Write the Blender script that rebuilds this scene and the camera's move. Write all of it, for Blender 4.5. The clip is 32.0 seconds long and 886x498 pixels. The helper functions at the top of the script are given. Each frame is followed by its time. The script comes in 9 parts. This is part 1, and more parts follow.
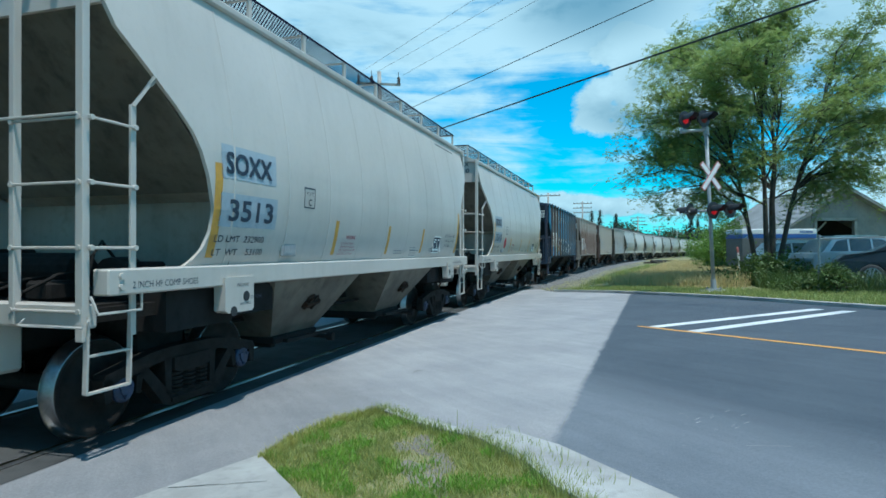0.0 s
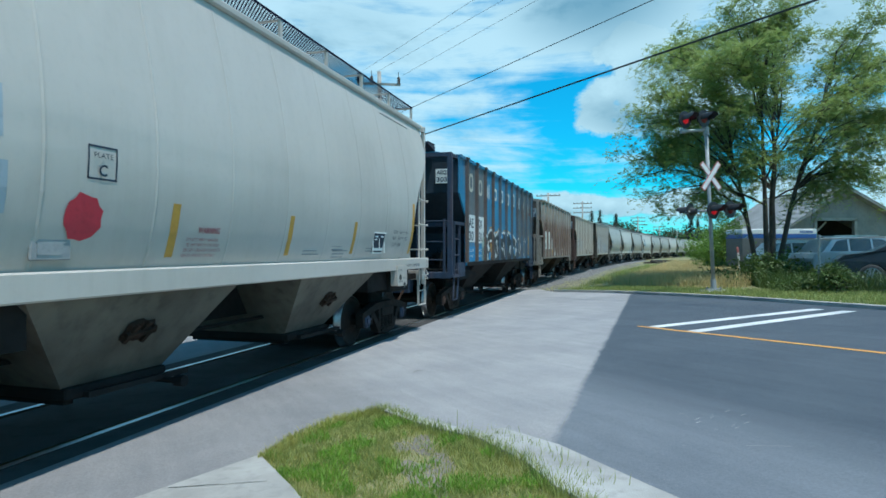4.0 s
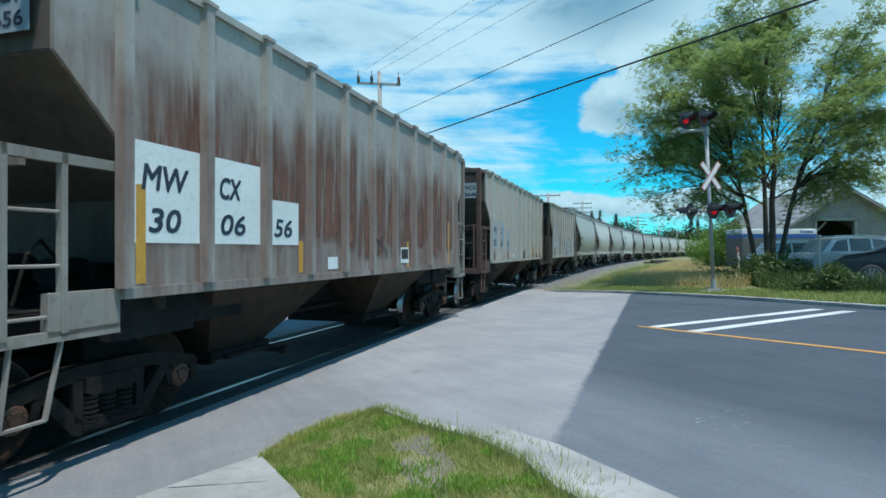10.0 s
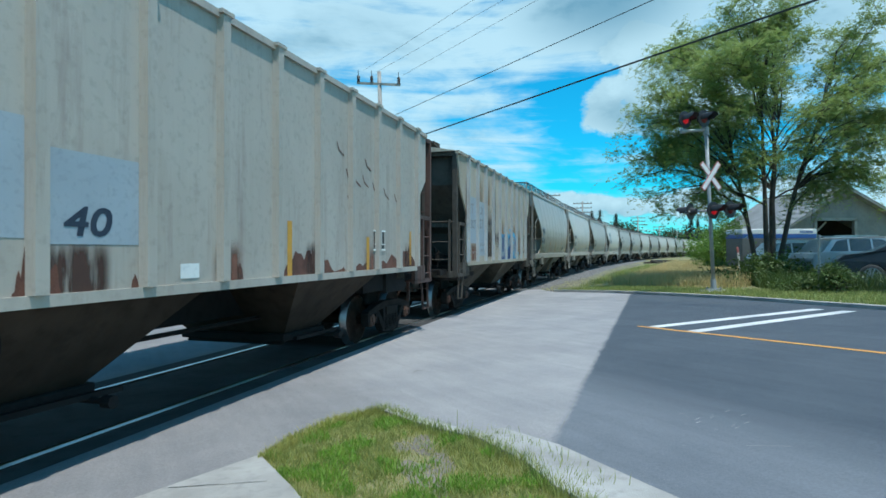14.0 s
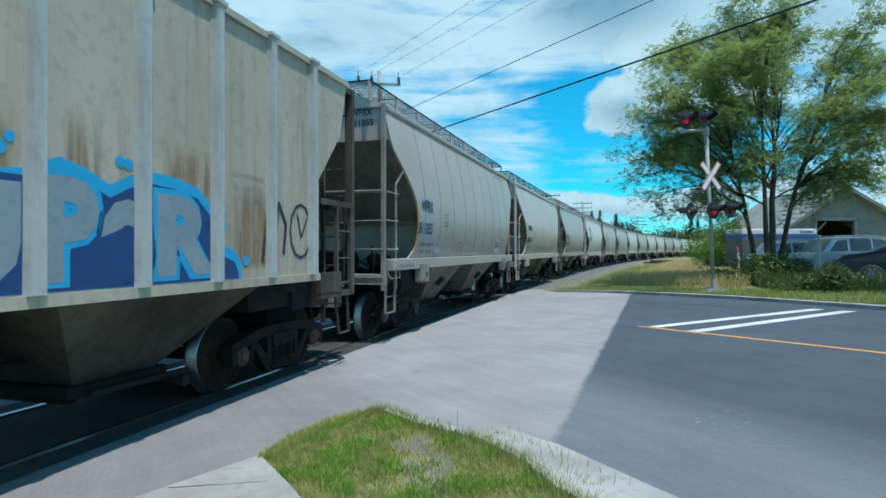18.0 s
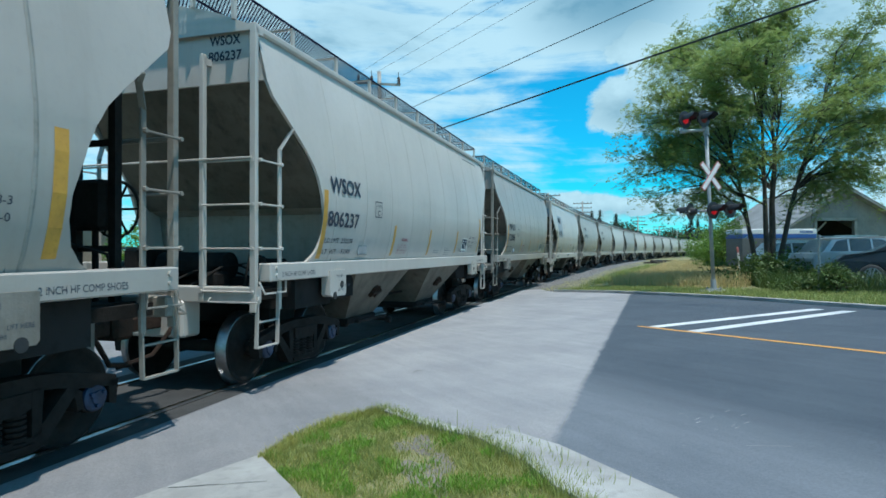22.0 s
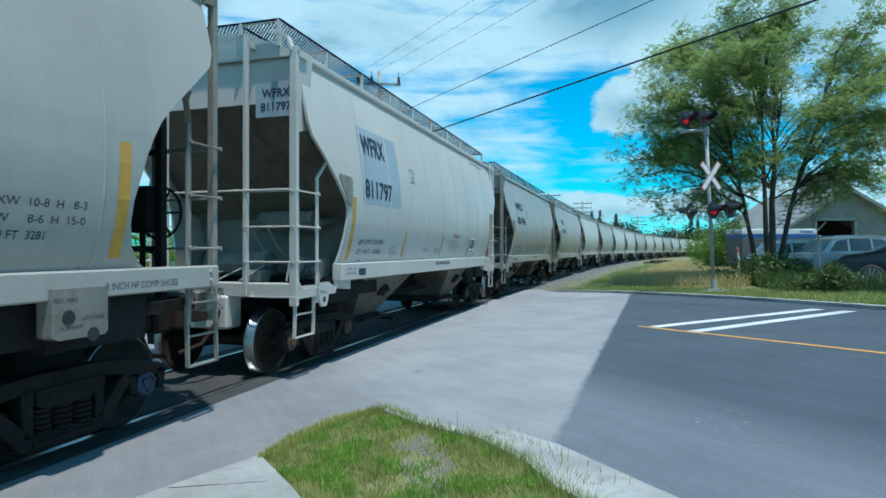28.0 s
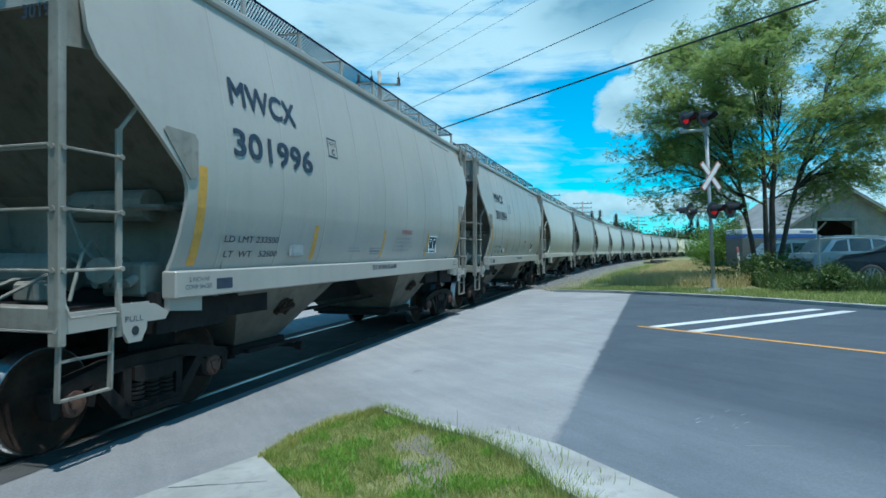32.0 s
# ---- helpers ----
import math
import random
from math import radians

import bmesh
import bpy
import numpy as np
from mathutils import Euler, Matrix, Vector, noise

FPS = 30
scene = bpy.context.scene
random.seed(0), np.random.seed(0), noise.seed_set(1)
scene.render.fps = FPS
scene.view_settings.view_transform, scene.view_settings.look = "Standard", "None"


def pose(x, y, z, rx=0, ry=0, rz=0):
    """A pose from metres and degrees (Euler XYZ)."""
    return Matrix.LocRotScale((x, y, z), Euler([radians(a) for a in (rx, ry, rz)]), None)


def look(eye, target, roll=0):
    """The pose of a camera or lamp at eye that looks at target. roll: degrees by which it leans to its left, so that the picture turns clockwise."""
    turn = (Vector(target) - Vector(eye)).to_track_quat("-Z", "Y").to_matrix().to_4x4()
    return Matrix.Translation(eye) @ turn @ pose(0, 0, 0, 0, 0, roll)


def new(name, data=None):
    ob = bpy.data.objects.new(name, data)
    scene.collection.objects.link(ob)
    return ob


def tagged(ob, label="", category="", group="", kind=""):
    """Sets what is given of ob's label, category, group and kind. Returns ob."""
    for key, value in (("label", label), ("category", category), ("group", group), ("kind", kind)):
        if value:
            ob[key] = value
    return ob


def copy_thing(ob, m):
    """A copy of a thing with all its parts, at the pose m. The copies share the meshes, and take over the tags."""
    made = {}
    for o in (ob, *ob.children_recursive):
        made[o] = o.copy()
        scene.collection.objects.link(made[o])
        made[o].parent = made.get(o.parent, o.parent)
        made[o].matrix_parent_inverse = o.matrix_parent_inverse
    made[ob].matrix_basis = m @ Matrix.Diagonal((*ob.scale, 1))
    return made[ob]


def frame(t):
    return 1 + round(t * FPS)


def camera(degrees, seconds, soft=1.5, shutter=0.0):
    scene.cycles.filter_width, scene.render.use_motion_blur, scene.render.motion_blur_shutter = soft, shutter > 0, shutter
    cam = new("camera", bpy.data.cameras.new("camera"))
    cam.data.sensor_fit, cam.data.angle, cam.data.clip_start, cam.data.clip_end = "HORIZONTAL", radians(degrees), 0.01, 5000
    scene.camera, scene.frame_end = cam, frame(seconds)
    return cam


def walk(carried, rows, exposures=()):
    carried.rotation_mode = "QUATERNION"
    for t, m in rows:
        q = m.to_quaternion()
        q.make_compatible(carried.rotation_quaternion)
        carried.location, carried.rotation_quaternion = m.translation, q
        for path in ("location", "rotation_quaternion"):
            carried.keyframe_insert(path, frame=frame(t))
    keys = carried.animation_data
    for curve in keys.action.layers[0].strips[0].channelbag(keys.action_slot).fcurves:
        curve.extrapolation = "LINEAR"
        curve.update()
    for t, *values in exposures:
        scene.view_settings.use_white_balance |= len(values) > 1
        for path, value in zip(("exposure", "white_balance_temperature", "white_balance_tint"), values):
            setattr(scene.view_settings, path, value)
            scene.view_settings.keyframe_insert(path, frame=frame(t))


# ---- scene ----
cam = camera(73.08, 32.0, soft=1.6, shutter=0.06)
EYE = pose(0, 0, 1.734, 90.134, 0, 0)
# the clip's camera drifts between a cooler and a warmer white
WHITE = ((0, 5600), (2, 5550), (3.4, 5850), (6, 6300), (8, 6400), (10, 6400), (12, 6200), (14, 6200), (17, 6550), (19, 6080), (21, 5650), (23, 6650), (25, 5580), (28, 5650), (29, 5950), (30, 5450), (31, 5550), (32, 5420))
walk(cam, [(0, EYE), (32, EYE)], [(t, 0.0, 6000 + 0.45 * (k - 6000), 4 + (k - 6000) / 150) for t, k in WHITE])

# ---- the track: a wide curve to the right; s runs along it, away from the camera ----
THETA, RADIUS, OFFSET = radians(15.773), 680.0, 5.683
CX, CY = -OFFSET + RADIUS * math.cos(THETA), -RADIUS * math.sin(THETA)


def track(s, lat=0.0):
    """Place and heading at s metres along the track, lat metres to its right."""
    a = THETA + s / RADIUS
    r = RADIUS - lat
    return CX - r * math.cos(a), CY + r * math.sin(a), a


def lateral(x, y):
    return RADIUS - math.hypot(x - CX, y - CY)


def along(x, y):
    return (math.atan2(y - CY, CX - x) - THETA) * RADIUS


def gz(x, y):
    """Height of the ground: level with the rails, rising gently to the right of them."""
    fall = min(1.0, max(0.25, (46 - y) / 22))
    return 0.045 * min(12.5, max(0.0, lateral(x, y) - 1.9)) * fall


def travelled(t):
    q = t - 16
    return 4.303 * q + 0.0303 * q * q / 16 - 0.0273 * q ** 3 / 256


# ---- world, sun ----
SUN_DIR = Vector((0.16, -0.24, 0.95)).normalized()
world = bpy.data.worlds.new("sky")
scene.world = world
world.use_nodes = True
wn = world.node_tree.nodes
sky = wn.new("ShaderNodeTexSky")
sky.sky_type, sky.sun_disc = "NISHITA", False
sky.sun_elevation = math.asin(SUN_DIR.z)
sky.sun_rotation = math.atan2(SUN_DIR.x, SUN_DIR.y)
sky.air_density, sky.dust_density, sky.ozone_density = 1.0, 0.2, 4.0
tint = wn.new("ShaderNodeMix")
tint.data_type, tint.blend_type = "RGBA", "MULTIPLY"
tint.inputs[0].default_value = 1.0
wco, wsep, wmap, whue = wn.new("ShaderNodeTexCoord"), wn.new("ShaderNodeSeparateXYZ"), wn.new("ShaderNodeMapRange"), wn.new("ShaderNodeMix")
whue.data_type = "RGBA"
wmap.inputs["From Max"].default_value = 0.35
whue.inputs[6].default_value, whue.inputs[7].default_value = (0.10, 0.95, 1.08, 1), (0.12, 1.04, 1.17, 1)
world.node_tree.links.new(wco.outputs["Generated"], wsep.inputs[0])
world.node_tree.links.new(wsep.outputs["Z"], wmap.inputs["Value"])
world.node_tree.links.new(wmap.outputs[0], whue.inputs[0])
world.node_tree.links.new(whue.outputs[2], tint.inputs[7])
world.node_tree.links.new(sky.outputs[0], tint.inputs[6])
world.node_tree.links.new(tint.outputs[2], wn["Background"].inputs[0])
wn["Background"].inputs[1].default_value = 0.15
sun = new("sun", bpy.data.lights.new("sun", "SUN"))
sun.data.energy, sun.data.angle, sun.data.color = 4.5, radians(1.2), (1.0, 0.96, 0.9)
sun.matrix_world = look(SUN_DIR * 50, (0, 0, 0))


# ---- materials ----
def surf(name, base, dark, s1=0.6, s2=18.0, rough=0.6, metal=0.0, bump=0.15, streak=0.0, grime=(0.10, 0.085, 0.07),
         rust=0.0, island=0.0, bumpscale=60.0, spec=0.5, through_=0.0, band=None, speck=0.55):
    """A surface of two tones at two scales, with vertical grime streaks and rust patches where asked."""
    m = bpy.data.materials.new(name)
    m.use_nodes = True
    nt = m.node_tree
    N, L = nt.nodes, nt.links.new
    b = N["Principled BSDF"]
    tc = N.new("ShaderNodeTexCoord")

    def noi(scale, detail=4.0, vec=None, rough_=0.55):
        n = N.new("ShaderNodeTexNoise")
        n.inputs["Scale"].default_value, n.inputs["Detail"].default_value = scale, detail
        n.inputs["Roughness"].default_value = rough_
        L(vec or tc.outputs["Object"], n.inputs["Vector"])
        return n.outputs[0]

    def ramp(v, lo, hi):
        r = N.new("ShaderNodeMapRange")
        r.inputs["From Min"].default_value, r.inputs["From Max"].default_value = lo, hi
        L(v, r.inputs["Value"])
        return r.outputs[0]

    def mix(f, a, c):
        x = N.new("ShaderNodeMix")
        x.data_type = "RGBA"
        for s, v in ((0, f), (6, a), (7, c)):
            if isinstance(v, (int, float)):
                x.inputs[s].default_value = v
            elif isinstance(v, tuple):
                x.inputs[s].default_value = (*v, 1)
            else:
                L(v, x.inputs[s])
        return x.outputs[2]

    def mul(a, c):
        x = N.new("ShaderNodeMath")
        x.operation = "MULTIPLY"
        for s, v in ((0, a), (1, c)):
            if isinstance(v, (int, float)):
                x.inputs[s].default_value = v
            else:
                L(v, x.inputs[s])
        return x.outputs[0]

    col = mix(ramp(noi(s1), 0.35, 0.68), base, dark)
    fine = tuple(v * 0.72 for v in dark)
    col = mix(mul(ramp(noi(s2, 6), 0.52, 0.75), speck), col, fine)
    if streak:
        mp = N.new("ShaderNodeMapping")
        mp.inputs["Scale"].default_value = (5.0, 5.0, 0.35)
        L(tc.outputs["Object"], mp.inputs["Vector"])
        v = noi(1.0, 5, mp.outputs[0], 0.65)
        col = mix(mul(mul(ramp(v, 0.48, 0.78), ramp(noi(0.45, 3), 0.3, 0.65)), streak), col, grime)
    if rust:
        mp = N.new("ShaderNodeMapping")
        mp.inputs["Scale"].default_value = (3.4, 3.4, 0.32)
        L(tc.outputs["Object"], mp.inputs["Vector"])
        v = ramp(noi(1.1, 7, mp.outputs[0], 0.68), 0.55 - 0.13 * rust, 0.80 - 0.06 * rust)
        if band:
            # rust hangs in a belt at mid height and runs down from it
            sp = N.new("ShaderNodeSeparateXYZ")
            L(tc.outputs["Object"], sp.inputs[0])
            ad = N.new("ShaderNodeMath")
            ad.operation = "MULTIPLY_ADD"
            L(noi(0.8, 5), ad.inputs[0])
            ad.inputs[1].default_value = 1.6
            L(sp.outputs["Z"], ad.inputs[2])
            v = mul(v, mul(ramp(ad.outputs[0], band[1] + 0.9, band[1] + 0.5), ramp(sp.outputs["Z"], band[0] - 0.5, band[0] + 0.4)))
        col = mix(mul(v, min(1.0, 0.55 + 0.4 * rust)), col, mix(noi(9.0, 4), (0.21, 0.105, 0.075), (0.10, 0.05, 0.038)))
    if island:
        g = N.new("ShaderNodeNewGeometry")
        col = mix(mul(g.outputs["Random Per Island"], island), col, tuple(v * 0.45 for v in dark))
    L(col, b.inputs["Base Color"])
    r = N.new("ShaderNodeMapRange")
    r.inputs["To Min"].default_value, r.inputs["To Max"].default_value = rough * 0.8, min(1.0, rough * 1.2)
    L(noi(s2 * 0.5), r.inputs["Value"])
    L(r.outputs[0], b.inputs["Roughness"])
    b.inputs["Metallic"].default_value = metal
    b.inputs["Specular IOR Level"].default_value = spec
    if bump:
        bp = N.new("ShaderNodeBump")
        bp.inputs["Strength"].default_value, bp.inputs["Distance"].default_value = bump, 0.02
        L(noi(bumpscale, 6), bp.inputs["Height"])
        L(bp.outputs[0], b.inputs["Normal"])
    if through_:
        # thin leaves let light through
        tl, mx, out = N.new("ShaderNodeBsdfTranslucent"), N.new("ShaderNodeMixShader"), N["Material Output"]
        L(col, tl.inputs[0])
        mx.inputs[0].default_value = through_
        L(b.outputs[0], mx.inputs[1])
        L(tl.outputs[0], mx.inputs[2])
        L(mx.outputs[0], out.inputs[0])
    return m


def glow(name, col, strength):
    m = bpy.data.materials.new(name)
    m.use_nodes = True
    b = m.node_tree.nodes["Principled BSDF"]
    b.inputs["Base Color"].default_value = (*col, 1)
    b.inputs["Emission Color"].default_value = (*col, 1)
    b.inputs["Emission Strength"].default_value = strength
    return m


def glass(name, col, rough=0.05):
    m = bpy.data.materials.new(name)
    m.use_nodes = True
    b = m.node_tree.nodes["Principled BSDF"]
    b.inputs["Base Color"].default_value = (*col, 1)
    b.inputs["Roughness"].default_value = rough
    b.inputs["Transmission Weight"].default_value = 0.55
    b.inputs["IOR"].default_value = 1.45
    return m


PAINT = {
    "cream": surf("paint_pale_grey", (0.535, 0.485, 0.435), (0.465, 0.42, 0.375), 0.5, 14, 0.36, streak=0.35, grime=(0.30, 0.27, 0.22), bump=0.05, speck=0.14),
    "grey": surf("paint_light_grey", (0.405, 0.365, 0.325), (0.345, 0.31, 0.275), 0.5, 14, 0.36, streak=0.45, grime=(0.27, 0.24, 0.2), bump=0.05, speck=0.14),
    "white": surf("paint_off_white", (0.57, 0.52, 0.47), (0.505, 0.46, 0.415), 0.5, 14, 0.34, streak=0.25, grime=(0.36, 0.32, 0.26), bump=0.04, speck=0.14),
    "blue": surf("paint_faded_blue", (0.026, 0.24, 0.42), (0.022, 0.17, 0.31), 0.45, 9, 0.55, streak=0.85, grime=(0.20, 0.22, 0.20), rust=0.45, bump=0.1),
    "rusty": surf("paint_rusted_grey", (0.40, 0.375, 0.335), (0.31, 0.28, 0.25), 0.5, 9, 0.6, streak=0.7, grime=(0.22, 0.13, 0.095), rust=1.9, bump=0.15, band=(1.0, 3.5)),
    "pale": surf("paint_chalky_grey", (0.455, 0.415, 0.36), (0.395, 0.355, 0.305), 0.5, 12, 0.45, streak=0.35, grime=(0.25, 0.2, 0.15), rust=0.1, bump=0.08),
    "beige": surf("paint_dirty_beige", (0.47, 0.41, 0.325), (0.39, 0.33, 0.25), 0.5, 10, 0.48, streak=0.55, grime=(0.24, 0.16, 0.09), rust=0.1, bump=0.1),
}
GRIMY = surf("end_frame_grimed_paint", (0.30, 0.275, 0.235), (0.17, 0.15, 0.125), 0.8, 10, 0.75, streak=0.7, grime=(0.06, 0.05, 0.04), bump=0.15)
# grimed slope sheets; the shade under the overhang is put into the colour
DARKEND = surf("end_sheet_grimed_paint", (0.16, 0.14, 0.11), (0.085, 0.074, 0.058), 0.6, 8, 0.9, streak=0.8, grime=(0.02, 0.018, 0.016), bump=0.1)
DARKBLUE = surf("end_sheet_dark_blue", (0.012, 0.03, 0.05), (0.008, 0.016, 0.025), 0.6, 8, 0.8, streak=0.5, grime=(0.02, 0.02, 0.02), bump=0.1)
# darker end sheet for two ribbed cars: grime plus the recess's shade, painted in
SHADEEND = surf("end_sheet_sooty_paint", (0.085, 0.077, 0.062), (0.04, 0.036, 0.03), 0.6, 8, 0.9, streak=0.8, grime=(0.02, 0.018, 0.016), bump=0.1)
BULKHEAD = surf("bulkhead_dusty_paint", (0.34, 0.31, 0.265), (0.24, 0.215, 0.18), 0.7, 8, 0.85, streak=0.6, grime=(0.12, 0.1, 0.08), bump=0.1)
# bay paints with dust and rust, darkened further for the shade beneath the cars
HOPPER = surf("hopper_dusty_shaded", (0.165, 0.145, 0.115), (0.075, 0.065, 0.052), 0.9, 7, 0.85, streak=0.7, grime=(0.06, 0.05, 0.04), bump=0.15)
HOPBROWN = surf("hopper_rust_shaded_brown", (0.06, 0.043, 0.032), (0.026, 0.02, 0.015), 0.9, 7, 0.9, streak=0.6, grime=(0.02, 0.016, 0.013), bump=0.15, spec=0.15)
HOPBEIGE = surf("hopper_dirty_shaded_beige", (0.12, 0.102, 0.078), (0.05, 0.042, 0.033), 0.7, 7, 0.9, streak=0.8, grime=(0.03, 0.024, 0.018), bump=0.15, spec=0.15)
# grimy near-black that carries the underframe's shade in its colour
HOPDARK = surf("hopper_grime_shade_black", (0.028, 0.026, 0.025), (0.016, 0.015, 0.015), 0.9, 7, 0.95, bump=0.15, spec=0.1)
IRON = surf("truck_cast_iron", (0.022, 0.019, 0.017), (0.011, 0.01, 0.009), 2.5, 20, 0.9, bump=0.35, spec=0.15)
RUSTIRON = surf("truck_rusty_iron", (0.05, 0.03, 0.021), (0.02, 0.013, 0.01), 2.5, 20, 0.9, bump=0.35, spec=0.15)
WHEELM = surf("wheel_plate_steel", (0.032, 0.026, 0.022), (0.016, 0.013, 0.012), 4, 25, 0.8, bump=0.15, spec=0.2)
TREAD = surf("wheel_tread_polished", (0.30, 0.30, 0.305), (0.17, 0.17, 0.175), 5, 30, 0.32, metal=0.95, bump=0.03)
CAPBLUE = surf("bearing_cap_blue", (0.025, 0.05, 0.11), (0.018, 0.025, 0.05), 6, 30, 0.55, bump=0.1)
CAPRUST = surf("bearing_cap_rust", (0.13, 0.055, 0.03), (0.07, 0.035, 0.025), 6, 30, 0.8, bump=0.2)
YELLOW = surf("reflective_tape_yellow", (0.62, 0.32, 0.045), (0.50, 0.25, 0.04), 5, 30, 0.5, bump=0.02)
INK = surf("stencil_ink_navy", (0.018, 0.028, 0.05), (0.03, 0.045, 0.07), 3, 30, 0.6, bump=0.0)
INKSOFT = surf("small_lettering_grey", (0.22, 0.22, 0.22), (0.30, 0.30, 0.29), 3, 30, 0.6, bump=0.0)
SEAMLINE_ = surf("weld_seam_grime", (0.30, 0.285, 0.255), (0.22, 0.205, 0.18), 2, 20, 0.6, bump=0.0)
PATCHBLUE = surf("repaint_patch_bluegrey", (0.35, 0.40, 0.44), (0.31, 0.36, 0.40), 1.5, 20, 0.55, bump=0.02)
PATCHWHITE = surf("repaint_patch_white", (0.78, 0.79, 0.76), (0.70, 0.71, 0.68), 1.5, 20, 0.55, bump=0.02)
PATCHCYAN = surf("stencil_panel_blue", (0.03, 0.24, 0.46), (0.025, 0.2, 0.4), 1.5, 20, 0.55, bump=0.02)
LETTERCREAM = surf("faded_cream_lettering", (0.55, 0.52, 0.44), (0.42, 0.38, 0.3), 2, 15, 0.6, bump=0.02)
GRAFFBLACK = surf("spray_paint_black", (0.02, 0.02, 0.025), (0.035, 0.035, 0.04), 3, 20, 0.5, bump=0.0)
GRAFFWHITE = surf("spray_paint_white", (0.75, 0.76, 0.74), (0.6, 0.62, 0.6), 3, 20, 0.5, bump=0.0)
GRAFFBLUE = surf("spray_paint_blue", (0.04, 0.25, 0.55), (0.05, 0.33, 0.62), 3, 20, 0.5, bump=0.0)
SPRAYRED = surf("spray_paint_red", (0.6, 0.03, 0.05), (0.5, 0.03, 0.05), 3, 20, 0.5, bump=0.0)
GRATE = surf("running_board_steel", (0.012, 0.016, 0.042), (0.008, 0.011, 0.028), 4, 30, 0.9, bump=0.0, spec=0.05)
RAILTOP = surf("rail_head_polished", (0.62, 0.62, 0.62), (0.45, 0.45, 0.45), 3, 25, 0.35, metal=0.95, bump=0.03)
RAILSIDE = surf("rail_web_rusty", (0.09, 0.06, 0.045), (0.05, 0.035, 0.03), 3, 25, 0.8, bump=0.2)


def pavement(name, tones, along, cross):
    """Worn asphalt: an old pale layer, a dark newer layer beyond a ragged joint, a stained patch by the rails, dust, wear and scratches.
    along, cross: points and normals of the joint and of the patch's edge."""
    m = bpy.data.materials.new(name)
    m.use_nodes = True
    N, L = m.node_tree.nodes, m.node_tree.links.new
    b = N["Principled BSDF"]
    tc = N.new("ShaderNodeTexCoord")

    def noi(scale, detail=5.0, rough=0.6, stretch=None, turn=0.0, dist=0.0):
        n = N.new("ShaderNodeTexNoise")
        n.inputs["Scale"].default_value, n.inputs["Detail"].default_value = scale, detail
        n.inputs["Roughness"].default_value, n.inputs["Distortion"].default_value = rough, dist
        if stretch:
            r = N.new("ShaderNodeMapping")
            r.inputs["Rotation"].default_value = (0, 0, radians(turn))
            L(tc.outputs["Object"], r.inputs["Vector"])
            mp = N.new("ShaderNodeMapping")
            mp.inputs["Scale"].default_value = (*stretch, 1)
            L(r.outputs[0], mp.inputs["Vector"])
            L(mp.outputs[0], n.inputs["Vector"])
        else:
            L(tc.outputs["Object"], n.inputs["Vector"])
        return n.outputs[0]

    def mrange(v, lo, hi, c=0.0, d=1.0):
        r = N.new("ShaderNodeMapRange")
        for k, q in (("From Min", lo), ("From Max", hi), ("To Min", c), ("To Max", d)):
            r.inputs[k].default_value = q
        L(v, r.inputs["Value"])
        return r.outputs[0]

    def op(kind, p, q):
        x = N.new("ShaderNodeMath")
        x.operation = kind
        for i, v in ((0, p), (1, q)):
            if isinstance(v, (int, float)):
                x.inputs[i].default_value = v
            else:
                L(v, x.inputs[i])
        return x.outputs[0]

    def mix(f, p, q, how="MIX"):
        x = N.new("ShaderNodeMix")
        x.data_type, x.blend_type = "RGBA", how
        for i, v in ((0, f), (6, p), (7, q)):
            if isinstance(v, tuple):
                x.inputs[i].default_value = (*v, 1)
            elif isinstance(v, (int, float)):
                x.inputs[i].default_value = v
            else:
                L(v, x.inputs[i])
        return x.outputs[2]

    def side(point, normal):
        d = N.new("ShaderNodeVectorMath")
        d.operation = "DOT_PRODUCT"
        L(tc.outputs["Object"], d.inputs[0])
        d.inputs[1].default_value = (*normal, 0)
        return op("SUBTRACT", d.outputs["Value"], point[0] * normal[0] + point[1] * normal[1])

    pale, dark, mid, dust = tones
    blot, cloud, grain = noi(0.9, 6, 0.62), noi(0.28, 4), noi(55, 4, 0.7)
    streaks = noi(1.0, 6, 0.65, (0.5, 5.0), 63)
    joint = op("ADD", side(*along), op("MULTIPLY", op("SUBTRACT", noi(3.5, 6, 0.7), 0.5), 0.16))
    edge = op("ADD", side(*cross), op("MULTIPLY", op("SUBTRACT", noi(1.6, 6, 0.7), 0.5), 1.0))
    old = mix(mrange(edge, -0.35, 0.35), mid, pale)
    old = mix(op("MULTIPLY", mrange(cloud, 0.35, 0.7), 0.35), old, mid)
    # tyre-worn, dusty part of the dark layer near the corner
    near = side((2.75, 5.16), (-0.91, -0.41))
    worn = mrange(op("ADD", near, op("MULTIPLY", op("SUBTRACT", blot, 0.5), 1.3)), -0.6, 0.55, 0.06, 0.60)
    new_ = mix(worn, dark, dust)
    col = mix(mrange(joint, -0.03, 0.05), old, new_)
    # crumbled light line along the joint
    col = mix(op("MULTIPLY", mrange(op("ABSOLUTE", joint, 0.0), 0.05, 0.0), mrange(noi(2.0, 4), 0.42, 0.62, 0.0, 0.5)), col, pale)
    col = mix(1.0, col, mix(mrange(blot, 0.3, 0.72), (1.12, 1.11, 1.10), (0.84, 0.85, 0.87)), "MULTIPLY")
    col = mix(1.0, col, mix(mrange(streaks, 0.3, 0.7), (1.07, 1.07, 1.07), (0.91, 0.91, 0.92)), "MULTIPLY")
    col = mix(1.0, col, mix(mrange(grain, 0.25, 0.75), (0.80, 0.80, 0.80), (1.2, 1.2, 1.2)), "MULTIPLY")
    # pale scuffs
    sc = noi(7.0, 3, 0.5, (1.0, 9.0), 20, 0.3)
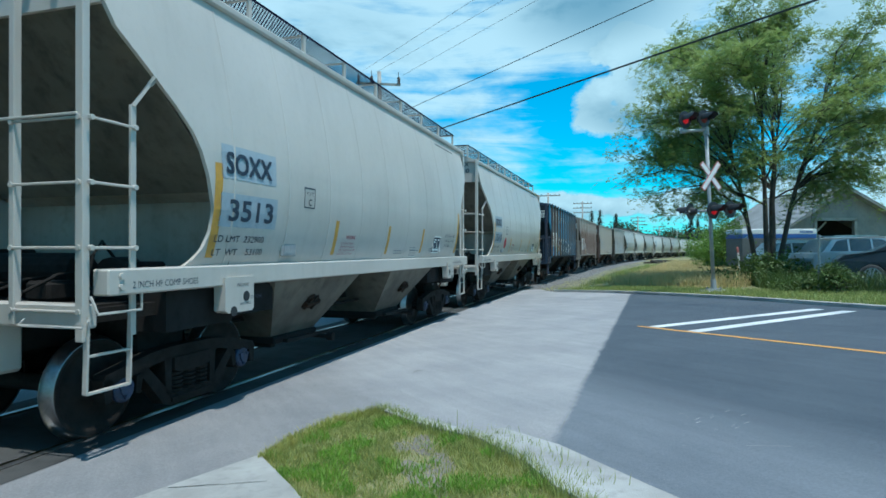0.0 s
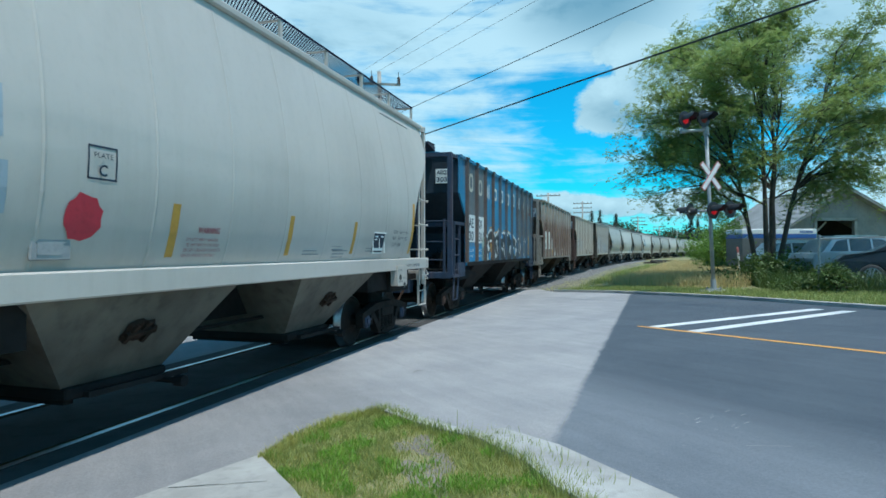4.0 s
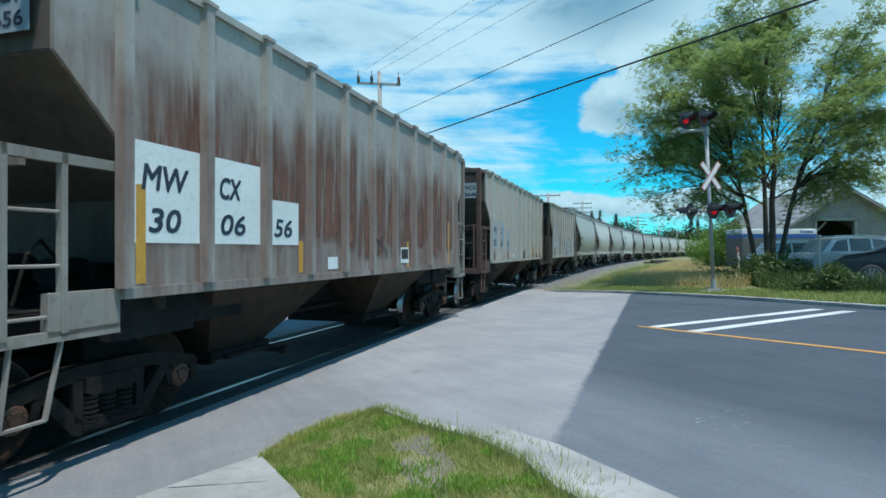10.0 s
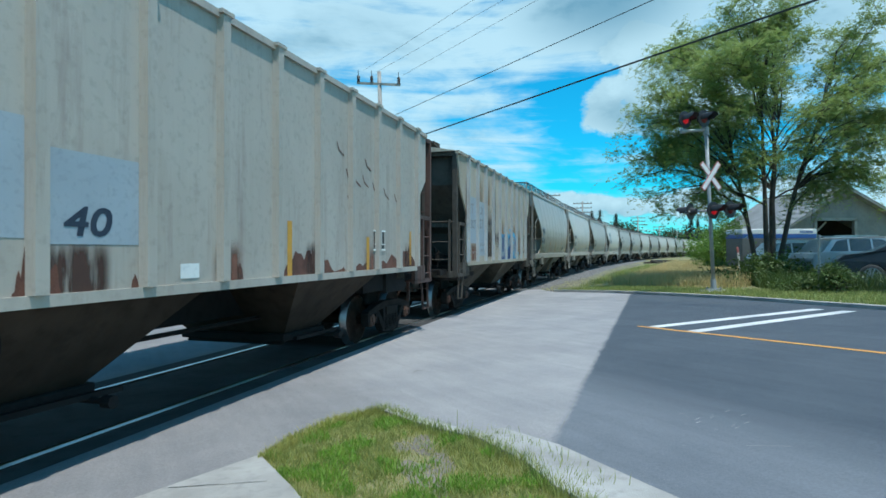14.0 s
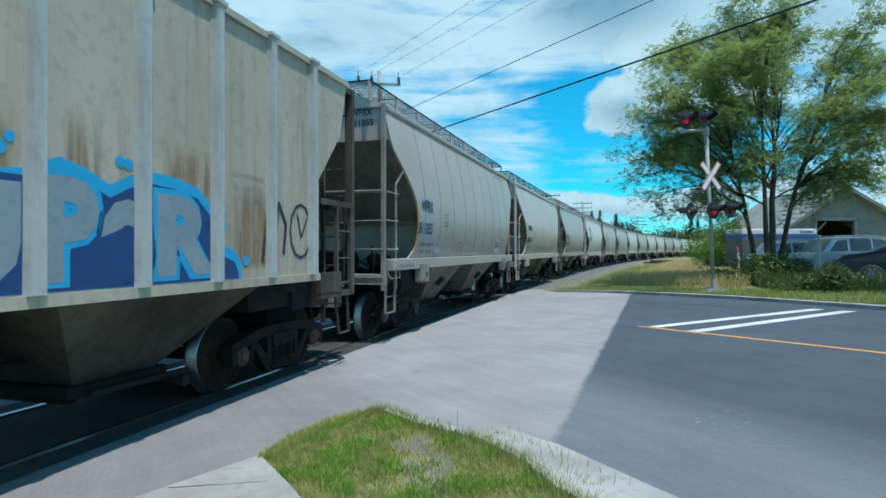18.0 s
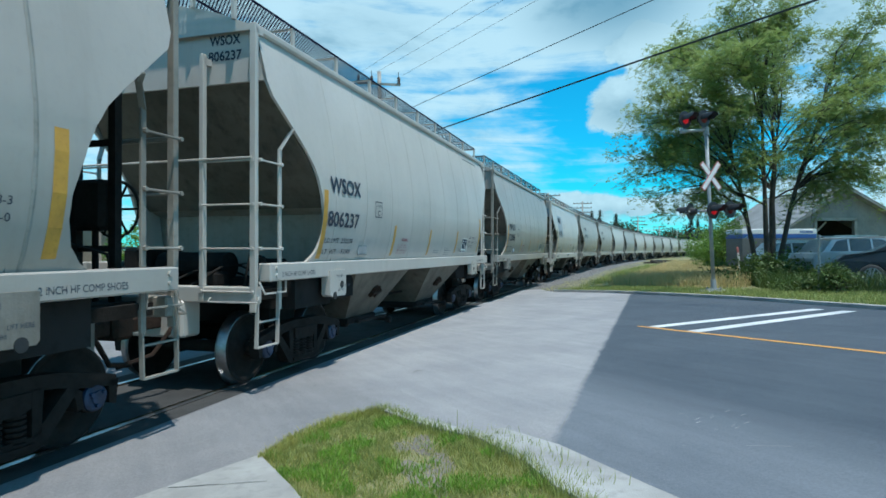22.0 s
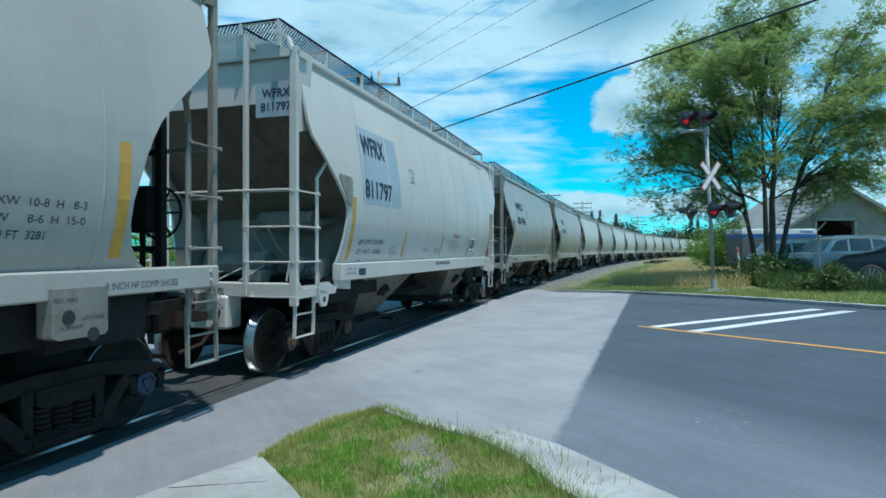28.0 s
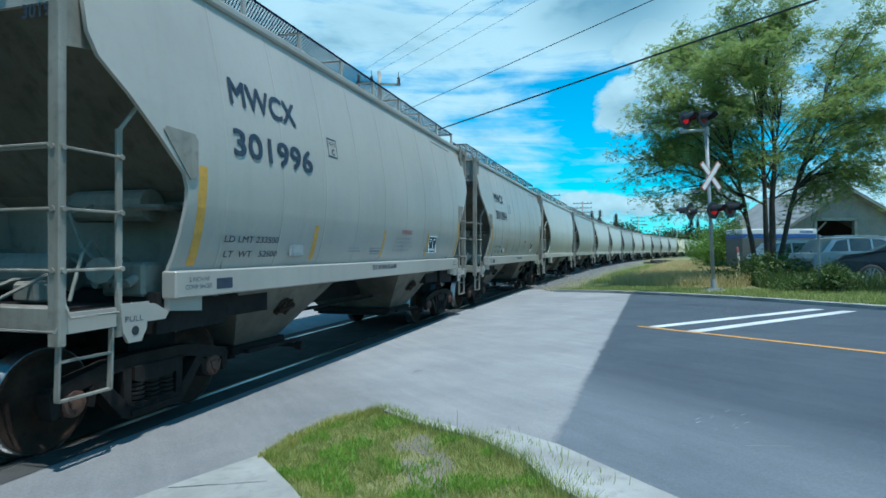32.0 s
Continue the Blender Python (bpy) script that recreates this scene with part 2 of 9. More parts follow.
    col = mix(op("MULTIPLY", mrange(sc, 0.70, 0.78), mrange(blot, 0.45, 0.6, 0.0, 0.5)), col, (0.42, 0.42, 0.41))
    L(col, b.inputs["Base Color"])
    b.inputs["Roughness"].default_value = 0.92
    b.inputs["Specular IOR Level"].default_value = 0.2
    bp = N.new("ShaderNodeBump")
    bp.inputs["Strength"].default_value, bp.inputs["Distance"].default_value = 0.5, 0.02
    L(noi(120, 6), bp.inputs["Height"])
    L(bp.outputs[0], b.inputs["Normal"])
    return m


ASPHALT = pavement("asphalt_worn_layers", ((0.305, 0.30, 0.30), (0.072, 0.088, 0.106), (0.225, 0.22, 0.22), (0.215, 0.232, 0.252)),
                   ((2.48, 9.45), (0.943, -0.333)), ((-0.75, 6.9), (0.90, 0.43)))
ASPHALTOLD = ASPHALT
ASPHALTBED = surf("asphalt_between_rails", (0.085, 0.083, 0.08), (0.05, 0.049, 0.048), 0.5, 4, 0.95, bump=0.5, bumpscale=90, spec=0.1)
CONCRETE = surf("kerb_concrete", (0.40, 0.39, 0.365), (0.25, 0.242, 0.225), 1.6, 9, 0.85, bump=0.3, bumpscale=90)
ASPHALTMID = surf("asphalt_grey_patch", (0.215, 0.21, 0.208), (0.14, 0.138, 0.138), 0.7, 20, 0.9, bump=0.45, bumpscale=140)
ROADWHITE = surf("road_paint_white", (0.68, 0.69, 0.68), (0.5, 0.51, 0.51), 1.5, 8, 0.7, bump=0.15)
ROADYELLOW = surf("road_paint_yellow", (0.72, 0.36, 0.07), (0.58, 0.28, 0.06), 1.5, 8, 0.7, bump=0.15)
SOIL = surf("lawn_soil_and_thatch", (0.24, 0.225, 0.10), (0.17, 0.165, 0.07), 0.5, 6, 0.95, bump=0.6, bumpscale=30)
DIRT = surf("bare_dirt", (0.21, 0.185, 0.15), (0.15, 0.13, 0.105), 2, 12, 0.95, bump=0.5, bumpscale=50)
BALLAST = surf("ballast_stone", (0.26, 0.25, 0.24), (0.16, 0.155, 0.15), 1.2, 14, 0.9, bump=0.5, island=0.6)
GRASSM = surf("grass_blades_green", (0.48, 0.50, 0.17), (0.29, 0.36, 0.095), 2.2, 9, 0.6, bump=0.0, island=0.45, through_=0.45)
DRYGRASS = surf("tall_dry_grass", (0.72, 0.56, 0.27), (0.58, 0.45, 0.20), 0.3, 3, 0.7, bump=0.0, island=0.25, through_=0.45)
WEEDS = surf("weeds_green", (0.11, 0.17, 0.035), (0.07, 0.115, 0.025), 0.7, 6, 0.6, bump=0.0, island=0.5, through_=0.35)
LEAF = surf("leaves_fresh_green", (0.33, 0.42, 0.135), (0.235, 0.315, 0.095), 0.5, 4, 0.5, bump=0.0, island=0.25, through_=0.5)
LEAFBUSH = surf("leaves_bush_green", (0.22, 0.36, 0.055), (0.16, 0.27, 0.045), 0.7, 4, 0.5, bump=0.0, island=0.5, through_=0.45)
LEAFFAR = surf("leaves_far_woods", (0.06, 0.095, 0.035), (0.04, 0.065, 0.027), 0.12, 1.5, 0.7, bump=0.0, island=0.5, through_=0.3)
NEEDLE = surf("spruce_needles", (0.022, 0.045, 0.026), (0.015, 0.03, 0.018), 0.4, 3, 0.7, bump=0.0, island=0.4)
BARK = surf("bark_dark", (0.075, 0.062, 0.05), (0.04, 0.033, 0.027), 3, 14, 0.9, bump=0.7, bumpscale=25)
POLEWOOD = surf("pole_weathered_wood", (0.36, 0.345, 0.32), (0.25, 0.235, 0.21), 2, 14, 0.9, bump=0.3)
GALV = surf("galvanised_steel", (0.34, 0.345, 0.345), (0.25, 0.255, 0.255), 3, 18, 0.6, metal=0.2, bump=0.05)
BLACKPAINT = surf("signal_black_paint", (0.016, 0.016, 0.018), (0.024, 0.024, 0.026), 4, 25, 0.5, bump=0.03)
REDLENS = glow("signal_lens_lit", (0.55, 0.004, 0.014), 0.4)
REDDIM = glow("signal_lens_dim", (0.13, 0.003, 0.006), 0.06)
SIGNWHITE = surf("crossbuck_white", (0.72, 0.70, 0.68), (0.62, 0.59, 0.57), 3, 18, 0.5, bump=0.02)
SIGNRED = surf("crossbuck_red_edge", (0.50, 0.16, 0.14), (0.42, 0.12, 0.11), 3, 18, 0.5, bump=0.02)
WIRE = surf("cable_black", (0.02, 0.02, 0.022), (0.03, 0.03, 0.03), 4, 25, 0.6, bump=0.0)


# ---- mesh helpers ----
def part(name, bm, mat, parent=None, label="", kind="", smooth=False):
    """Links a bmesh (or a mesh) as one object under its thing or part."""
    if isinstance(bm, bmesh.types.BMesh):
        me = bpy.data.meshes.new(name)
        bmesh.ops.recalc_face_normals(bm, faces=bm.faces)
        bm.to_mesh(me)
        bm.free()
        if smooth:
            for p in me.polygons:
                p.use_smooth = True
    else:
        me = bm
    if mat and not me.materials:
        me.materials.append(mat)
    ob = new(name, me)
    if parent:
        ob.parent = parent
    if label or kind:
        tagged(ob, label=label, kind=kind)
    return ob


def raw(name, verts, faces, mat, parent=None, kind="", label="", smooth=False):
    me = bpy.data.meshes.new(name)
    me.from_pydata(verts, [], faces)
    if smooth:
        for p in me.polygons:
            p.use_smooth = True
    return part(name, me, mat, parent, label, kind)


def thing(name, label, category, m=None, group=""):
    ob = new(name)
    ob.empty_display_size = 0.2
    if m:
        ob.matrix_basis = m
    return tagged(ob, label, category, group)


def box(bm, x0, x1, y0, y1, z0, z1, bev=0.0):
    m = Matrix.Translation(((x0 + x1) / 2, (y0 + y1) / 2, (z0 + z1) / 2)) @ Matrix.Diagonal((x1 - x0, y1 - y0, z1 - z0, 1))
    g = bmesh.ops.create_cube(bm, size=1, matrix=m)
    if bev:
        es = list({e for v in g["verts"] for e in v.link_edges})
        bmesh.ops.bevel(bm, geom=es, offset=bev, segments=1, affect="EDGES")
    return g


def bar(bm, p, q, w, d=None):
    """A bar of w by d between two points."""
    p, q = Vector(p), Vector(q)
    m = Matrix.Translation((p + q) / 2) @ (q - p).to_track_quat("Z", "Y").to_matrix().to_4x4()
    bmesh.ops.create_cube(bm, size=1, matrix=m @ Matrix.Diagonal((w, d or w, (q - p).length, 1)))


def rod(bm, p, q, r, n=6, r2=None, cap=True):
    p, q = Vector(p), Vector(q)
    m = Matrix.Translation((p + q) / 2) @ (q - p).to_track_quat("Z", "Y").to_matrix().to_4x4()
    bmesh.ops.create_cone(bm, cap_ends=cap, segments=n, radius1=r, radius2=r if r2 is None else r2, depth=(q - p).length, matrix=m)


def pipe(bm, pts, r, n=6):
    """One bent tube through the points."""
    pts = [Vector(p) for p in pts]
    rings = []
    for i, p in enumerate(pts):
        d = (pts[min(i + 1, len(pts) - 1)] - pts[max(i - 1, 0)]).normalized()
        q = d.to_track_quat("Z", "Y").to_matrix()
        rings.append([bm.verts.new(p + q @ Vector((r * math.cos(6.28319 * k / n), r * math.sin(6.28319 * k / n), 0))) for k in range(n)])
    for a, b in zip(rings, rings[1:]):
        off = min(range(n), key=lambda o: (b[o].co - a[0].co).length)
        for k in range(n):
            bm.faces.new((a[k], a[(k + 1) % n], b[(k + 1 + off) % n], b[(k + off) % n]))
    bm.faces.new(list(reversed(rings[0])))
    bm.faces.new(rings[-1])


def plate(bm, outline, x0, x1):
    """A plate with a y-z outline, from x0 to x1."""
    va = [bm.verts.new((x0, y, z)) for y, z in outline]
    vb = [bm.verts.new((x1, y, z)) for y, z in outline]
    bm.faces.new(va)
    bm.faces.new(list(reversed(vb)))
    n = len(va)
    for i in range(n):
        bm.faces.new((va[i], vb[i], vb[(i + 1) % n], va[(i + 1) % n]))


def lathe_x(bm, prof, cx, cy, cz, n=32):
    """Turns a profile of (x, r) about the x axis through (cx, cy, cz)."""
    rings = []
    for x, r in prof:
        rings.append([bm.verts.new((cx + x, cy + r * math.cos(2 * math.pi * k / n), cz + r * math.sin(2 * math.pi * k / n))) for k in range(n)])
    for a, b in zip(rings, rings[1:]):
        for k in range(n):
            bm.faces.new((a[k], b[k], b[(k + 1) % n], a[(k + 1) % n]))
    return rings


def drape(name, outline, mat, dz, thick=0.0, step=1.0, parent=None, kind="structure", label=""):
    """A sheet of that outline laid on the ground, dz above it; thick: its edge goes down so far."""
    bm = bmesh.new()
    vs = [bm.verts.new((x, y, 0)) for x, y in outline]
    bm.faces.new(vs)
    xs, ys = [p[0] for p in outline], [p[1] for p in outline]
    for lo, hi, no in ((min(xs), max(xs), (1, 0, 0)), (min(ys), max(ys), (0, 1, 0))):
        k = lo + step
        while k < hi:
            co = (k, 0, 0) if no[0] else (0, k, 0)
            bmesh.ops.bisect_plane(bm, geom=bm.verts[:] + bm.edges[:] + bm.faces[:], plane_co=co, plane_no=no)
            k += step
    bmesh.ops.triangulate(bm, faces=bm.faces[:])
    for v in bm.verts:
        v.co.z = gz(v.co.x, v.co.y) + dz
    if thick:
        es = [e for e in bm.edges if e.is_boundary]
        g = bmesh.ops.extrude_edge_only(bm, edges=es)
        for v in g["geom"]:
            if isinstance(v, bmesh.types.BMVert):
                v.co.z -= thick
    return part(name, bm, mat, parent, label, kind)


def inside(x, y, poly):
    c = False
    for (x0, y0), (x1, y1) in zip(poly, poly[1:] + poly[:1]):
        if (y0 > y) != (y1 > y) and x < (x1 - x0) * (y - y0) / (y1 - y0) + x0:
            c = not c
    return c


def blades(name, spots, mat, h0, h1, w, lean=0.35, kind="stuff", label="", seed=1):
    """Grass: one bent two-part blade at each spot."""
    rnd = random.Random(seed)
    vs, fs = [], []
    for x, y, z in spots:
        a, h = rnd.uniform(0, 6.283), rnd.uniform(h0, h1)
        b, l = rnd.uniform(0, 6.283), rnd.uniform(0, lean) * h
        dx, dy = math.cos(a) * w / 2, math.sin(a) * w / 2
        lx, ly = math.cos(b) * l, math.sin(b) * l
        i = len(vs)
        vs += [(x - dx, y - dy, z), (x + dx, y + dy, z), (x + dx * .7 + lx * .4, y + dy * .7 + ly * .4, z + h * .6),
               (x - dx * .7 + lx * .4, y - dy * .7 + ly * .4, z + h * .6), (x + lx, y + ly, z + h)]
        fs += [(i, i + 1, i + 2, i + 3), (i + 3, i + 2, i + 4)]
    return raw(name, vs, fs, mat, kind=kind, label=label)


# ---- ground, road, track ----
def ground():
    xs = [-1200, -500, -220, -110, -60] + [-40 + 2 * i for i in range(61)] + [100, 140, 200, 320, 600, 1200]
    ys = [-500, -150, -60, -30] + [-16 + 2 * i for i in range(60)] + [120, 150, 200, 280, 400, 650, 1200, 2500]
    vs = [(x, y, gz(x, y) - 0.06) for y in ys for x in xs]
    w = len(xs)
    fs = [(j * w + i, j * w + i + 1, (j + 1) * w + i + 1, (j + 1) * w + i) for j in range(len(ys) - 1) for i in range(w - 1)]
    tagged(raw("ground", vs, fs, SOIL, kind="structure", smooth=True), "rough grassy ground reaching to the horizon", "ground")


ground()
DR, NR = Vector((0.457, -0.889)), Vector((0.889, 0.457))   # the road's direction and its normal


def rp(p, q):
    v = DR * p + NR * q
    return v.x, v.y


def offset_line(pts, d):
    out = []
    for i, p in enumerate(pts):
        a, b = Vector(pts[max(0, i - 1)]), Vector(pts[min(len(pts) - 1, i + 1)])
        t = (b - a).normalized()
        out.append((p[0] - t.y * d, p[1] + t.x * d))
    return out


NEAR_KERB = [(-0.62, 6.22), (-0.12, 5.56), (0.28, 5.12), (0.52, 5.21), (0.91, 4.68), (1.31, 3.8), (2.5, 1.45), (8, -9.3), (15, -23),
             (14.6, -23.2), (7.6, -9.5), (2.1, 1.2), (0.73, 3.84), (0.6, 4.33), (0.31, 4.93), (-0.15, 5.38), (-0.62, 6.02)]
FAR_KERB = [(4.5, 24.45), (6.26, 22.37), (7.5, 19.9), (8.54, 17.52), (9.75, 13.2), (13.2, 6.4), (28, -22)]
SEAM = [(7.0, 22.1), (6.3, 20.33), (4.4, 15.2), (2.48, 9.51), (1.75, 7.4), (1.28, 5.99), (1.0, 5.2), (0.91, 4.7)]
road = tagged(drape("road", SEAM + [(1.31, 3.82), (2.5, 1.47), (8, -9.3), (15, -23), (28, -22), (13.2, 6.4), (9.75, 13.2), (8.54, 17.52), (7.5, 19.9)],
                    ASPHALT, 0.0), "dark grey patched asphalt road surface", "road")
crossing = tagged(drape("road_crossing_apron", list(reversed(SEAM)) + [(6.26, 22.37), (4.5, 24.45), (4.3, 26.6)] + [track(s_, 1.1)[:2] for s_ in (27.5, 24, 20, 15, 10, 5, 0, -3)] + [
                        (-3.2, -3), (-2.2, 1), (-1.2, 3.0), (-0.5, 4.5), (-0.3, 5.0), (0.3, 5.1)], ASPHALTOLD, 0.004),
                  "pale worn asphalt apron beside the rails", "road")
FARSIDE = [track(s_, -1.12)[:2] for s_ in (-6, 0, 7, 14, 20, 27.5)] + [rp(-34, 16.5), rp(-70, 17), rp(-70, 3.5), rp(-22, 3.5), (-10.5, -3)]
tagged(drape("road_far_side", FARSIDE, ASPHALTOLD, -0.006, step=3), "worn asphalt road beyond the railway track", "road")


def crack(pts, w, mat, dz, label, seed=1, name="road_crack"):
    """A wandering thin line on the road."""
    rnd = random.Random(seed)
    vs, fs = [], []
    for (x0, y0), (x1, y1) in zip(pts, pts[1:]):
        n = max(2, int(math.hypot(x1 - x0, y1 - y0) / 0.12))
        for k in range(n):
            t = k / n
            x, y = x0 + (x1 - x0) * t + rnd.gauss(0, w * 0.7), y0 + (y1 - y0) * t + rnd.gauss(0, w * 0.7)
            d = Vector((y1 - y0, x0 - x1)).normalized() * w * rnd.uniform(0.25, 0.8)
            for q in (-1, 1):
                vs.append((x + q * d.x, y + q * d.y, gz(x, y) + dz))
    for k in range(len(vs) // 2 - 1):
        fs.append((2 * k, 2 * k + 1, 2 * k + 3, 2 * k + 2))
    tagged(raw(name, vs, fs, mat, kind="structure"), label, "crack")


kerb = drape("kerb_near", NEAR_KERB, CONCRETE, 0.075, 0.2, 0.6)
tagged(kerb, "broken pale concrete kerb at the street corner", "kerb")


FK2 = offset_line(FAR_KERB, 0.2)
tagged(drape("kerb_far", FAR_KERB + list(reversed(FK2)), CONCRETE, 0.09, 0.25, 0.8), "long concrete kerb along a grass verge", "kerb")
VERGE = FK2 + [(70, -22), (70, 66), (25.5, 66), (14.6, 44), (9.6, 32), (7.0, 27.6)]
verge = tagged(drape("grass_verge", VERGE, SOIL, 0.06, 0.2, 2.0), "grass verge and field behind the kerb", "verge")
CORNER = [(-1.42, 4.76), (-1.3, 5.2), (-1.02, 5.75), (-0.62, 6.1), (-0.15, 5.38), (0.31, 4.93), (0.6, 4.33), (0.73, 3.84), (2.1, 1.2), (0.7, 0.6), (-1.0, 4.03)]
tagged(drape("grass_corner", CORNER, SOIL, 0.03, 0.15, 0.4), "small worn grass corner beside the kerb", "lawn")
SLAB = [(-1.47, 4.8), (-1.0, 4.03), (0.6, 0.9), (-1.4, -0.2), (-3.0, 2.7), (-1.97, 4.13)]
tagged(drape("sidewalk_slab", SLAB, CONCRETE, 0.06, 0.2, 0.5), "cracked pale concrete sidewalk slab", "sidewalk")


def strip(name, a, b, w, mat, dz, parent, n=12):
    """A painted line on the road from a to b."""
    a, b = Vector(a), Vector(b)
    t = (b - a).normalized()
    s = Vector((-t.y, t.x)) * w / 2
    vs, fs = [], []
    for i in range(n + 1):
        p = a.lerp(b, i / n)
        for q in (p - s, p + s):
            vs.append((q.x, q.y, gz(q.x, q.y) + dz))
        if i:
            k = 2 * i
            fs.append((k - 2, k - 1, k + 1, k))
    return raw(name, vs, fs, mat, parent, kind="structure")


strip("centre_line", (4.0, 12.25), (6.08, 8.2), 0.11, ROADYELLOW, 0.006, road)
strip("centre_line", (6.08, 8.2), (14, -7.2), 0.11, ROADYELLOW, 0.006, road)
strip("stop_line", (4.22, 12.02), (8.75, 13.95), 0.30, ROADWHITE, 0.007, road)
strip("stop_line", (4.66, 11.12), (9.05, 13.3), 0.30, ROADWHITE, 0.007, road)


crack([(0.2, 5.16), (0.52, 5.26), (0.93, 4.72), (1.34, 3.82), (2.2, 2.0)], 0.02, ASPHALTBED, 0.008, "dark gap along the broken kerb", 3)
crack([(-1.9, 4.15), (-1.1, 4.2)], 0.006, ASPHALTBED, 0.064, "thin crack across the sidewalk slab", 5)
crack([(-0.42, 8.3), (-0.33, 8.42), (-0.28, 8.3)], 0.03, ASPHALTMID, 0.011, "small dark stain on the asphalt", 6)
rnd = random.Random(77)
for k in range(14):
    x, y = rnd.uniform(2.2, 2.75), rnd.uniform(5.05, 5.65)
    a = rnd.uniform(0.55, 0.85)
    l = rnd.uniform(0.05, 0.2)
    crack([(x, y), (x + l * math.cos(a), y + l * math.sin(a))], 0.004, CONCRETE, 0.006, "pale scrape on the asphalt", 80 + k, "scrape_mark")
crack([(2.37, 4.67), (2.84, 4.58)], 0.005, CONCRETE, 0.006, "long pale scrape on the asphalt", 99, "scrape_mark")


def rails():
    s0, s1 = -40, 330
    prof = [(-0.036, 0.0), (0.036, 0.0), (0.036, -0.035), (0.009, -0.05), (0.009, -0.14), (0.07, -0.155), (-0.07, -0.155), (-0.009, -0.14), (-0.009, -0.05), (-0.036, -0.035)]
    for lat in (0.7535, -0.7535):
        vs, fs, tops = [], [], []
        n = 185
        for i in range(n + 1):
            s = s0 + (s1 - s0) * i / n
            for dx, dz in prof:
                x, y, a = track(s, lat + dx)
                vs.append((x, y, dz))
            if i:
                for k in range(10):
                    a0, b0 = (i - 1) * 10 + k, (i - 1) * 10 + (k + 1) % 10
                    fs.append((a0, b0, b0 + 10, a0 + 10))
                    tops.append(1 if k == 0 else 0)
        ob = raw("rail", vs, fs, RAILSIDE, kind="structure")
        ob.data.materials.append(RAILTOP)
        for p, k in zip(ob.data.polygons, tops):
            p.material_index = k
        tagged(ob, "steel running rail with polished head", "rail")

    def bed(name, s0, s1, l0, l1, mat, z0, z1, n, label):
        vs, fs = [], []
        for i in range(n + 1):
            s = s0 + (s1 - s0) * i / n
            for lat, z in ((l0, z0), (l1, z1)):
                x, y, a = track(s, lat)
                vs.append((x, y, z))
            if i:
                k = 2 * i
                fs.append((k - 2, k - 1, k + 1, k))
        return tagged(raw(name, vs, fs, mat, kind="structure"), label, "track bed")

    bed("crossing_bed", -6, 27.5, -0.66, 0.64, ASPHALTBED, -0.012, -0.012, 20, "dark asphalt between the rails of the crossing")
    # oily strips whose dark tone and width also paint in the train's shadow
    bed("crossing_edge", -6, 27.5, 0.80, 1.12, ASPHALTBED, -0.004, 0.008, 20, "oily asphalt strip along the rail, darkened as train shadow")
    bed("crossing_edge", -6, 27.5, -1.15, -0.80, ASPHALTBED, -0.008, -0.004, 20, "oily asphalt strip along the rail, darkened as train shadow")
    bed("ballast_bed", 27.5, 330, -2.6, 2.6, BALLAST, -0.05, -0.05, 80, "grey crushed stone ballast under the track")
    bed("ballast_shoulder", 27.5, 330, 2.6, 4.2, BALLAST, -0.05, -0.12, 80, "grey crushed stone ballast shoulder")
    bed("ballast_bed", -40, -6, -2.6, 2.6, BALLAST, -0.05, -0.05, 12, "grey crushed stone ballast under the track")


rails()


def ballast_stones():
    rnd = random.Random(5)
    vs, fs = [], []
    for i in range(5200):
        s = 27.3 + 60 * rnd.random() ** 1.7
        lat = rnd.uniform(0.9, 4.4)
        x, y, a = track(s, lat)
        r = rnd.uniform(0.018, 0.045)
        z = max(-0.05 - 0.03 * max(0, lat - 2.6), gz(x, y) - 0.06) + r * 0.3
        k = len(vs)
        for dx, dy, dz in ((1, 0, 0), (-.5, .85, 0), (-.5, -.85, 0), (.1, .1, .9), (0, -.1, -.8)):
            j = rnd.uniform(0.7, 1.3) * r
            vs.append((x + dx * j, y + dy * j, z + dz * j))
        fs += [(k, k + 1, k + 3), (k + 1, k + 2, k + 3), (k + 2, k, k + 3)]
    tagged(raw("ballast_stones", vs, fs, BALLAST, kind="stuff"), "loose grey crushed ballast stones", "gravel")


ballast_stones()


# ---- hopper cars; local axes: x to the camera's side, y backwards along the train, z up from the rail head ----
MESH = {}


def shared(key, build, smooth=False):
    """A mesh that alike parts share."""
    if key not in MESH:
        bm = bmesh.new()
        build(bm)
        bmesh.ops.recalc_face_normals(bm, faces=bm.faces)
        me = bpy.data.meshes.new(key)
        bm.to_mesh(me)
        bm.free()
        if smooth:
            for p in me.polygons:
                p.use_smooth = True
        MESH[key] = me
    return MESH[key]


def painted(key, mat, build, smooth=False):
    k = key + "|" + mat.name
    if k not in MESH:
        me = shared(key, build, smooth).copy()
        me.materials.append(mat)
        MESH[k] = me
    return MESH[k]


def add(name, key, mat, parent, build, label="", smooth=False):
    return part(name, painted(key, mat, build, smooth), None, parent, label)


def interp(tab, z):
    if z <= tab[0][0]:
        return tab[0][1]
    for (a, b), (c, d) in zip(tab, tab[1:]):
        if z <= c:
            return b + (d - b) * (z - a) / (c - a)
    return tab[-1][1]


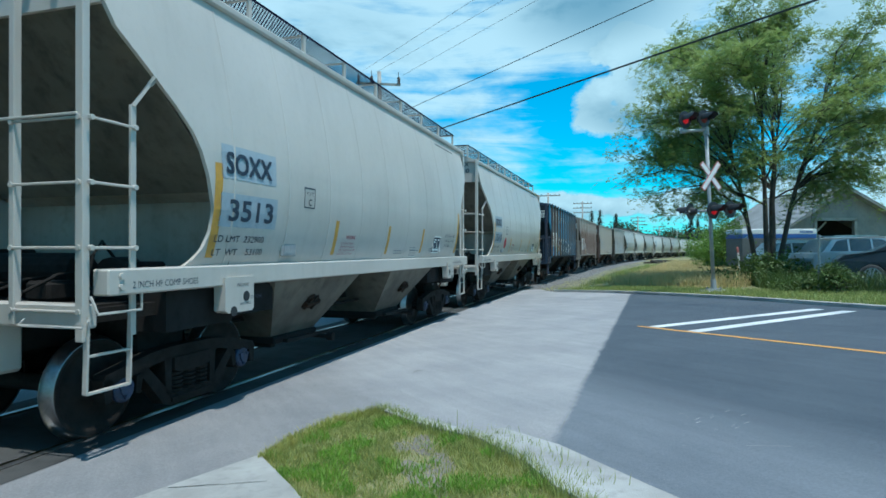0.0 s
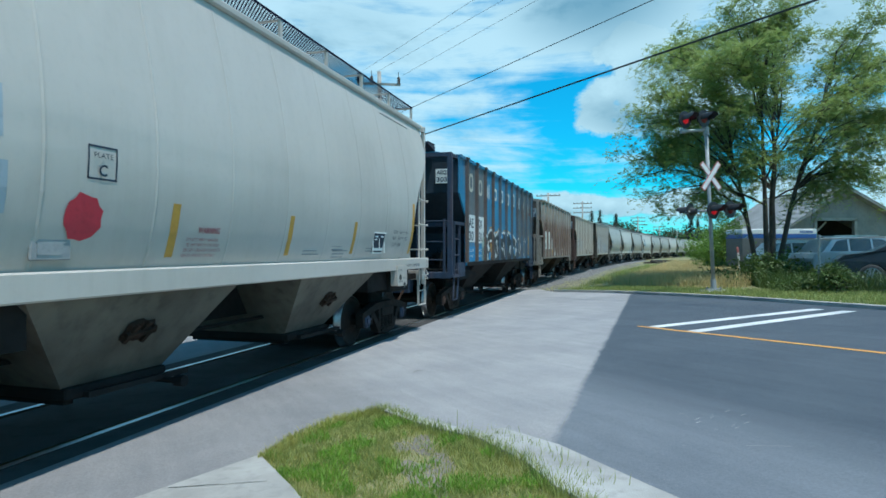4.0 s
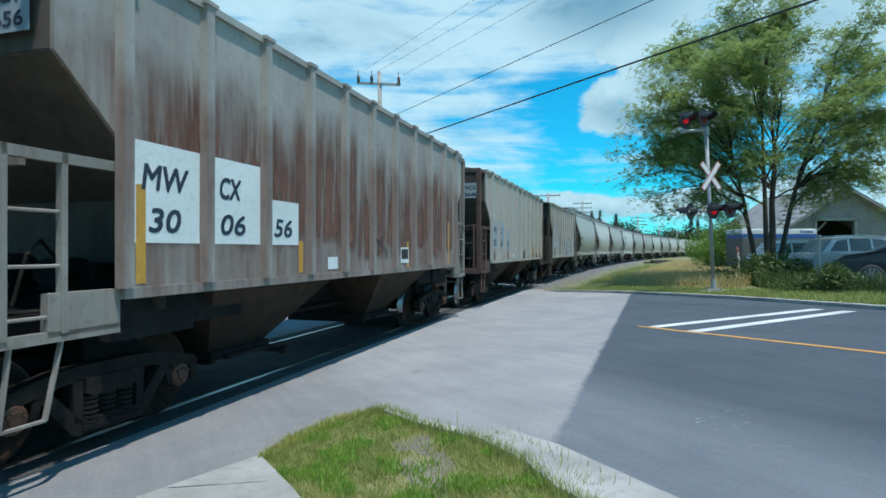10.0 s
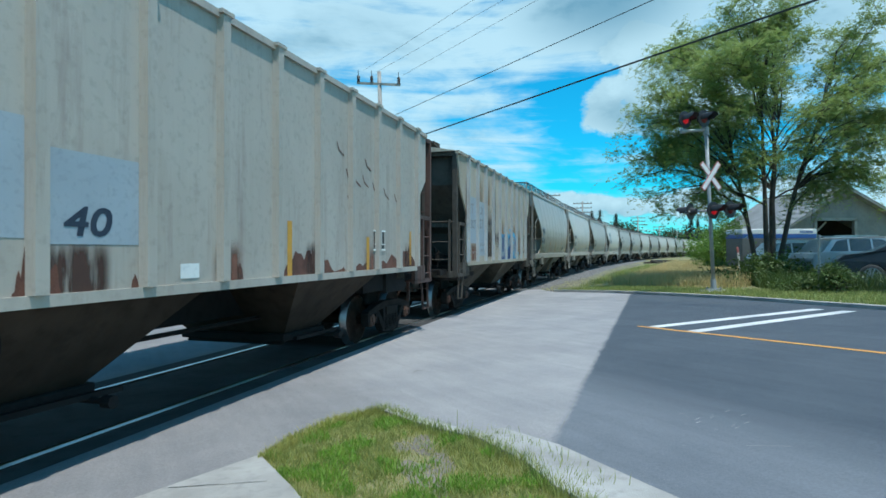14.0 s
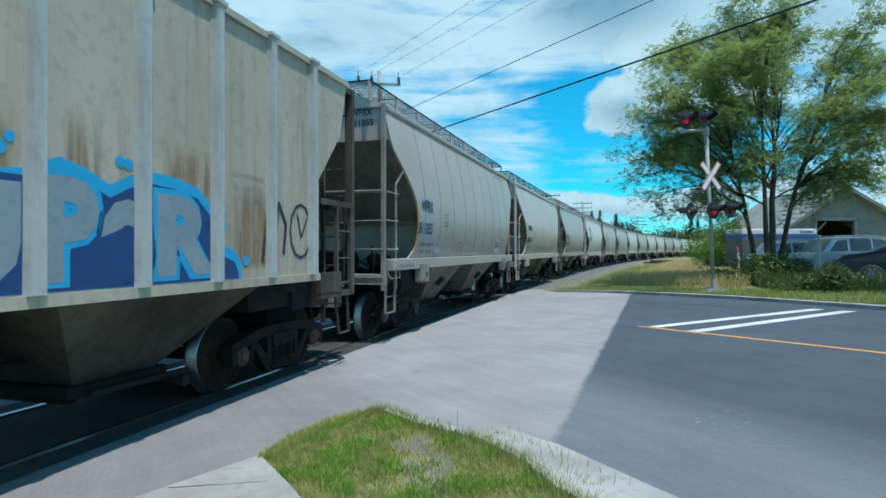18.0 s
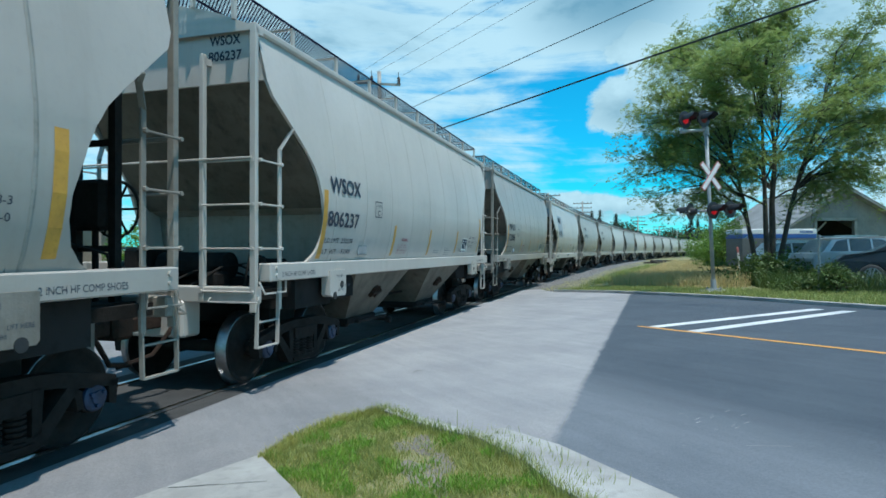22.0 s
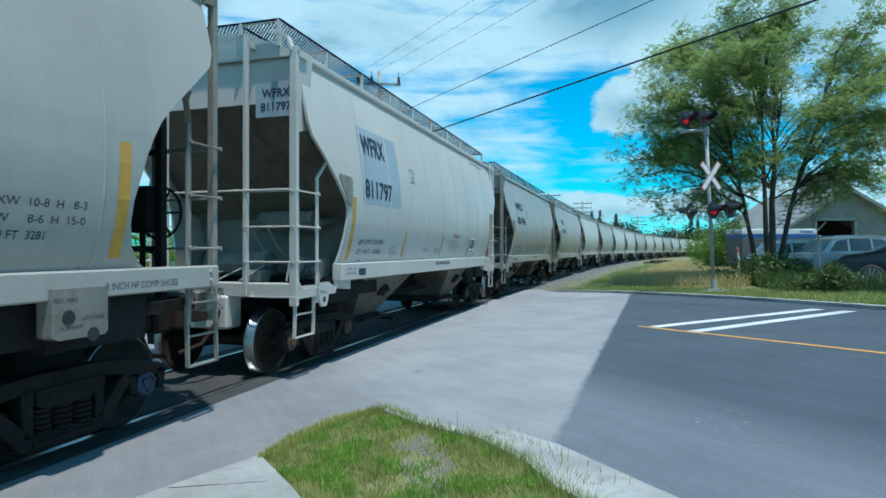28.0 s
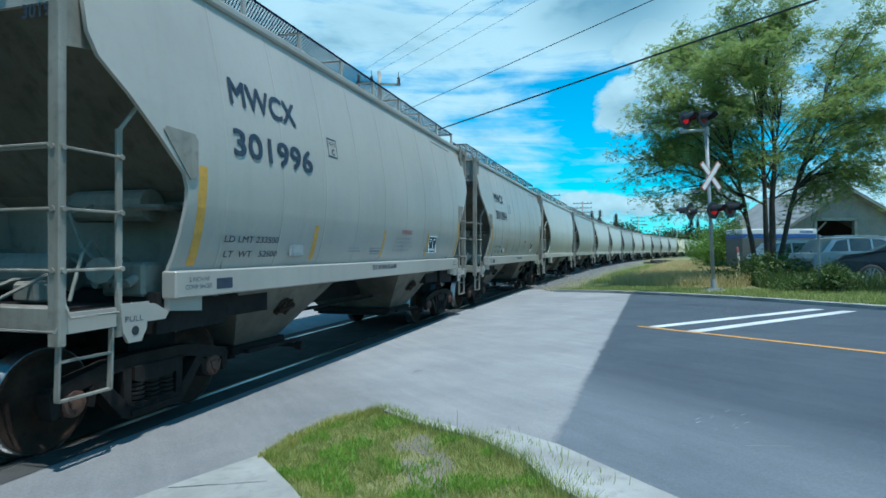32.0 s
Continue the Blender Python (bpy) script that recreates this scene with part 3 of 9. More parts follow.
HALF_A, HALF_B = 5.95, 6.25
WIDE_A = [(1.55, 1.44), (1.7, 1.50), (1.9, 1.555), (2.15, 1.60), (2.45, 1.62), (2.75, 1.615), (3.05, 1.585), (3.35, 1.54), (3.65, 1.485), (3.95, 1.42), (4.25, 1.345), (4.42, 1.30)]
CUT_CURVED = [(1.55, 4.92), (1.64, 4.78), (1.76, 4.67), (1.95, 4.61), (2.15, 4.61), (2.5, 4.72), (2.7, 4.81), (2.88, 4.93), (3.08, 5.13), (3.3, 5.38), (3.6, 5.72), (3.78, 5.80), (4.42, 5.80)]
CUT_STRAIGHT = [(1.53, 4.94), (2.2, 4.88), (2.32, 4.88), (2.45, 4.93), (3.04, 5.55), (3.28, 5.83), (3.45, 5.90), (4.42, 5.90)]


def wide_a(z):
    return interp(WIDE_A, z)


def flat_b(z):
    return 1.5605


def lettering(text, y0, y1, z0, z1, wide, mat, parent, name="lettering", label="", bold=0.006, lift=0.012, shear=0.0):
    """Stencilled characters that follow the side of the car and fill the box y0..y1, z0..z1; heavy ones are thickened by shifted copies."""
    heavy = 0.0 < bold < 0.05
    cu = bpy.data.curves.new("t", "FONT")
    cu.body, cu.offset, cu.shear, cu.resolution_u = text, (0.0 if heavy else bold), shear, 3
    ob = bpy.data.objects.new("t", cu)
    scene.collection.objects.link(ob)
    flat = bpy.data.meshes.new_from_object(ob.evaluated_get(bpy.context.evaluated_depsgraph_get()))
    bpy.data.objects.remove(ob)
    bpy.data.curves.remove(cu)
    pts = [(v.co.x, v.co.y) for v in flat.vertices]
    polys = [tuple(p.vertices) for p in flat.polygons]
    bpy.data.meshes.remove(flat)
    ax, bx, ay, by = min(p[0] for p in pts), max(p[0] for p in pts), min(p[1] for p in pts), max(p[1] for p in pts)
    w = 0.028 * (z1 - z0) if heavy else 0.0
    lift = lift * 0.5 + (0.0045 if wide is wide_a else 0.0)      # clear of the bowed side
    vs, fs = [], []
    for k, (dy, dz) in enumerate(((-w, -w), (w, -w), (w, w), (-w, w), (0, w * 0.9), (0, -w * 0.9)) if heavy else ((0, 0),)):
        n = len(vs)
        for x, y in pts:
            zz = z0 + w + (y - ay) / (by - ay) * (z1 - z0 - 2 * w) + dz
            vs.append((wide(zz) + lift + 0.0002 * k, y0 + w + (x - ax) / (bx - ax) * (y1 - y0 - 2 * w) + dy, zz))
        fs += [tuple(q + n for q in p) for p in polys]
    me = bpy.data.meshes.new(name)
    me.from_pydata(vs, [], fs)
    return part(name, me, mat, parent, label)


def end_lettering(text, x0, x1, z0, z1, y, mat, parent, name="end_lettering"):
    """Characters on the car's front end, which faces -y."""
    ob = lettering(text, x0, x1, z0, z1, lambda q: 0.0, mat, parent, name, lift=0)
    for v in ob.data.vertices:
        v.co = (v.co.y, y - v.co.x, v.co.z)
    return ob


def end_patch(name, x0, x1, z0, z1, y, mat, parent):
    bm = bmesh.new()
    bm.faces.new([bm.verts.new(p) for p in ((x0, y, z0), (x1, y, z0), (x1, y, z1), (x0, y, z1))])
    return part(name, bm, mat, parent, "repainted patch on the end sheet")


def panel(name, y0, y1, z0, z1, wide, mat, parent, label="", lift=0.006, n=8, lean=0.0):
    """A painted or taped rectangle that follows the side of the car."""
    bm = bmesh.new()
    rows = []
    for z in sorted({z0 + (z1 - z0) * k / n for k in range(n + 1)} | {q for q, _ in WIDE_A if z0 < q < z1}):
        d = lean * (z - z0)
        rows.append([bm.verts.new((wide(z) + lift * 0.5, y + d, z)) for y in (y0, y1)])
    for a, b in zip(rows, rows[1:]):
        bm.faces.new((a[0], a[1], b[1], b[0]))
    return part(name, bm, mat, parent, label)


# ---- trucks ----
def wheelset_mesh(bm):
    n = 40
    for sx in (1, -1):
        prof = [(0.085, 0.10), (0.085, 0.16), (0.03, 0.19), (0.015, 0.33), (0.05, 0.39), (0.06, 0.405), (0.06, 0.44), (0.055, 0.452),
                (-0.03, 0.462), (-0.045, 0.487), (-0.065, 0.487), (-0.072, 0.46), (-0.072, 0.405), (-0.03, 0.385), (-0.035, 0.2), (-0.08, 0.15), (-0.08, 0.10)]
        lathe_x(bm, [(sx * x, r) for x, r in prof], sx * 0.75, 0, 0, n)
    lathe_x(bm, [(-1.12, 0.001), (-1.12, 0.075), (-0.85, 0.08), (-0.8, 0.1), (-0.66, 0.1), (-0.6, 0.08), (0.6, 0.08), (0.66, 0.1), (0.8, 0.1), (0.85, 0.08), (1.12, 0.075), (1.12, 0.001)], 0, 0, 0, 16)


def wheelset(kind):
    key = "wheelset|" + kind
    if key not in MESH:
        me = shared("wheelset", wheelset_mesh, True).copy()
        me.materials.append(WHEELM if kind != "rust" else RUSTIRON)
        me.materials.append(TREAD)
        for p in me.polygons:
            c = p.center
            r = math.hypot(c.y, c.z)
            if r > 0.436:
                p.material_index = 1
        MESH[key] = me
    return MESH[key]


def side_frame(sx):
    def build(bm):
        x0, x1 = sx * 1.0, sx * 1.14
        # top member, tension member, columns and pedestals of the cast frame
        plate(bm, [(-1.12, 0.52), (-1.10, 0.62), (-0.85, 0.68), (-0.55, 0.74), (-0.3, 0.76), (0.3, 0.76), (0.55, 0.74), (0.85, 0.68), (1.10, 0.62), (1.12, 0.52),
                   (0.84, 0.55), (0.5, 0.62), (0.3, 0.645), (-0.3, 0.645), (-0.5, 0.62), (-0.84, 0.55)], x0, x1)
        plate(bm, [(-0.72, 0.58), (-0.60, 0.60), (-0.30, 0.29), (0.30, 0.29), (0.60, 0.60), (0.72, 0.58), (0.40, 0.20), (0.30, 0.17), (-0.30, 0.17), (-0.40, 0.20)], x0, x1)
        for s in (1, -1):
            plate(bm, [(s * 0.29, 0.28), (s * 0.37, 0.28), (s * 0.39, 0.66), (s * 0.29, 0.66)], x0, x1)
            plate(bm, [(s * 0.74, 0.55), (s * 0.76, 0.40), (s * 0.70, 0.38), (s * 0.66, 0.58)], x0, x1)
            plate(bm, [(s * 1.02, 0.58), (s * 1.03, 0.38), (s * 1.10, 0.36), (s * 1.13, 0.58)], x0, x1)
            rod(bm, (sx * 0.95, s * 0.889, 0.457), (sx * 1.1, s * 0.889, 0.457), 0.135, 18)
        plate(bm, [(-0.27, 0.52), (-0.27, 0.645), (0.27, 0.645), (0.27, 0.52), (0.2, 0.49), (-0.2, 0.49)], sx * 0.85, sx * 1.16)
        box(bm, min(sx * .98, sx * 1.16), max(sx * .98, sx * 1.16), -0.3, 0.3, 0.2, 0.245)
    return build


def spring(sx, y):
    def build(bm):
        prof = [(0.24, 0.05)]
        for k in range(6):
            prof += [(0.25 + 0.043 * k, 0.088), (0.272 + 0.043 * k, 0.088), (0.277 + 0.043 * k, 0.06)]
        rings = []
        for z, r in prof:
            rings.append([bm.verts.new((sx * 1.075 + r * math.cos(k * 0.6283), y + r * math.sin(k * 0.6283), z)) for k in range(10)])
        for a, b in zip(rings, rings[1:]):
            for k in range(10):
                bm.faces.new((a[k], b[k], b[(k + 1) % 10], a[(k + 1) % 10]))
    return build


def cap(sx, s):
    def build(bm):
        lathe_x(bm, [(0, 0.12), (sx * 0.03, 0.118), (sx * 0.045, 0.10), (sx * 0.045, 0.06), (sx * 0.06, 0.055), (sx * 0.065, 0.001)], sx * 1.1, s * 0.889, 0.457, 18)
        for k in range(3):
            a = k * 2.094 + 0.5
            rod(bm, (sx * 1.13, s * 0.889 + 0.07 * math.cos(a), 0.457 + 0.07 * math.sin(a)), (sx * 1.17, s * 0.889 + 0.07 * math.cos(a), 0.457 + 0.07 * math.sin(a)), 0.02, 6)
    return build


def bolster(bm):
    box(bm, -1.0, 1.0, -0.2, 0.2, 0.42, 0.66, 0.03)
    box(bm, -0.25, 0.25, -0.2, 0.2, 0.66, 0.8)
    for sx in (1, -1):      # brake levers lying fore and aft over the beams
        box(bm, sx * 0.42 - 0.04, sx * 0.42 + 0.04, -0.72, 0.72, 0.6, 0.79, 0.02)
    for s in (1, -1):
        box(bm, -0.95, 0.95, s * 0.36 - 0.04, s * 0.36 + 0.04, 0.33, 0.42)
        for sx in (1, -1):
            box(bm, sx * 0.75 - 0.06, sx * 0.75 + 0.06, s * 0.40 - 0.05, s * 0.40 + 0.05, 0.3, 0.62, 0.02)


WHEELS = []          # wheelsets that turn: object, y, first angle


def truck(car, y, iron, capmat, turning, full=True):
    tr = part("truck", painted("bolster", iron, bolster), None, car)
    tr.location = (0, y, 0)
    for sx in (1, -1):
        add("side_frame", "side_frame%d" % sx, iron, tr, side_frame(sx))
        if full or sx > 0:
            for y_ in (-0.19, 0.0, 0.19):
                add("coil_spring", "spring%d%.2f" % (sx, y_), iron, tr, spring(sx, y_))
        for s in (1, -1):
            if sx > 0 or full:
                add("bearing_cap", "cap%d%d" % (sx, s), capmat, tr, cap(sx, s), smooth=False)
    for s in (1, -1):
        w = part("wheelset", wheelset("rust" if capmat is CAPRUST else "dark"), None, tr)
        w.location = (0, s * 0.889, 0.457)
        if turning:
            WHEELS.append((w, s * 0.889))
    return tr


def coupler(s, half, reach):
    def build(bm):
        box(bm, -0.09, 0.09, min(s * half, s * reach), max(s * half, s * reach), 0.78, 0.95, 0.02)
        box(bm, -0.16, 0.16, min(s * (reach - 0.22), s * (reach + 0.06)), max(s * (reach - 0.22), s * (reach + 0.06)), 0.72, 1.0, 0.04)
        pipe(bm, [(0.28, s * half, 0.95), (0.30, s * (half + 0.15), 0.75), (0.24, s * (half + 0.35), 0.5), (0.12, s * reach, 0.42)], 0.03, 7)
    return build


# ---- covered hopper with rounded sides ----
def one_side(cut, sx):
    def build(bm):
        zs = sorted(set([r[0] for r in WIDE_A] + [r[0] for r in cut]))
        grids = []
        for inset in (0.0, 0.04):
            rows = []
            for z in zs:
                yc = interp(cut, z)
                rows.append([bm.verts.new((sx * (wide_a(z) - inset), -yc + 2 * yc * k / 12, z)) for k in range(13)])
            for a, b in zip(rows, rows[1:]):
                for k in range(12):
                    bm.faces.new((a[k], a[k + 1], b[k + 1], b[k]))
            grids.append(rows)
        o, i = grids
        # the cut edge has corners of its own, so that the sheet shades flat up to it
        for k in (0, 12):
            rim = [[bm.verts.new(v.co) for v in (o[r][k], i[r][k])] for r in range(len(zs))]
            for p, q in zip(rim, rim[1:]):
                bm.faces.new((p[0], q[0], q[1], p[1]))
    return build


def roof_a(bm):
    half = [(1.30, 4.38), (1.31, 4.43), (1.1, 4.51), (0.86, 4.61), (0.55, 4.71), (0.28, 4.77)]
    prof = half + [(0, 4.79)] + [(-x, z) for x, z in reversed(half)]
    a = [bm.verts.new((x, -5.86, z)) for x, z in prof]
    b = [bm.verts.new((x, 5.86, z)) for x, z in prof]
    for k in range(len(prof) - 1):
        bm.faces.new((a[k], a[k + 1], b[k + 1], b[k]))
    bm.faces.new(a)
    bm.faces.new(list(reversed(b)))


def chord_a(sx):
    def build(bm):
        box(bm, min(sx * 1.285, sx * 1.365), max(sx * 1.285, sx * 1.365), -5.90, 5.90, 4.345, 4.45, 0.025)
    return build


def end_panel_a(s):
    def build(bm):
        y = s * 5.80
        pr = [(1.45, 3.78), (1.40, 4.0), (1.345, 4.25), (1.29, 4.40), (0.86, 4.60), (0.55, 4.70), (0.28, 4.76), (0, 4.78)]
        out = pr + [(-x, z) for x, z in reversed(pr[:-1])]
        a = [bm.verts.new((x, y, z)) for x, z in out]
        b = [bm.verts.new((x, y - s * 0.04, z)) for x, z in out]
        bm.faces.new(a)
        bm.faces.new(list(reversed(b)))
        for k in range(len(out)):
            j = (k + 1) % len(out)
            bm.faces.new((a[k], b[k], b[j], a[j]))
    return build


def slope_rows(s, pts):
    def build(bm):
        rows = [[bm.verts.new((x, s * y, z)) for x in (-(wide_a(max(z, 1.6)) - 0.045), wide_a(max(z, 1.6)) - 0.045)] for y, z in pts]
        for a, b in zip(rows, rows[1:]):
            bm.faces.new((a[0], a[1], b[1], b[0]))
    return build


def slope_a(s):
    return slope_rows(s, [(5.78, 3.80), (5.02, 2.95), (4.42, 2.34)])


def bulkhead_a(s):
    return slope_rows(s, [(4.425, 2.36), (4.20, 2.26), (4.20, 1.25)])


def sill_a(sx):
    def build(bm):
        x0, x1 = sorted((sx * 1.36, sx * 1.53))
        box(bm, x0, x1, -5.83, 5.83, 1.36, 1.58, 0.015)
        for s in (1, -1):
            for k in range(2):
                rod(bm, (sx * 1.53, s * 5.70, 1.43 + 0.09 * k), (sx * 1.55, s * 5.70, 1.43 + 0.09 * k), 0.025, 8)
    return build


def sill_short(sx):
    def build(bm):
        x0, x1 = sorted((sx * 1.38, sx * 1.55))
        box(bm, x0, x1, -4.97, 4.97, 1.28, 1.54, 0.015)
    return build


def jack_pad(sx, s):
    def build(bm):
        x0, x1 = sorted((sx * 1.42, sx * 1.56))
        ya, yb = sorted((s * 3.88, s * 4.38))
        plate(bm, [(ya, 1.45), (yb, 1.45), (yb, 1.10), (yb - 0.03, 1.07), (ya + 0.06, 1.07), (ya, 1.10)], x0, x1)
    return build


def pad_hole(sx, s, y, z):
    def build(bm):
        rod(bm, (sx * 1.555, s * y, z), (sx * 1.566, s * y, z), 0.055, 14)
    return build


def bay(s, top=1.42, wx=1.44, hi=(3.25, 0.66), lo=(2.4, 1.22)):
    """A discharge hopper: from hi (outer, inner) at its top down to lo at the gate."""
    def build(bm):
        tv = [bm.verts.new((wx * e, s * y, top)) for y in hi for e in (1, -1)]
        bv = [bm.verts.new((0.82 * e, s * y, 0.52)) for y in lo for e in (1, -1)]
        for a, b in ((0, 1), (1, 3), (3, 2), (2, 0)):
            bm.faces.new((tv[a], tv[b], bv[b], bv[a]))
        bm.faces.new((bv[0], bv[1], bv[3], bv[2]))
    return build


def gate(s, c=1.81):
    def build(bm):
        ya, yb = sorted((s * (c - 0.6), s * (c + 0.6)))
        box(bm, -0.88, 0.88, ya, yb, 0.42, 0.53, 0.015)
        for e in (-0.5, 0.5):
            box(bm, -0.8, 0.8, s * c + e - 0.05, s * c + e + 0.05, 0.37, 0.43)
        rod(bm, (-1.25, s * c + 0.4, 0.42), (1.25, s * c + 0.4, 0.42), 0.03, 8)
        for e in (1, -1):
            rod(bm, (e * 1.18, s * c + 0.4, 0.42), (e * 1.28, s * c + 0.4, 0.42), 0.06, 8)
            bar(bm, (e * 1.0, s * c - 0.5, 0.47), (e * 1.0, s * c + 0.75, 0.45), 0.07, 0.05)
    return build


def vibrator_bracket(s, c=1.9):
    """The dark, caked casting on the bay's flank: a lumpy plate with ribs and a socket."""
    def build(bm):
        rnd = random.Random(17)
        ring = []
        for k in range(16):
            a, r = k * 0.3927, rnd.uniform(0.75, 1.2)
            ring.append(bm.verts.new((0.0, 0.20 * r * math.cos(a), 0.13 * r * math.sin(a))))
        top = [bm.verts.new((0.03, v.co.y * 0.85, v.co.z * 0.85)) for v in ring]
        bm.faces.new(top)
        for k in range(16):
            bm.faces.new((ring[k], ring[(k + 1) % 16], top[(k + 1) % 16], top[k]))
        for y, z in ((-0.1, 0.0), (0.02, 0.03), (0.12, -0.02)):
            bar(bm, (0.04, y - 0.03, z - 0.1), (0.04, y + 0.04, z + 0.09), 0.03, 0.05)
        bar(bm, (0.05, -0.16, -0.01), (0.05, 0.17, 0.03), 0.05, 0.05)
        m = Matrix.Translation((1.15, s * c, 0.99)) @ pose(0, 0, 0, 0, 36, 0)
        bmesh.ops.transform(bm, matrix=m, verts=bm.verts)
    return build


def under(half):
    def build(bm):
        box(bm, -0.32, 0.32, -half, half, 0.82, 1.22)
    return build


def body_bolster(bm):
    # bolster widened by dark boxes, added to block sunlit ground showing above the truck
    box(bm, -1.36, 1.36, -0.5, 0.5, 0.95, 1.34)
    box(bm, -1.3, 1.3, -1.4, -0.45, 1.0, 1.4)
    box(bm, -0.88, 0.88, -0.32, 0.32, 0.69, 0.97, 0.03)      # deep middle with the side bearings


def train_pipe(x, r, z):
    def build(bm):
        pipe(bm, [(x, -4.2, z + 0.04), (x, -1.0, z), (x, 1.0, z), (x, 4.2, z + 0.04)], r, 6)
    return build


def underframe(car, half):
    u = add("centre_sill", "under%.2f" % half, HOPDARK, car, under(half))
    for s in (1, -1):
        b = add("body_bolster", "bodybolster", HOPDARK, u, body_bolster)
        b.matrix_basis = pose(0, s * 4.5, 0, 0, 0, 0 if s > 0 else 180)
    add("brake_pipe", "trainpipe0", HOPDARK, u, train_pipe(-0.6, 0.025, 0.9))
    add("brake_pipe", "trainpipe1", HOPDARK, u, train_pipe(0.55, 0.03, 0.78))


def end_sill(s, half, z0=1.10, z1=1.30, wx=1.40):
    def build(bm):
        ya, yb = sorted((s * (half - 0.14), s * half))
        box(bm, -wx, wx, ya, yb, z0, z1, 0.015)
        box(bm, -0.4, 0.4, min(s * (half - 0.3), s * (half + 0.04)), max(s * (half - 0.3), s * (half + 0.04)), 0.66, 1.12, 0.03)
    return build


def platform(s, half):
    def build(bm):
        ya, yb = sorted((s * 4.25, s * (half - 0.14)))
        box(bm, -1.05, 1.05, ya, yb, 1.20, 1.25)
        for x in (1.2, -1.2):
            box(bm, x - 0.05, x + 0.05, ya, yb, 1.12, 1.24)
    return build


RUNGS_A, RUNGS_L = (1.24, 1.755, 2.28, 2.80), (1.58, 2.05, 2.52)


def end_post(x, s, half, z0, z1, w):
    """An upright on the end, braced back to the end panel at its top."""
    def build(bm):
        y = s * (half - 0.02)
        box(bm, x - w, x + w, y - 0.035, y + 0.035, z0, z1, 0.006)
        box(bm, x - w, x + w, min(y, s * 5.8), max(y, s * 5.8), z1 - 0.12, z1 - 0.04)
    return build


def post_cap(sx, s, half):
    """The curved gusset that turns the corner post in to the roof."""
    def build(bm):
        y = s * (half - 0.02)
        bar(bm, (sx * 1.385, y, 4.36), (sx * 1.31, y, 4.56), 0.11, 0.03)
        bar(bm, (sx * 1.31, y, 4.55), (sx * 1.1, y, 4.66), 0.10, 0.03)
        plate(bm, [(y, 3.3), (y, 4.42), (s * 5.6, 4.42), (s * 5.75, 3.36)], sx * 1.40, sx * 1.415)
    return build


def rung(xa, ya, xb, yb, z):
    def build(bm):
        d = (Vector((xb, yb, 0)) - Vector((xa, ya, 0))).normalized()
        n = Vector((d.y, -d.x, 0)) * 0.03
        if n.dot(Vector((xa + xb, ya + yb, 0))) < 0:
            n = -n
        rod(bm, (xa + n.x, ya + n.y, z), (xb + n.x, yb + n.y, z), 0.0125, 6)
        for x, y in ((xa, ya), (xb, yb)):
            rod(bm, (x + n.x * 0.3, y + n.y * 0.3, z), (x + n.x * 1.6, y + n.y * 1.6, z), 0.024, 6)
    return build


def side_post(sx, s, half, inset, top):
    """The slimmer upright on the side, bent in to the side sheet at its top."""
    def build(bm):
        x, y = sx * 1.43, s * (half - inset)
        box(bm, x - 0.014, x + 0.014, y - 0.03, y + 0.03, 1.0, top - 0.22, 0.004)
        bar(bm, (x, y, top - 0.23), (sx * 1.50, y - s * 0.13, top), 0.055, 0.028)
        bar(bm, (sx * 1.50, y - s * 0.12, top - 0.02), (sx * 1.55, y - s * 0.14, top + 0.05), 0.055, 0.028)
    return build


def ladders(car, sx, s, half, mat, late):
    xo, xi = (1.40, 0.66) if late else (1.37, 0.65)
    tag = "%d%d%s" % (sx, s, late)
    y, inset = s * (half - 0.02), 0.57 if late else 0.47
    op = add("end_ladder", "epo" + tag, mat, car, end_post(sx * xo, s, half, 1.0, 4.42, 0.055 if late else 0.04))
    ip = add("end_ladder", "epi" + tag, mat, car, end_post(sx * xi, s, half, 1.12, 4.62 if late else 4.12, 0.03))
    sp = add("side_ladder", "spo" + tag, mat, car, side_post(sx, s, half, inset, 2.98 if late else 3.22))
    if late:
        add("post_gusset", "cap" + tag, mat, op, post_cap(sx, s, half))
    for k, z in enumerate(RUNGS_L if late else RUNGS_A):
        add("rung", "erung%s%d" % (tag, k), mat, ip, rung(sx * xo, y, sx * xi, y, z))
        if late or k:
            add("rung", "srung%s%d" % (tag, k), mat, sp, rung(sx * 1.43, y, sx * 1.43, s * (half - inset), z))


def stirrup(sx, s, half):
    def build(bm):
        x = sx * 1.41
        ya, yb = s * (half - 0.03), s * (half - (0.47 if half < 6 else 0.52))
        pts = [(x, ya, 1.2), (x, ya + s * 0.02, 0.58), (x, yb + s * 0.02, 0.58), (x, yb, 1.2)]
        for a, b in zip(pts, pts[1:]):
            bar(bm, a, b, 0.045, 0.018)
        bar(bm, (x, ya, 0.88), (x, yb, 0.88), 0.035, 0.018)
    return build


def grab(sx, s, half):
    def build(bm):
        x, y = sx * 1.36, s * (half + 0.05)
        pipe(bm, [(x + sx * 0.08, s * (half - 0.02), 1.18), (x + sx * 0.10, y, 1.12), (sx * 0.78, y, 1.12), (sx * 0.78, s * (half - 0.02), 1.18)], 0.013, 6)
        pipe(bm, [(sx * 1.42, s * (half - 0.05), 1.36), (sx * 1.50, s * (half - 0.05), 1.22), (sx * 1.50, s * (half - 0.5), 1.22), (sx * 1.5, s * (half - 0.5), 1.42)], 0.013, 6)
    return build


def handrail(s, half):
    def build(bm):
        y = s * (half + 0.02)
        z = 2.83 if half < 6 else 2.54
        rod(bm, (-1.36, y, z), (1.36, y, z), 0.014, 6)
    return build


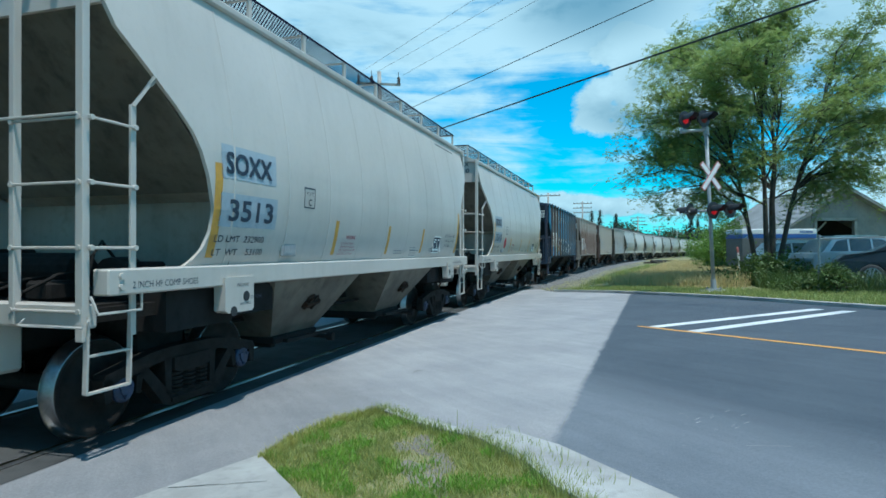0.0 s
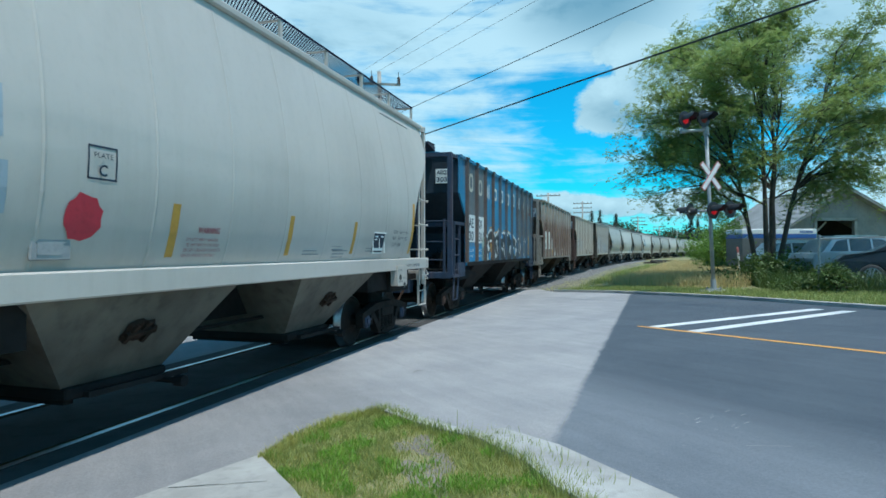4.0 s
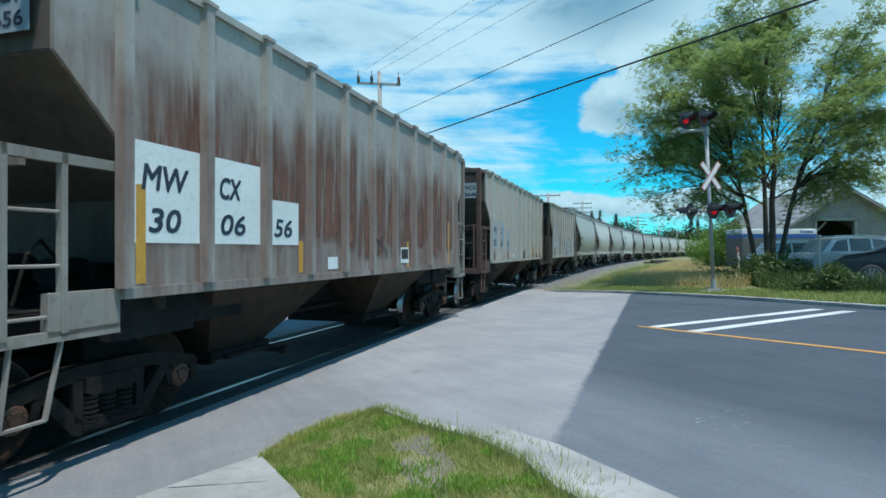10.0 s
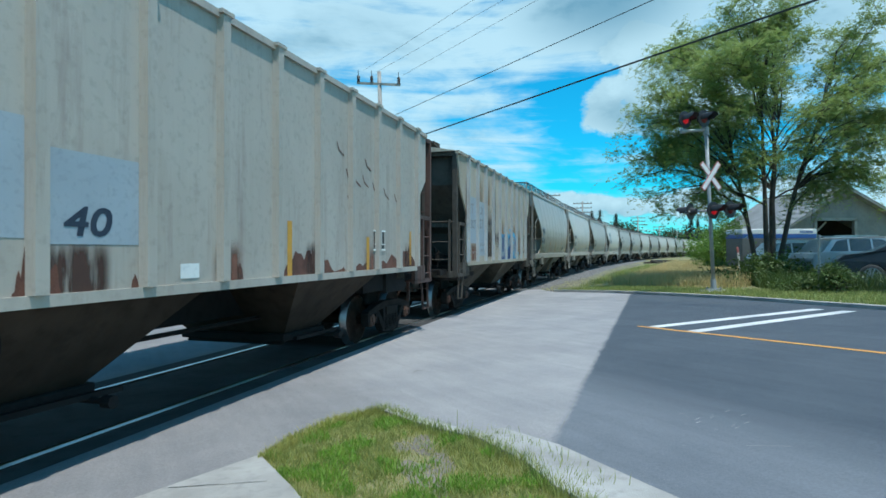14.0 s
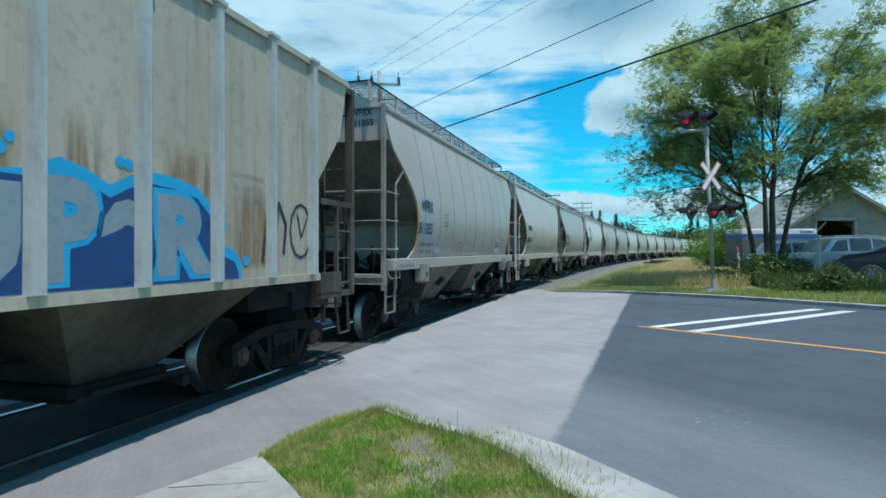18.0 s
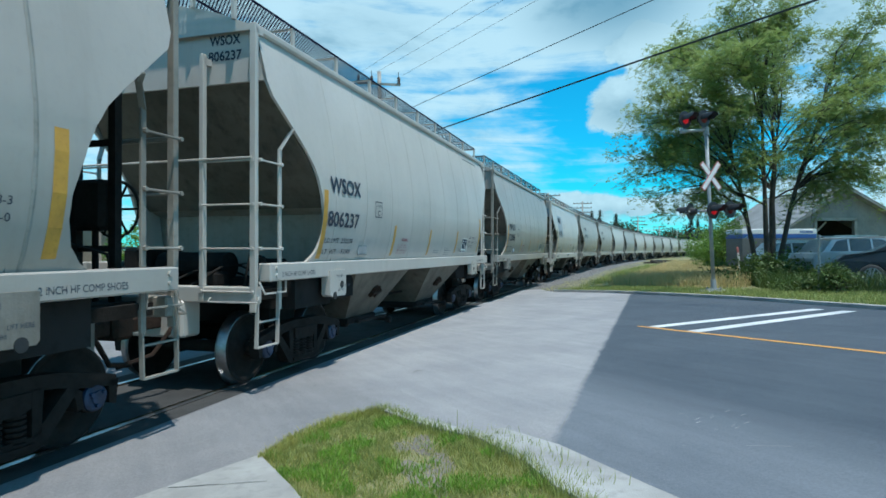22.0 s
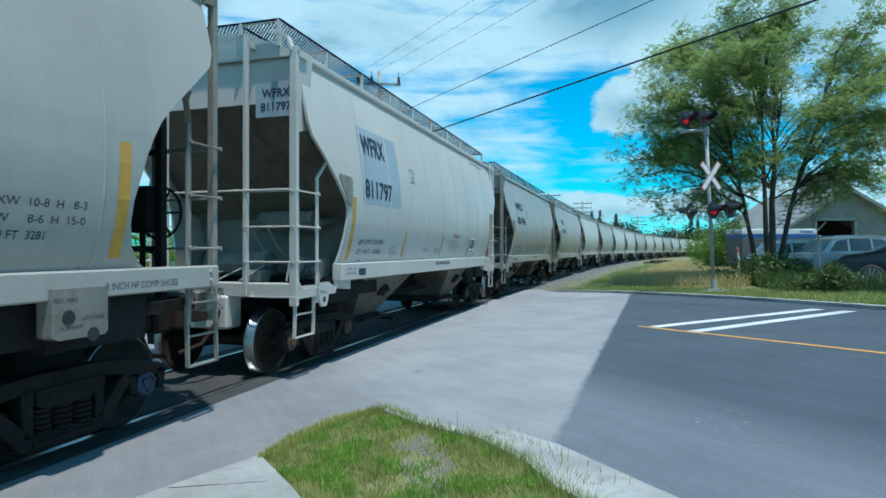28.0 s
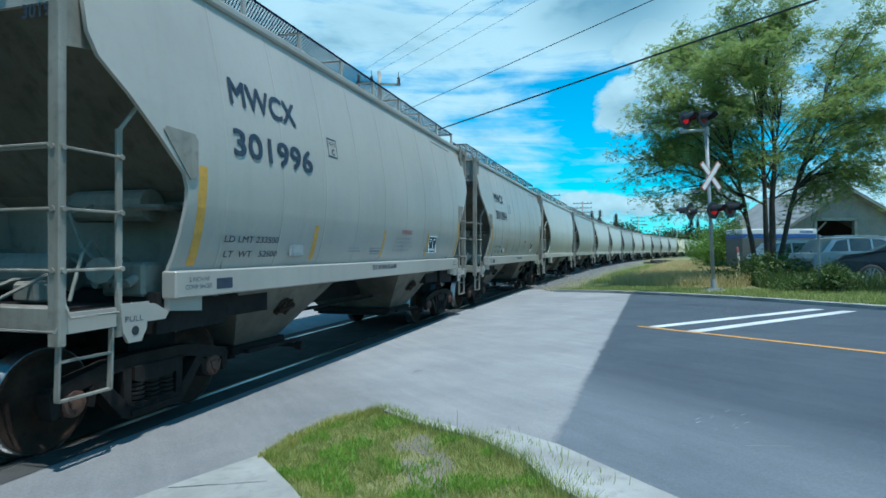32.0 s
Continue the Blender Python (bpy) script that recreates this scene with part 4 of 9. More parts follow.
def brake_gear(car, s, rich, mat, key):
    """Reservoir, cylinder, valve block, rods and hoses on the end platform, each a part."""
    def put(name, k, build, m=mat):
        add(name, "%s%d%s%s" % (name, s, key, k), m, car, build)

    def blk(x0, x1, ya, yb, z0, z1):
        return lambda bm: box(bm, x0, x1, min(s * ya, s * yb), max(s * ya, s * yb), z0, z1, 0.03)

    put("air_reservoir", "", lambda bm: rod(bm, (-0.75, s * 5.0, 1.52), (0.35, s * 5.0, 1.52), 0.19, 16))
    put("brake_cylinder", "", lambda bm: rod(bm, (0.55, s * 4.6, 1.55), (0.95, s * 5.25, 1.55), 0.12, 12))
    put("control_valve", "", blk(0.6, 0.98, 4.55, 4.85, 1.26, 1.62))
    put("bracket", "", blk(0.2, 0.5, 5.2, 5.5, 1.26, 1.45))
    put("lever_box", "", blk(-1.1, -0.85, 4.5, 5.4, 1.26, 1.75))
    for k in range(4):
        put("brake_pipe", k, lambda bm, k=k: pipe(bm, [(-0.9 + 0.4 * k, s * 5.75, 1.28), (-0.7 + 0.4 * k, s * 5.4, 1.36 + 0.05 * k), (-0.2 + 0.25 * k, s * 4.7, 1.42 + 0.05 * k), (0.1 + 0.2 * k, s * 4.3, 1.3)], 0.018, 6))
    put("brake_pipe", "h", lambda bm: pipe(bm, [(1.0, s * 5.6, 1.3), (1.02, s * 5.5, 1.7), (0.8, s * 5.2, 1.82), (0.7, s * 4.9, 1.6)], 0.016, 6))
    if rich:
        put("air_reservoir", "r", lambda bm: rod(bm, (-0.1, s * 4.5, 2.2), (0.85, s * 4.5, 2.2), 0.17, 16))
        put("shelf", "r", blk(0.5, 1.1, 4.3, 4.7, 2.14, 2.2))
        for k in range(2):
            put("brake_pipe", "r%d" % k, lambda bm, k=k: pipe(bm, [(0.05 + 0.28 * k, s * 4.75, 2.2), (-0.02 + 0.28 * k, s * 4.95, 2.1), (0.25 + 0.28 * k, s * 5.05, 1.75), (0.55 + 0.2 * k, s * 4.9, 1.45)], 0.018, 6))
        put("control_valve", "r", blk(0.75, 1.25, 4.75, 5.05, 1.3, 1.62))
        for k in range(4):
            put("valve_boss", "r%d" % k, lambda bm, k=k: rod(bm, (0.8 + 0.12 * k, s * 5.05, 1.42 + 0.05 * (k % 2)), (0.8 + 0.12 * k, s * 5.16, 1.42), 0.045, 8))


def brake_wheel(bm):
    y, n, cx, cz = 5.9, 24, 0.72, 2.14
    ring = [(cx + 0.28 * math.cos(6.2832 * k / n), y, cz + 0.28 * math.sin(6.2832 * k / n)) for k in range(n + 1)]
    pipe(bm, ring, 0.016, 6)
    for k in range(6):
        a = k * 1.0472
        rod(bm, (cx, y, cz), (cx + 0.27 * math.cos(a), y, cz + 0.27 * math.sin(a)), 0.012, 6)
    rod(bm, (cx, y - 0.2, cz), (cx, y + 0.02, cz), 0.05, 10)


def brake_stand(bm):
    """The gear box and uprights behind the brake wheel."""
    box(bm, 0.54, 0.90, 5.55, 5.78, 1.92, 2.40, 0.04)
    for x in (0.95, 0.49):
        box(bm, x - 0.04, x + 0.04, 5.62, 5.70, 1.2, 3.85)
    rod(bm, (0.72, 5.66, 1.2), (0.72, 5.66, 2.0), 0.03, 8)
    for z in (1.75, 2.75):
        box(bm, 0.49, 0.95, 5.64, 5.68, z - 0.03, z + 0.03)


def grating(bm):
    """Lattice of the roof running boards: crossed flat strips, with two end platforms."""
    def lattice(x0, x1, y0, y1, pitch, z):
        w = 0.012
        span = x1 - x0
        k = 0
        y = y0 - span
        while y < y1:
            for d in (1, -1):
                a, b = (x0, y), (x1, y + span)
                if d < 0:
                    a, b = (x1, y), (x0, y + span)
                t0 = max(0.0, (y0 - y) / span)
                t1 = min(1.0, (y1 - y) / span)
                if t1 > t0:
                    p = (a[0] + (b[0] - a[0]) * t0, a[1] + (b[1] - a[1]) * t0)
                    q = (a[0] + (b[0] - a[0]) * t1, a[1] + (b[1] - a[1]) * t1)
                    v = [bm.verts.new((p[0], p[1] - w, z + 0.004 * d)), bm.verts.new((p[0], p[1] + w, z + 0.004 * d)),
                         bm.verts.new((q[0], q[1] + w, z + 0.004 * d)), bm.verts.new((q[0], q[1] - w, z + 0.004 * d))]
                    bm.faces.new(v)
            y += pitch
    for sx in (1, -1):
        x0, x1 = sorted((sx * 0.46, sx * 1.10))
        lattice(x0, x1, -5.95, 5.95, 0.06, 4.86)
        for x in (1.11, 0.45):
            box(bm, sx * x - 0.006, sx * x + 0.006, -5.95, 5.95, 4.845, 4.872)
    for s in (1, -1):
        y0, y1 = sorted((s * 5.35, s * 5.95))
        lattice(-0.44, 0.44, y0, y1, 0.06, 4.86)
        box(bm, -1.11, 1.11, s * 5.95 - 0.006, s * 5.95 + 0.006, 4.845, 4.872)


def bracket(bm):
    """One bracket that carries the running board: cross strap, tall outer leg and short inner leg."""
    box(bm, 0.45, 1.11, -0.02, 0.02, 4.83, 4.85)
    box(bm, 1.07, 1.11, -0.03, 0.03, 4.50, 4.86)
    box(bm, 0.48, 0.52, -0.03, 0.03, 4.70, 4.86)


def hatch(bm):
    rod(bm, (0, 0, 4.74), (0, 0, 4.84), 0.38, 20)
    rod(bm, (0, 0, 4.84), (0, 0, 4.87), 0.41, 20)
    bar(bm, (-0.44, 0, 4.88), (0.44, 0, 4.88), 0.05, 0.02)


def seam_ribs(bm):
    for k in range(9):
        y = -4.3 + k * 8.6 / 8
        rows = []
        for z, x in WIDE_A:
            dy = 0.02
            rows.append((bm.verts.new((x + 0.002, y - dy, z)), bm.verts.new((x + 0.007, y, z)), bm.verts.new((x + 0.002, y + dy, z))))
        for a, b in zip(rows, rows[1:]):
            bm.faces.new((a[0], a[1], b[1], b[0]))
            bm.faces.new((a[1], a[2], b[2], b[1]))


def pull_plate(sx, s):
    def build(bm):
        x0, x1 = sorted((sx * 1.44, sx * 1.47))
        c = s * 5.37
        plate(bm, [(c - 0.16, 1.28), (c + 0.16, 1.28), (c + 0.13, 1.04), (c + 0.07, 0.94), (c - 0.07, 0.94), (c - 0.13, 1.04)], x0, x1)
        x0, x1 = sorted((sx * 1.36, sx * 1.44))
        ya, yb = s * 4.98, s * 6.06
        plate(bm, [(yb, 1.09), (ya, 1.10), (ya - s * 0.05, 1.16), (ya + s * 0.12, 1.25), (yb, 1.25)], x0, x1)
        ya, yb = sorted((s * 4.5, s * 4.95))
        plate(bm, [(ya, 1.17), (yb, 1.13), (yb, 1.30), (ya, 1.30)], sx * 1.40, sx * 1.46)
    return build


def pull_hole(sx, s):
    def build(bm):
        rod(bm, (sx * 1.468, s * 5.37, 1.04), (sx * 1.475, s * 5.37, 1.04), 0.04, 12)
    return build


def rounded_car(label, paint="cream", cut="curved", seams=False, turning=True, full=True, late=False, caps=None, reach=6.7, ends=None):
    car = thing("hopper_car", label, "railway car", group="freight train")
    P_ = PAINT[paint]
    E_ = ends or P_
    H = 6.08 if late else HALF_A
    c = CUT_CURVED if cut == "curved" else CUT_STRAIGHT
    for sx in (1, -1):
        add("side_sheet", "sideA%s%d" % (cut, sx), P_, car, one_side(c, sx), smooth=True)
        add("top_chord", "chordA%d" % sx, P_, car, chord_a(sx))
        add("side_sill", "sillA%d%s" % (sx, late), P_, car, sill_short(sx) if late else sill_a(sx))
    add("roof", "roofA", P_, car, roof_a)
    for k in range(5):
        add("roof_hatch", "hatchA", P_, car, hatch).location = (0, -4.4 + 2.2 * k, 0)
    add("running_board", "gratingA", GRATE, car, grating, "dark diamond-mesh steel running boards")
    for k in range(10):
        for sx in (1, -1) if full else (1,):
            add("board_bracket", "bracketA", P_, car, bracket).matrix_basis = pose(0, -5.93 + k * 11.86 / 9, 0, 0, 0, 0 if sx > 0 else 180)
    underframe(car, H)
    if seams:
        add("weld_seams", "seamsA", SEAMLINE_, car, seam_ribs)
    elif full:
        add("weld_seams", "seamsA", P_, car, seam_ribs)
    for s in (-1, 1):
        add("end_panel", "endA%d" % s, P_, car, end_panel_a(s))
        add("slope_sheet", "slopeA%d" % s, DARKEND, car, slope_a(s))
        add("bulkhead", "bulkA%d" % s, BULKHEAD, car, bulkhead_a(s), "dusty pale steel bulkhead under the slope")
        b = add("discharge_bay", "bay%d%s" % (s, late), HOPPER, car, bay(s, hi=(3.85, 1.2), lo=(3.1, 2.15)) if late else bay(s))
        add("outlet_gate", "gate%d%s" % (s, late), HOPDARK, b, gate(s, 2.6 if late else 1.81))
        add("vibrator_bracket", "vibr%d%s" % (s, late), RUSTIRON, b, vibrator_bracket(s, 2.5 if late else 1.9))
        add("end_sill", "endsill%d%.2f" % (s, H), E_, car, end_sill(s, H))
        add("end_platform", "plat%d%.2f" % (s, H), IRON, car, platform(s, H))
        if full:
            brake_gear(car, s, late, GRIMY if late else IRON, "A%s" % late)
        add("coupler", "coup%d%.2f%.2f" % (s, H, reach), RUSTIRON, car, coupler(s, H, reach))
        add("end_handrail", "hrail%d%.2f" % (s, H), E_, car, handrail(s, H))
        for sx in (1, -1):
            ladders(car, sx, s, H, E_, late)
            add("step_stirrup", "stir%d%d%.2f" % (sx, s, H), E_, car, stirrup(sx, s, H))
            if full:
                add("grab_iron", "grab%d%d%.2f" % (sx, s, H), E_, car, grab(sx, s, H))
            if late:
                pl = add("pull_plate", "pull%d%d" % (sx, s), P_, car, pull_plate(sx, s))
                add("pull_hole", "pullh%d%d" % (sx, s), BLACKPAINT, pl, pull_hole(sx, s))
            else:
                pl = add("jacking_pad", "pad%d%d" % (sx, s), E_, car, jack_pad(sx, s))
                for hy, hz in ((4.02, 1.235), (4.24, 1.085)):
                    add("pad_hole", "padh%d%d%.2f" % (sx, s, hy), BLACKPAINT, pl, pad_hole(sx, s, hy, hz))
    st = add("brake_stand", "brakestand", IRON, car, brake_stand)
    add("brake_wheel", "brakewheel", IRON, st, brake_wheel)
    for s, cp in ((-1, caps or CAPBLUE), (1, caps or CAPBLUE)):
        truck(car, s * (4.78 if late else 4.38), IRON, cp, turning, full)
    for ob in car.children:
        ob.location.y += 0.0 if late else -0.18
    return car


# ---- covered hopper with ribbed flat sides ----
CUT_B = [(1.36, 5.10), (2.62, 5.10), (3.2, 5.72), (4.16, 5.72)]
CUT_B2 = [(1.36, 4.57), (2.70, 4.57), (3.40, 5.22), (4.24, 5.45)]


def side_b(cut, sx, top):
    def build(bm):
        zs = [c[0] for c in cut[:-1]] + [top]
        o = []
        for x in (1.56, 1.52):
            rows = []
            for z in zs:
                yc = interp(cut, z)
                rows.append([bm.verts.new((sx * x, -yc + 2 * yc * k / 10, z)) for k in range(11)])
            for a, b in zip(rows, rows[1:]):
                for k in range(10):
                    bm.faces.new((a[k], a[k + 1], b[k + 1], b[k]))
            o.append(rows)
        for r in range(len(zs) - 1):
            for k in (0, 10):
                bm.faces.new((o[0][r][k], o[0][r + 1][k], o[1][r + 1][k], o[1][r][k]))
        box(bm, min(sx * 1.5, sx * 1.6), max(sx * 1.5, sx * 1.6), -cut[-1][1], cut[-1][1], top - 0.06, top + 0.015)
        box(bm, min(sx * 1.5, sx * 1.59), max(sx * 1.5, sx * 1.59), -interp(cut, 1.4), interp(cut, 1.4), 1.33, 1.42)
    return build


def rib_b(sx, top):
    def build(bm):
        pr = [(-0.075, 0.0), (-0.055, 0.075), (0.055, 0.075), (0.075, 0.0)]
        a = [bm.verts.new((sx * (1.56 + d), y, 1.42)) for y, d in pr]
        b = [bm.verts.new((sx * (1.56 + d), y, top - 0.02)) for y, d in pr]
        for k in range(3):
            bm.faces.new((a[k], a[k + 1], b[k + 1], b[k]))
        bm.faces.new(a)
        bm.faces.new(list(reversed(b)))
        box(bm, min(sx * 1.5, sx * 1.65), max(sx * 1.5, sx * 1.65), -0.1, 0.1, top - 0.02, top + 0.02)
    return build


def roof_b(top, L):
    def build(bm):
        pr = [(1.58, top), (0.8, top + 0.14), (0, top + 0.2), (-0.8, top + 0.14), (-1.58, top)]
        a = [bm.verts.new((x, -L, z)) for x, z in pr]
        b = [bm.verts.new((x, L, z)) for x, z in pr]
        for k in range(4):
            bm.faces.new((a[k], a[k + 1], b[k + 1], b[k]))
        bm.faces.new(a)
        bm.faces.new(list(reversed(b)))
        for k in range(5):
            rod(bm, (0, -4.4 + 2.2 * k, top + 0.18), (0, -4.4 + 2.2 * k, top + 0.33), 0.4, 18)
    return build


def end_b(cut, s, top):
    def build(bm):
        z2 = cut[2][0]
        y = s * (cut[2][1] - 0.03)
        for t in (0, 0.04):
            v = [bm.verts.new(p) for p in ((-1.52, y - s * t, z2), (1.52, y - s * t, z2), (1.52, y - s * t, top), (0, y - s * t, top + 0.19), (-1.52, y - s * t, top))]
            bm.faces.new(v)
    return build


def slope_b(cut, s):
    def build(bm):
        z2, y2 = cut[2]
        e = cut[0][1]
        pts = [(y2 - 0.02, z2 + 0.02), (e - 0.35, 2.35), (e - 0.55, 2.2), (e - 0.55, 1.2)]
        for t in (0.0,):
            rows = [[bm.verts.new((x, s * (y - t), z)) for x in (-1.515, 1.515)] for y, z in pts]
            for a, b in zip(rows, rows[1:]):
                bm.faces.new((a[0], a[1], b[1], b[0]))
    return build


def end_frame_b(s, top):
    """Roof overhang frame, tall corner posts and inner posts at the end."""
    def build(bm):
        y = s * 6.2
        for sx in (1, -1):
            box(bm, sx * 1.46 - 0.06, sx * 1.46 + 0.06, y - 0.045, y + 0.045, 1.08, top - 0.02)
            box(bm, sx * 0.62 - 0.04, sx * 0.62 + 0.04, y - 0.03, y + 0.03, 1.15, top - 0.02)
            box(bm, sx * 1.46 - 0.05, sx * 1.46 + 0.05, min(y, s * 5.7), max(y, s * 5.7), top - 0.1, top - 0.02)
        box(bm, -1.5, 1.5, y - 0.04, y + 0.04, top - 0.1, top)
    return build


def end_rails_b(s):
    def build(bm):
        y = s * 6.24
        rod(bm, (-1.45, y, 2.46), (1.45, y, 2.46), 0.016, 6)
        box(bm, -1.45, 1.45, min(s * 5.85, s * 5.9), max(s * 5.85, s * 5.9), 2.34, 2.44)
        for x0, x1 in ((0.78, 1.32), (-1.32, -0.78)):
            for x in (x0, x1):
                box(bm, x - 0.025, x + 0.025, y - 0.03, y + 0.03, 1.15, 2.52)
            for z in (1.5, 1.95, 2.46):
                rod(bm, (x0, y, z), (x1, y, z), 0.014, 6)
    return build


def side_ladder_b(sx, s):
    def build(bm):
        x = sx * 1.52
        for yy in (6.08, 5.62):
            box(bm, x - 0.03, x + 0.03, s * yy - 0.025, s * yy + 0.025, 1.12, 2.46)
        for z in (1.25, 1.62, 2.02, 2.42):
            rod(bm, (x, s * 6.08, z), (x, s * 5.62, z), 0.014, 6)
        box(bm, x - 0.03, x + 0.03, min(s * 5.1, s * 6.1), max(s * 5.1, s * 6.1), 2.38, 2.46)
        box(bm, x - 0.05, x + 0.02, min(s * 5.1, s * 5.75), max(s * 5.1, s * 5.75), 1.10, 1.42)
        box(bm, x - 0.05, x + 0.02, min(s * 5.1, s * 6.2), max(s * 5.1, s * 6.2), 1.06, 1.14)
    return build


def stirrup_b(sx, s):
    def build(bm):
        x = sx * 1.5
        pts = [(x, s * 6.0, 1.1), (x, s * 6.08, 0.5), (x, s * 5.74, 0.5), (x, s * 5.6, 1.1)]
        for a, b in zip(pts, pts[1:]):
            bar(bm, a, b, 0.04, 0.018)
    return build


def tall_ladder_b(sx, s, top):
    """The tall ladder at the rear corner, up to the roof."""
    def build(bm):
        y = s * 6.2
        for x in (sx * 1.0,):
            box(bm, x - 0.03, x + 0.03, y - 0.03, y + 0.03, 0.6, top)
        for k in range(8):
            rod(bm, (sx * 1.0, y, 0.9 + 0.42 * k), (sx * 1.46, y, 0.9 + 0.42 * k), 0.014, 6)
    return build


def overhang_b(s, top):
    def build(bm):
        for x in (-0.62, 0.62):
            plate(bm, [(s * 5.7, top + 0.12), (s * 6.25, top + 0.24), (s * 6.25, top + 0.27), (s * 5.7, top + 0.24)], x - 0.28, x + 0.28)
        box(bm, -0.9, 0.9, min(s * 5.7, s * 6.2), max(s * 5.7, s * 6.2), top + 0.27, top + 0.30)
    return build


def ribbed_car(label, paint, ribs, post, endmat, cut=CUT_B, top=4.16, caps=None, turning=True, reach=7.02, iron=None, bayset=None, rib0=-5.10, ribstep=1.02, nribs=11, squash=0.0, shift=0.0, ribs2=None):
    car = thing("hopper_car", label, "railway car", group="freight train")
    P_ = PAINT[paint]
    H = HALF_B
    ck = "B" if cut is CUT_B else "C"
    for sx in (1, -1):
        sh = add("side_sheet", "side%s%d%.2f" % (ck, sx, top), P_, car, side_b(cut, sx, top))
        for k in range(nribs):
            r = add("side_rib", "rib%d%.2f" % (sx, top), ribs2 if ribs2 and k > 3 else ribs, sh, rib_b(sx, top))
            r.location = (0, rib0 + ribstep * k, 0)
    add("roof", "roofB%.2f" % top, P_, car, roof_b(top, cut[-1][1]))
    underframe(car, H)
    for s in (-1, 1):
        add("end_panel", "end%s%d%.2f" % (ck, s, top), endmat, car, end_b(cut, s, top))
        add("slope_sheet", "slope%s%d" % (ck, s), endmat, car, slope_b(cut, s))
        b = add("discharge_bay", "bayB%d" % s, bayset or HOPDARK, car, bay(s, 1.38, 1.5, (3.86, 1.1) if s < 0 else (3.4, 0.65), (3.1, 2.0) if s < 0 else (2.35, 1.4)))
        add("outlet_gate", "gateB%d" % s, HOPDARK, b, gate(s, 2.5 if s < 0 else 1.9))
        add("end_sill", "endsillB%d%.2f" % (s, H), post, car, end_sill(s, H, 1.04, 1.2, 1.48))
        add("end_platform", "plat%d%.2f" % (s, H), IRON, car, platform(s, H))
        add("end_frame", "frame%d%.2f" % (s, top), post, car, end_frame_b(s, top))
        add("end_railing", "rails%d" % s, post, car, end_rails_b(s))
        brake_gear(car, s, False, IRON, "B")
        add("coupler", "coup%d%.2f%.2f" % (s, H, reach), RUSTIRON, car, coupler(s, H, reach))
        add("roof_overhang", "over%d%.2f" % (s, top), post, car, overhang_b(s, top))
        for sx in (1, -1):
            add("side_ladder", "sladB%d%d" % (sx, s), post, car, side_ladder_b(sx, s))
            add("step_stirrup", "stirB%d%d" % (sx, s), post, car, stirrup_b(sx, s))
        add("roof_ladder", "tall%d%.2f" % (s, top), post, car, tall_ladder_b(s, s, top))
    st = add("brake_stand", "brakestand", IRON, car, brake_stand)
    add("brake_wheel", "brakewheel", IRON, st, brake_wheel)
    ends = ("end_sill", "end_frame", "end_railing", "roof_overhang", "side_ladder", "step_stirrup", "roof_ladder", "brake_stand")
    hull = ("side_sheet", "roof", "end_panel", "slope_sheet", "discharge_bay")
    for ob in car.children:
        kind = ob.name.split(".")[0]
        if kind in ends and squash:
            mid = sum(v.co.y for v in ob.data.vertices) / len(ob.data.vertices)
            ob.location.y = -math.copysign(squash, mid)
        if kind in hull:
            ob.location.y = shift
    for s in (-1, 1):
        truck(car, s * (4.80 - squash), iron or IRON, caps or CAPRUST, turning)
    return car


# ---- the train: each car and the s of its middle at the clip's middle ----
TRAIN = []
A = wide_a
B = flat_b


def marks_a(car, top, low, box1, box2, patches=(), lines=(), tape=((-4.5, 1.66, 2.62), (-1.95, 1.67, 2.16), (0.05, 1.67, 2.16), (2.05, 1.70, 2.18), (4.26, 1.67, 2.62)),
            plate_at=(-2.78, 2.28), card=(-3.2, 1.67), dims=True, rear=-0.15):
    """Reporting marks, weight lines, tape and small stencils on the camera's side of a rounded car."""
    for y0, y1, z0, z1 in patches:
        panel("paint_patch", y0, y1, z0, z1, A, PATCHBLUE, car, "blue-grey repaint patch", n=5)
    lettering(top, *box1, A, INK, car, "reporting_mark", "dark navy stencilled characters")
    lettering(low, *box2, A, INK, car, "reporting_mark", "dark navy stencilled characters")
    for t, b in lines:
        lettering(t, *b, A, INK, car, "weight_lettering", bold=0.0)
    for y0, z0, z1 in tape:
        w = 0.12 if abs(y0) > 4 else 0.10
        panel("reflective_tape", y0, y0 + w, z0, z1, A, YELLOW, car, "yellow reflective tape strip", n=5, lift=0.006)
    bits(car, plate_at, card, dims, rear)


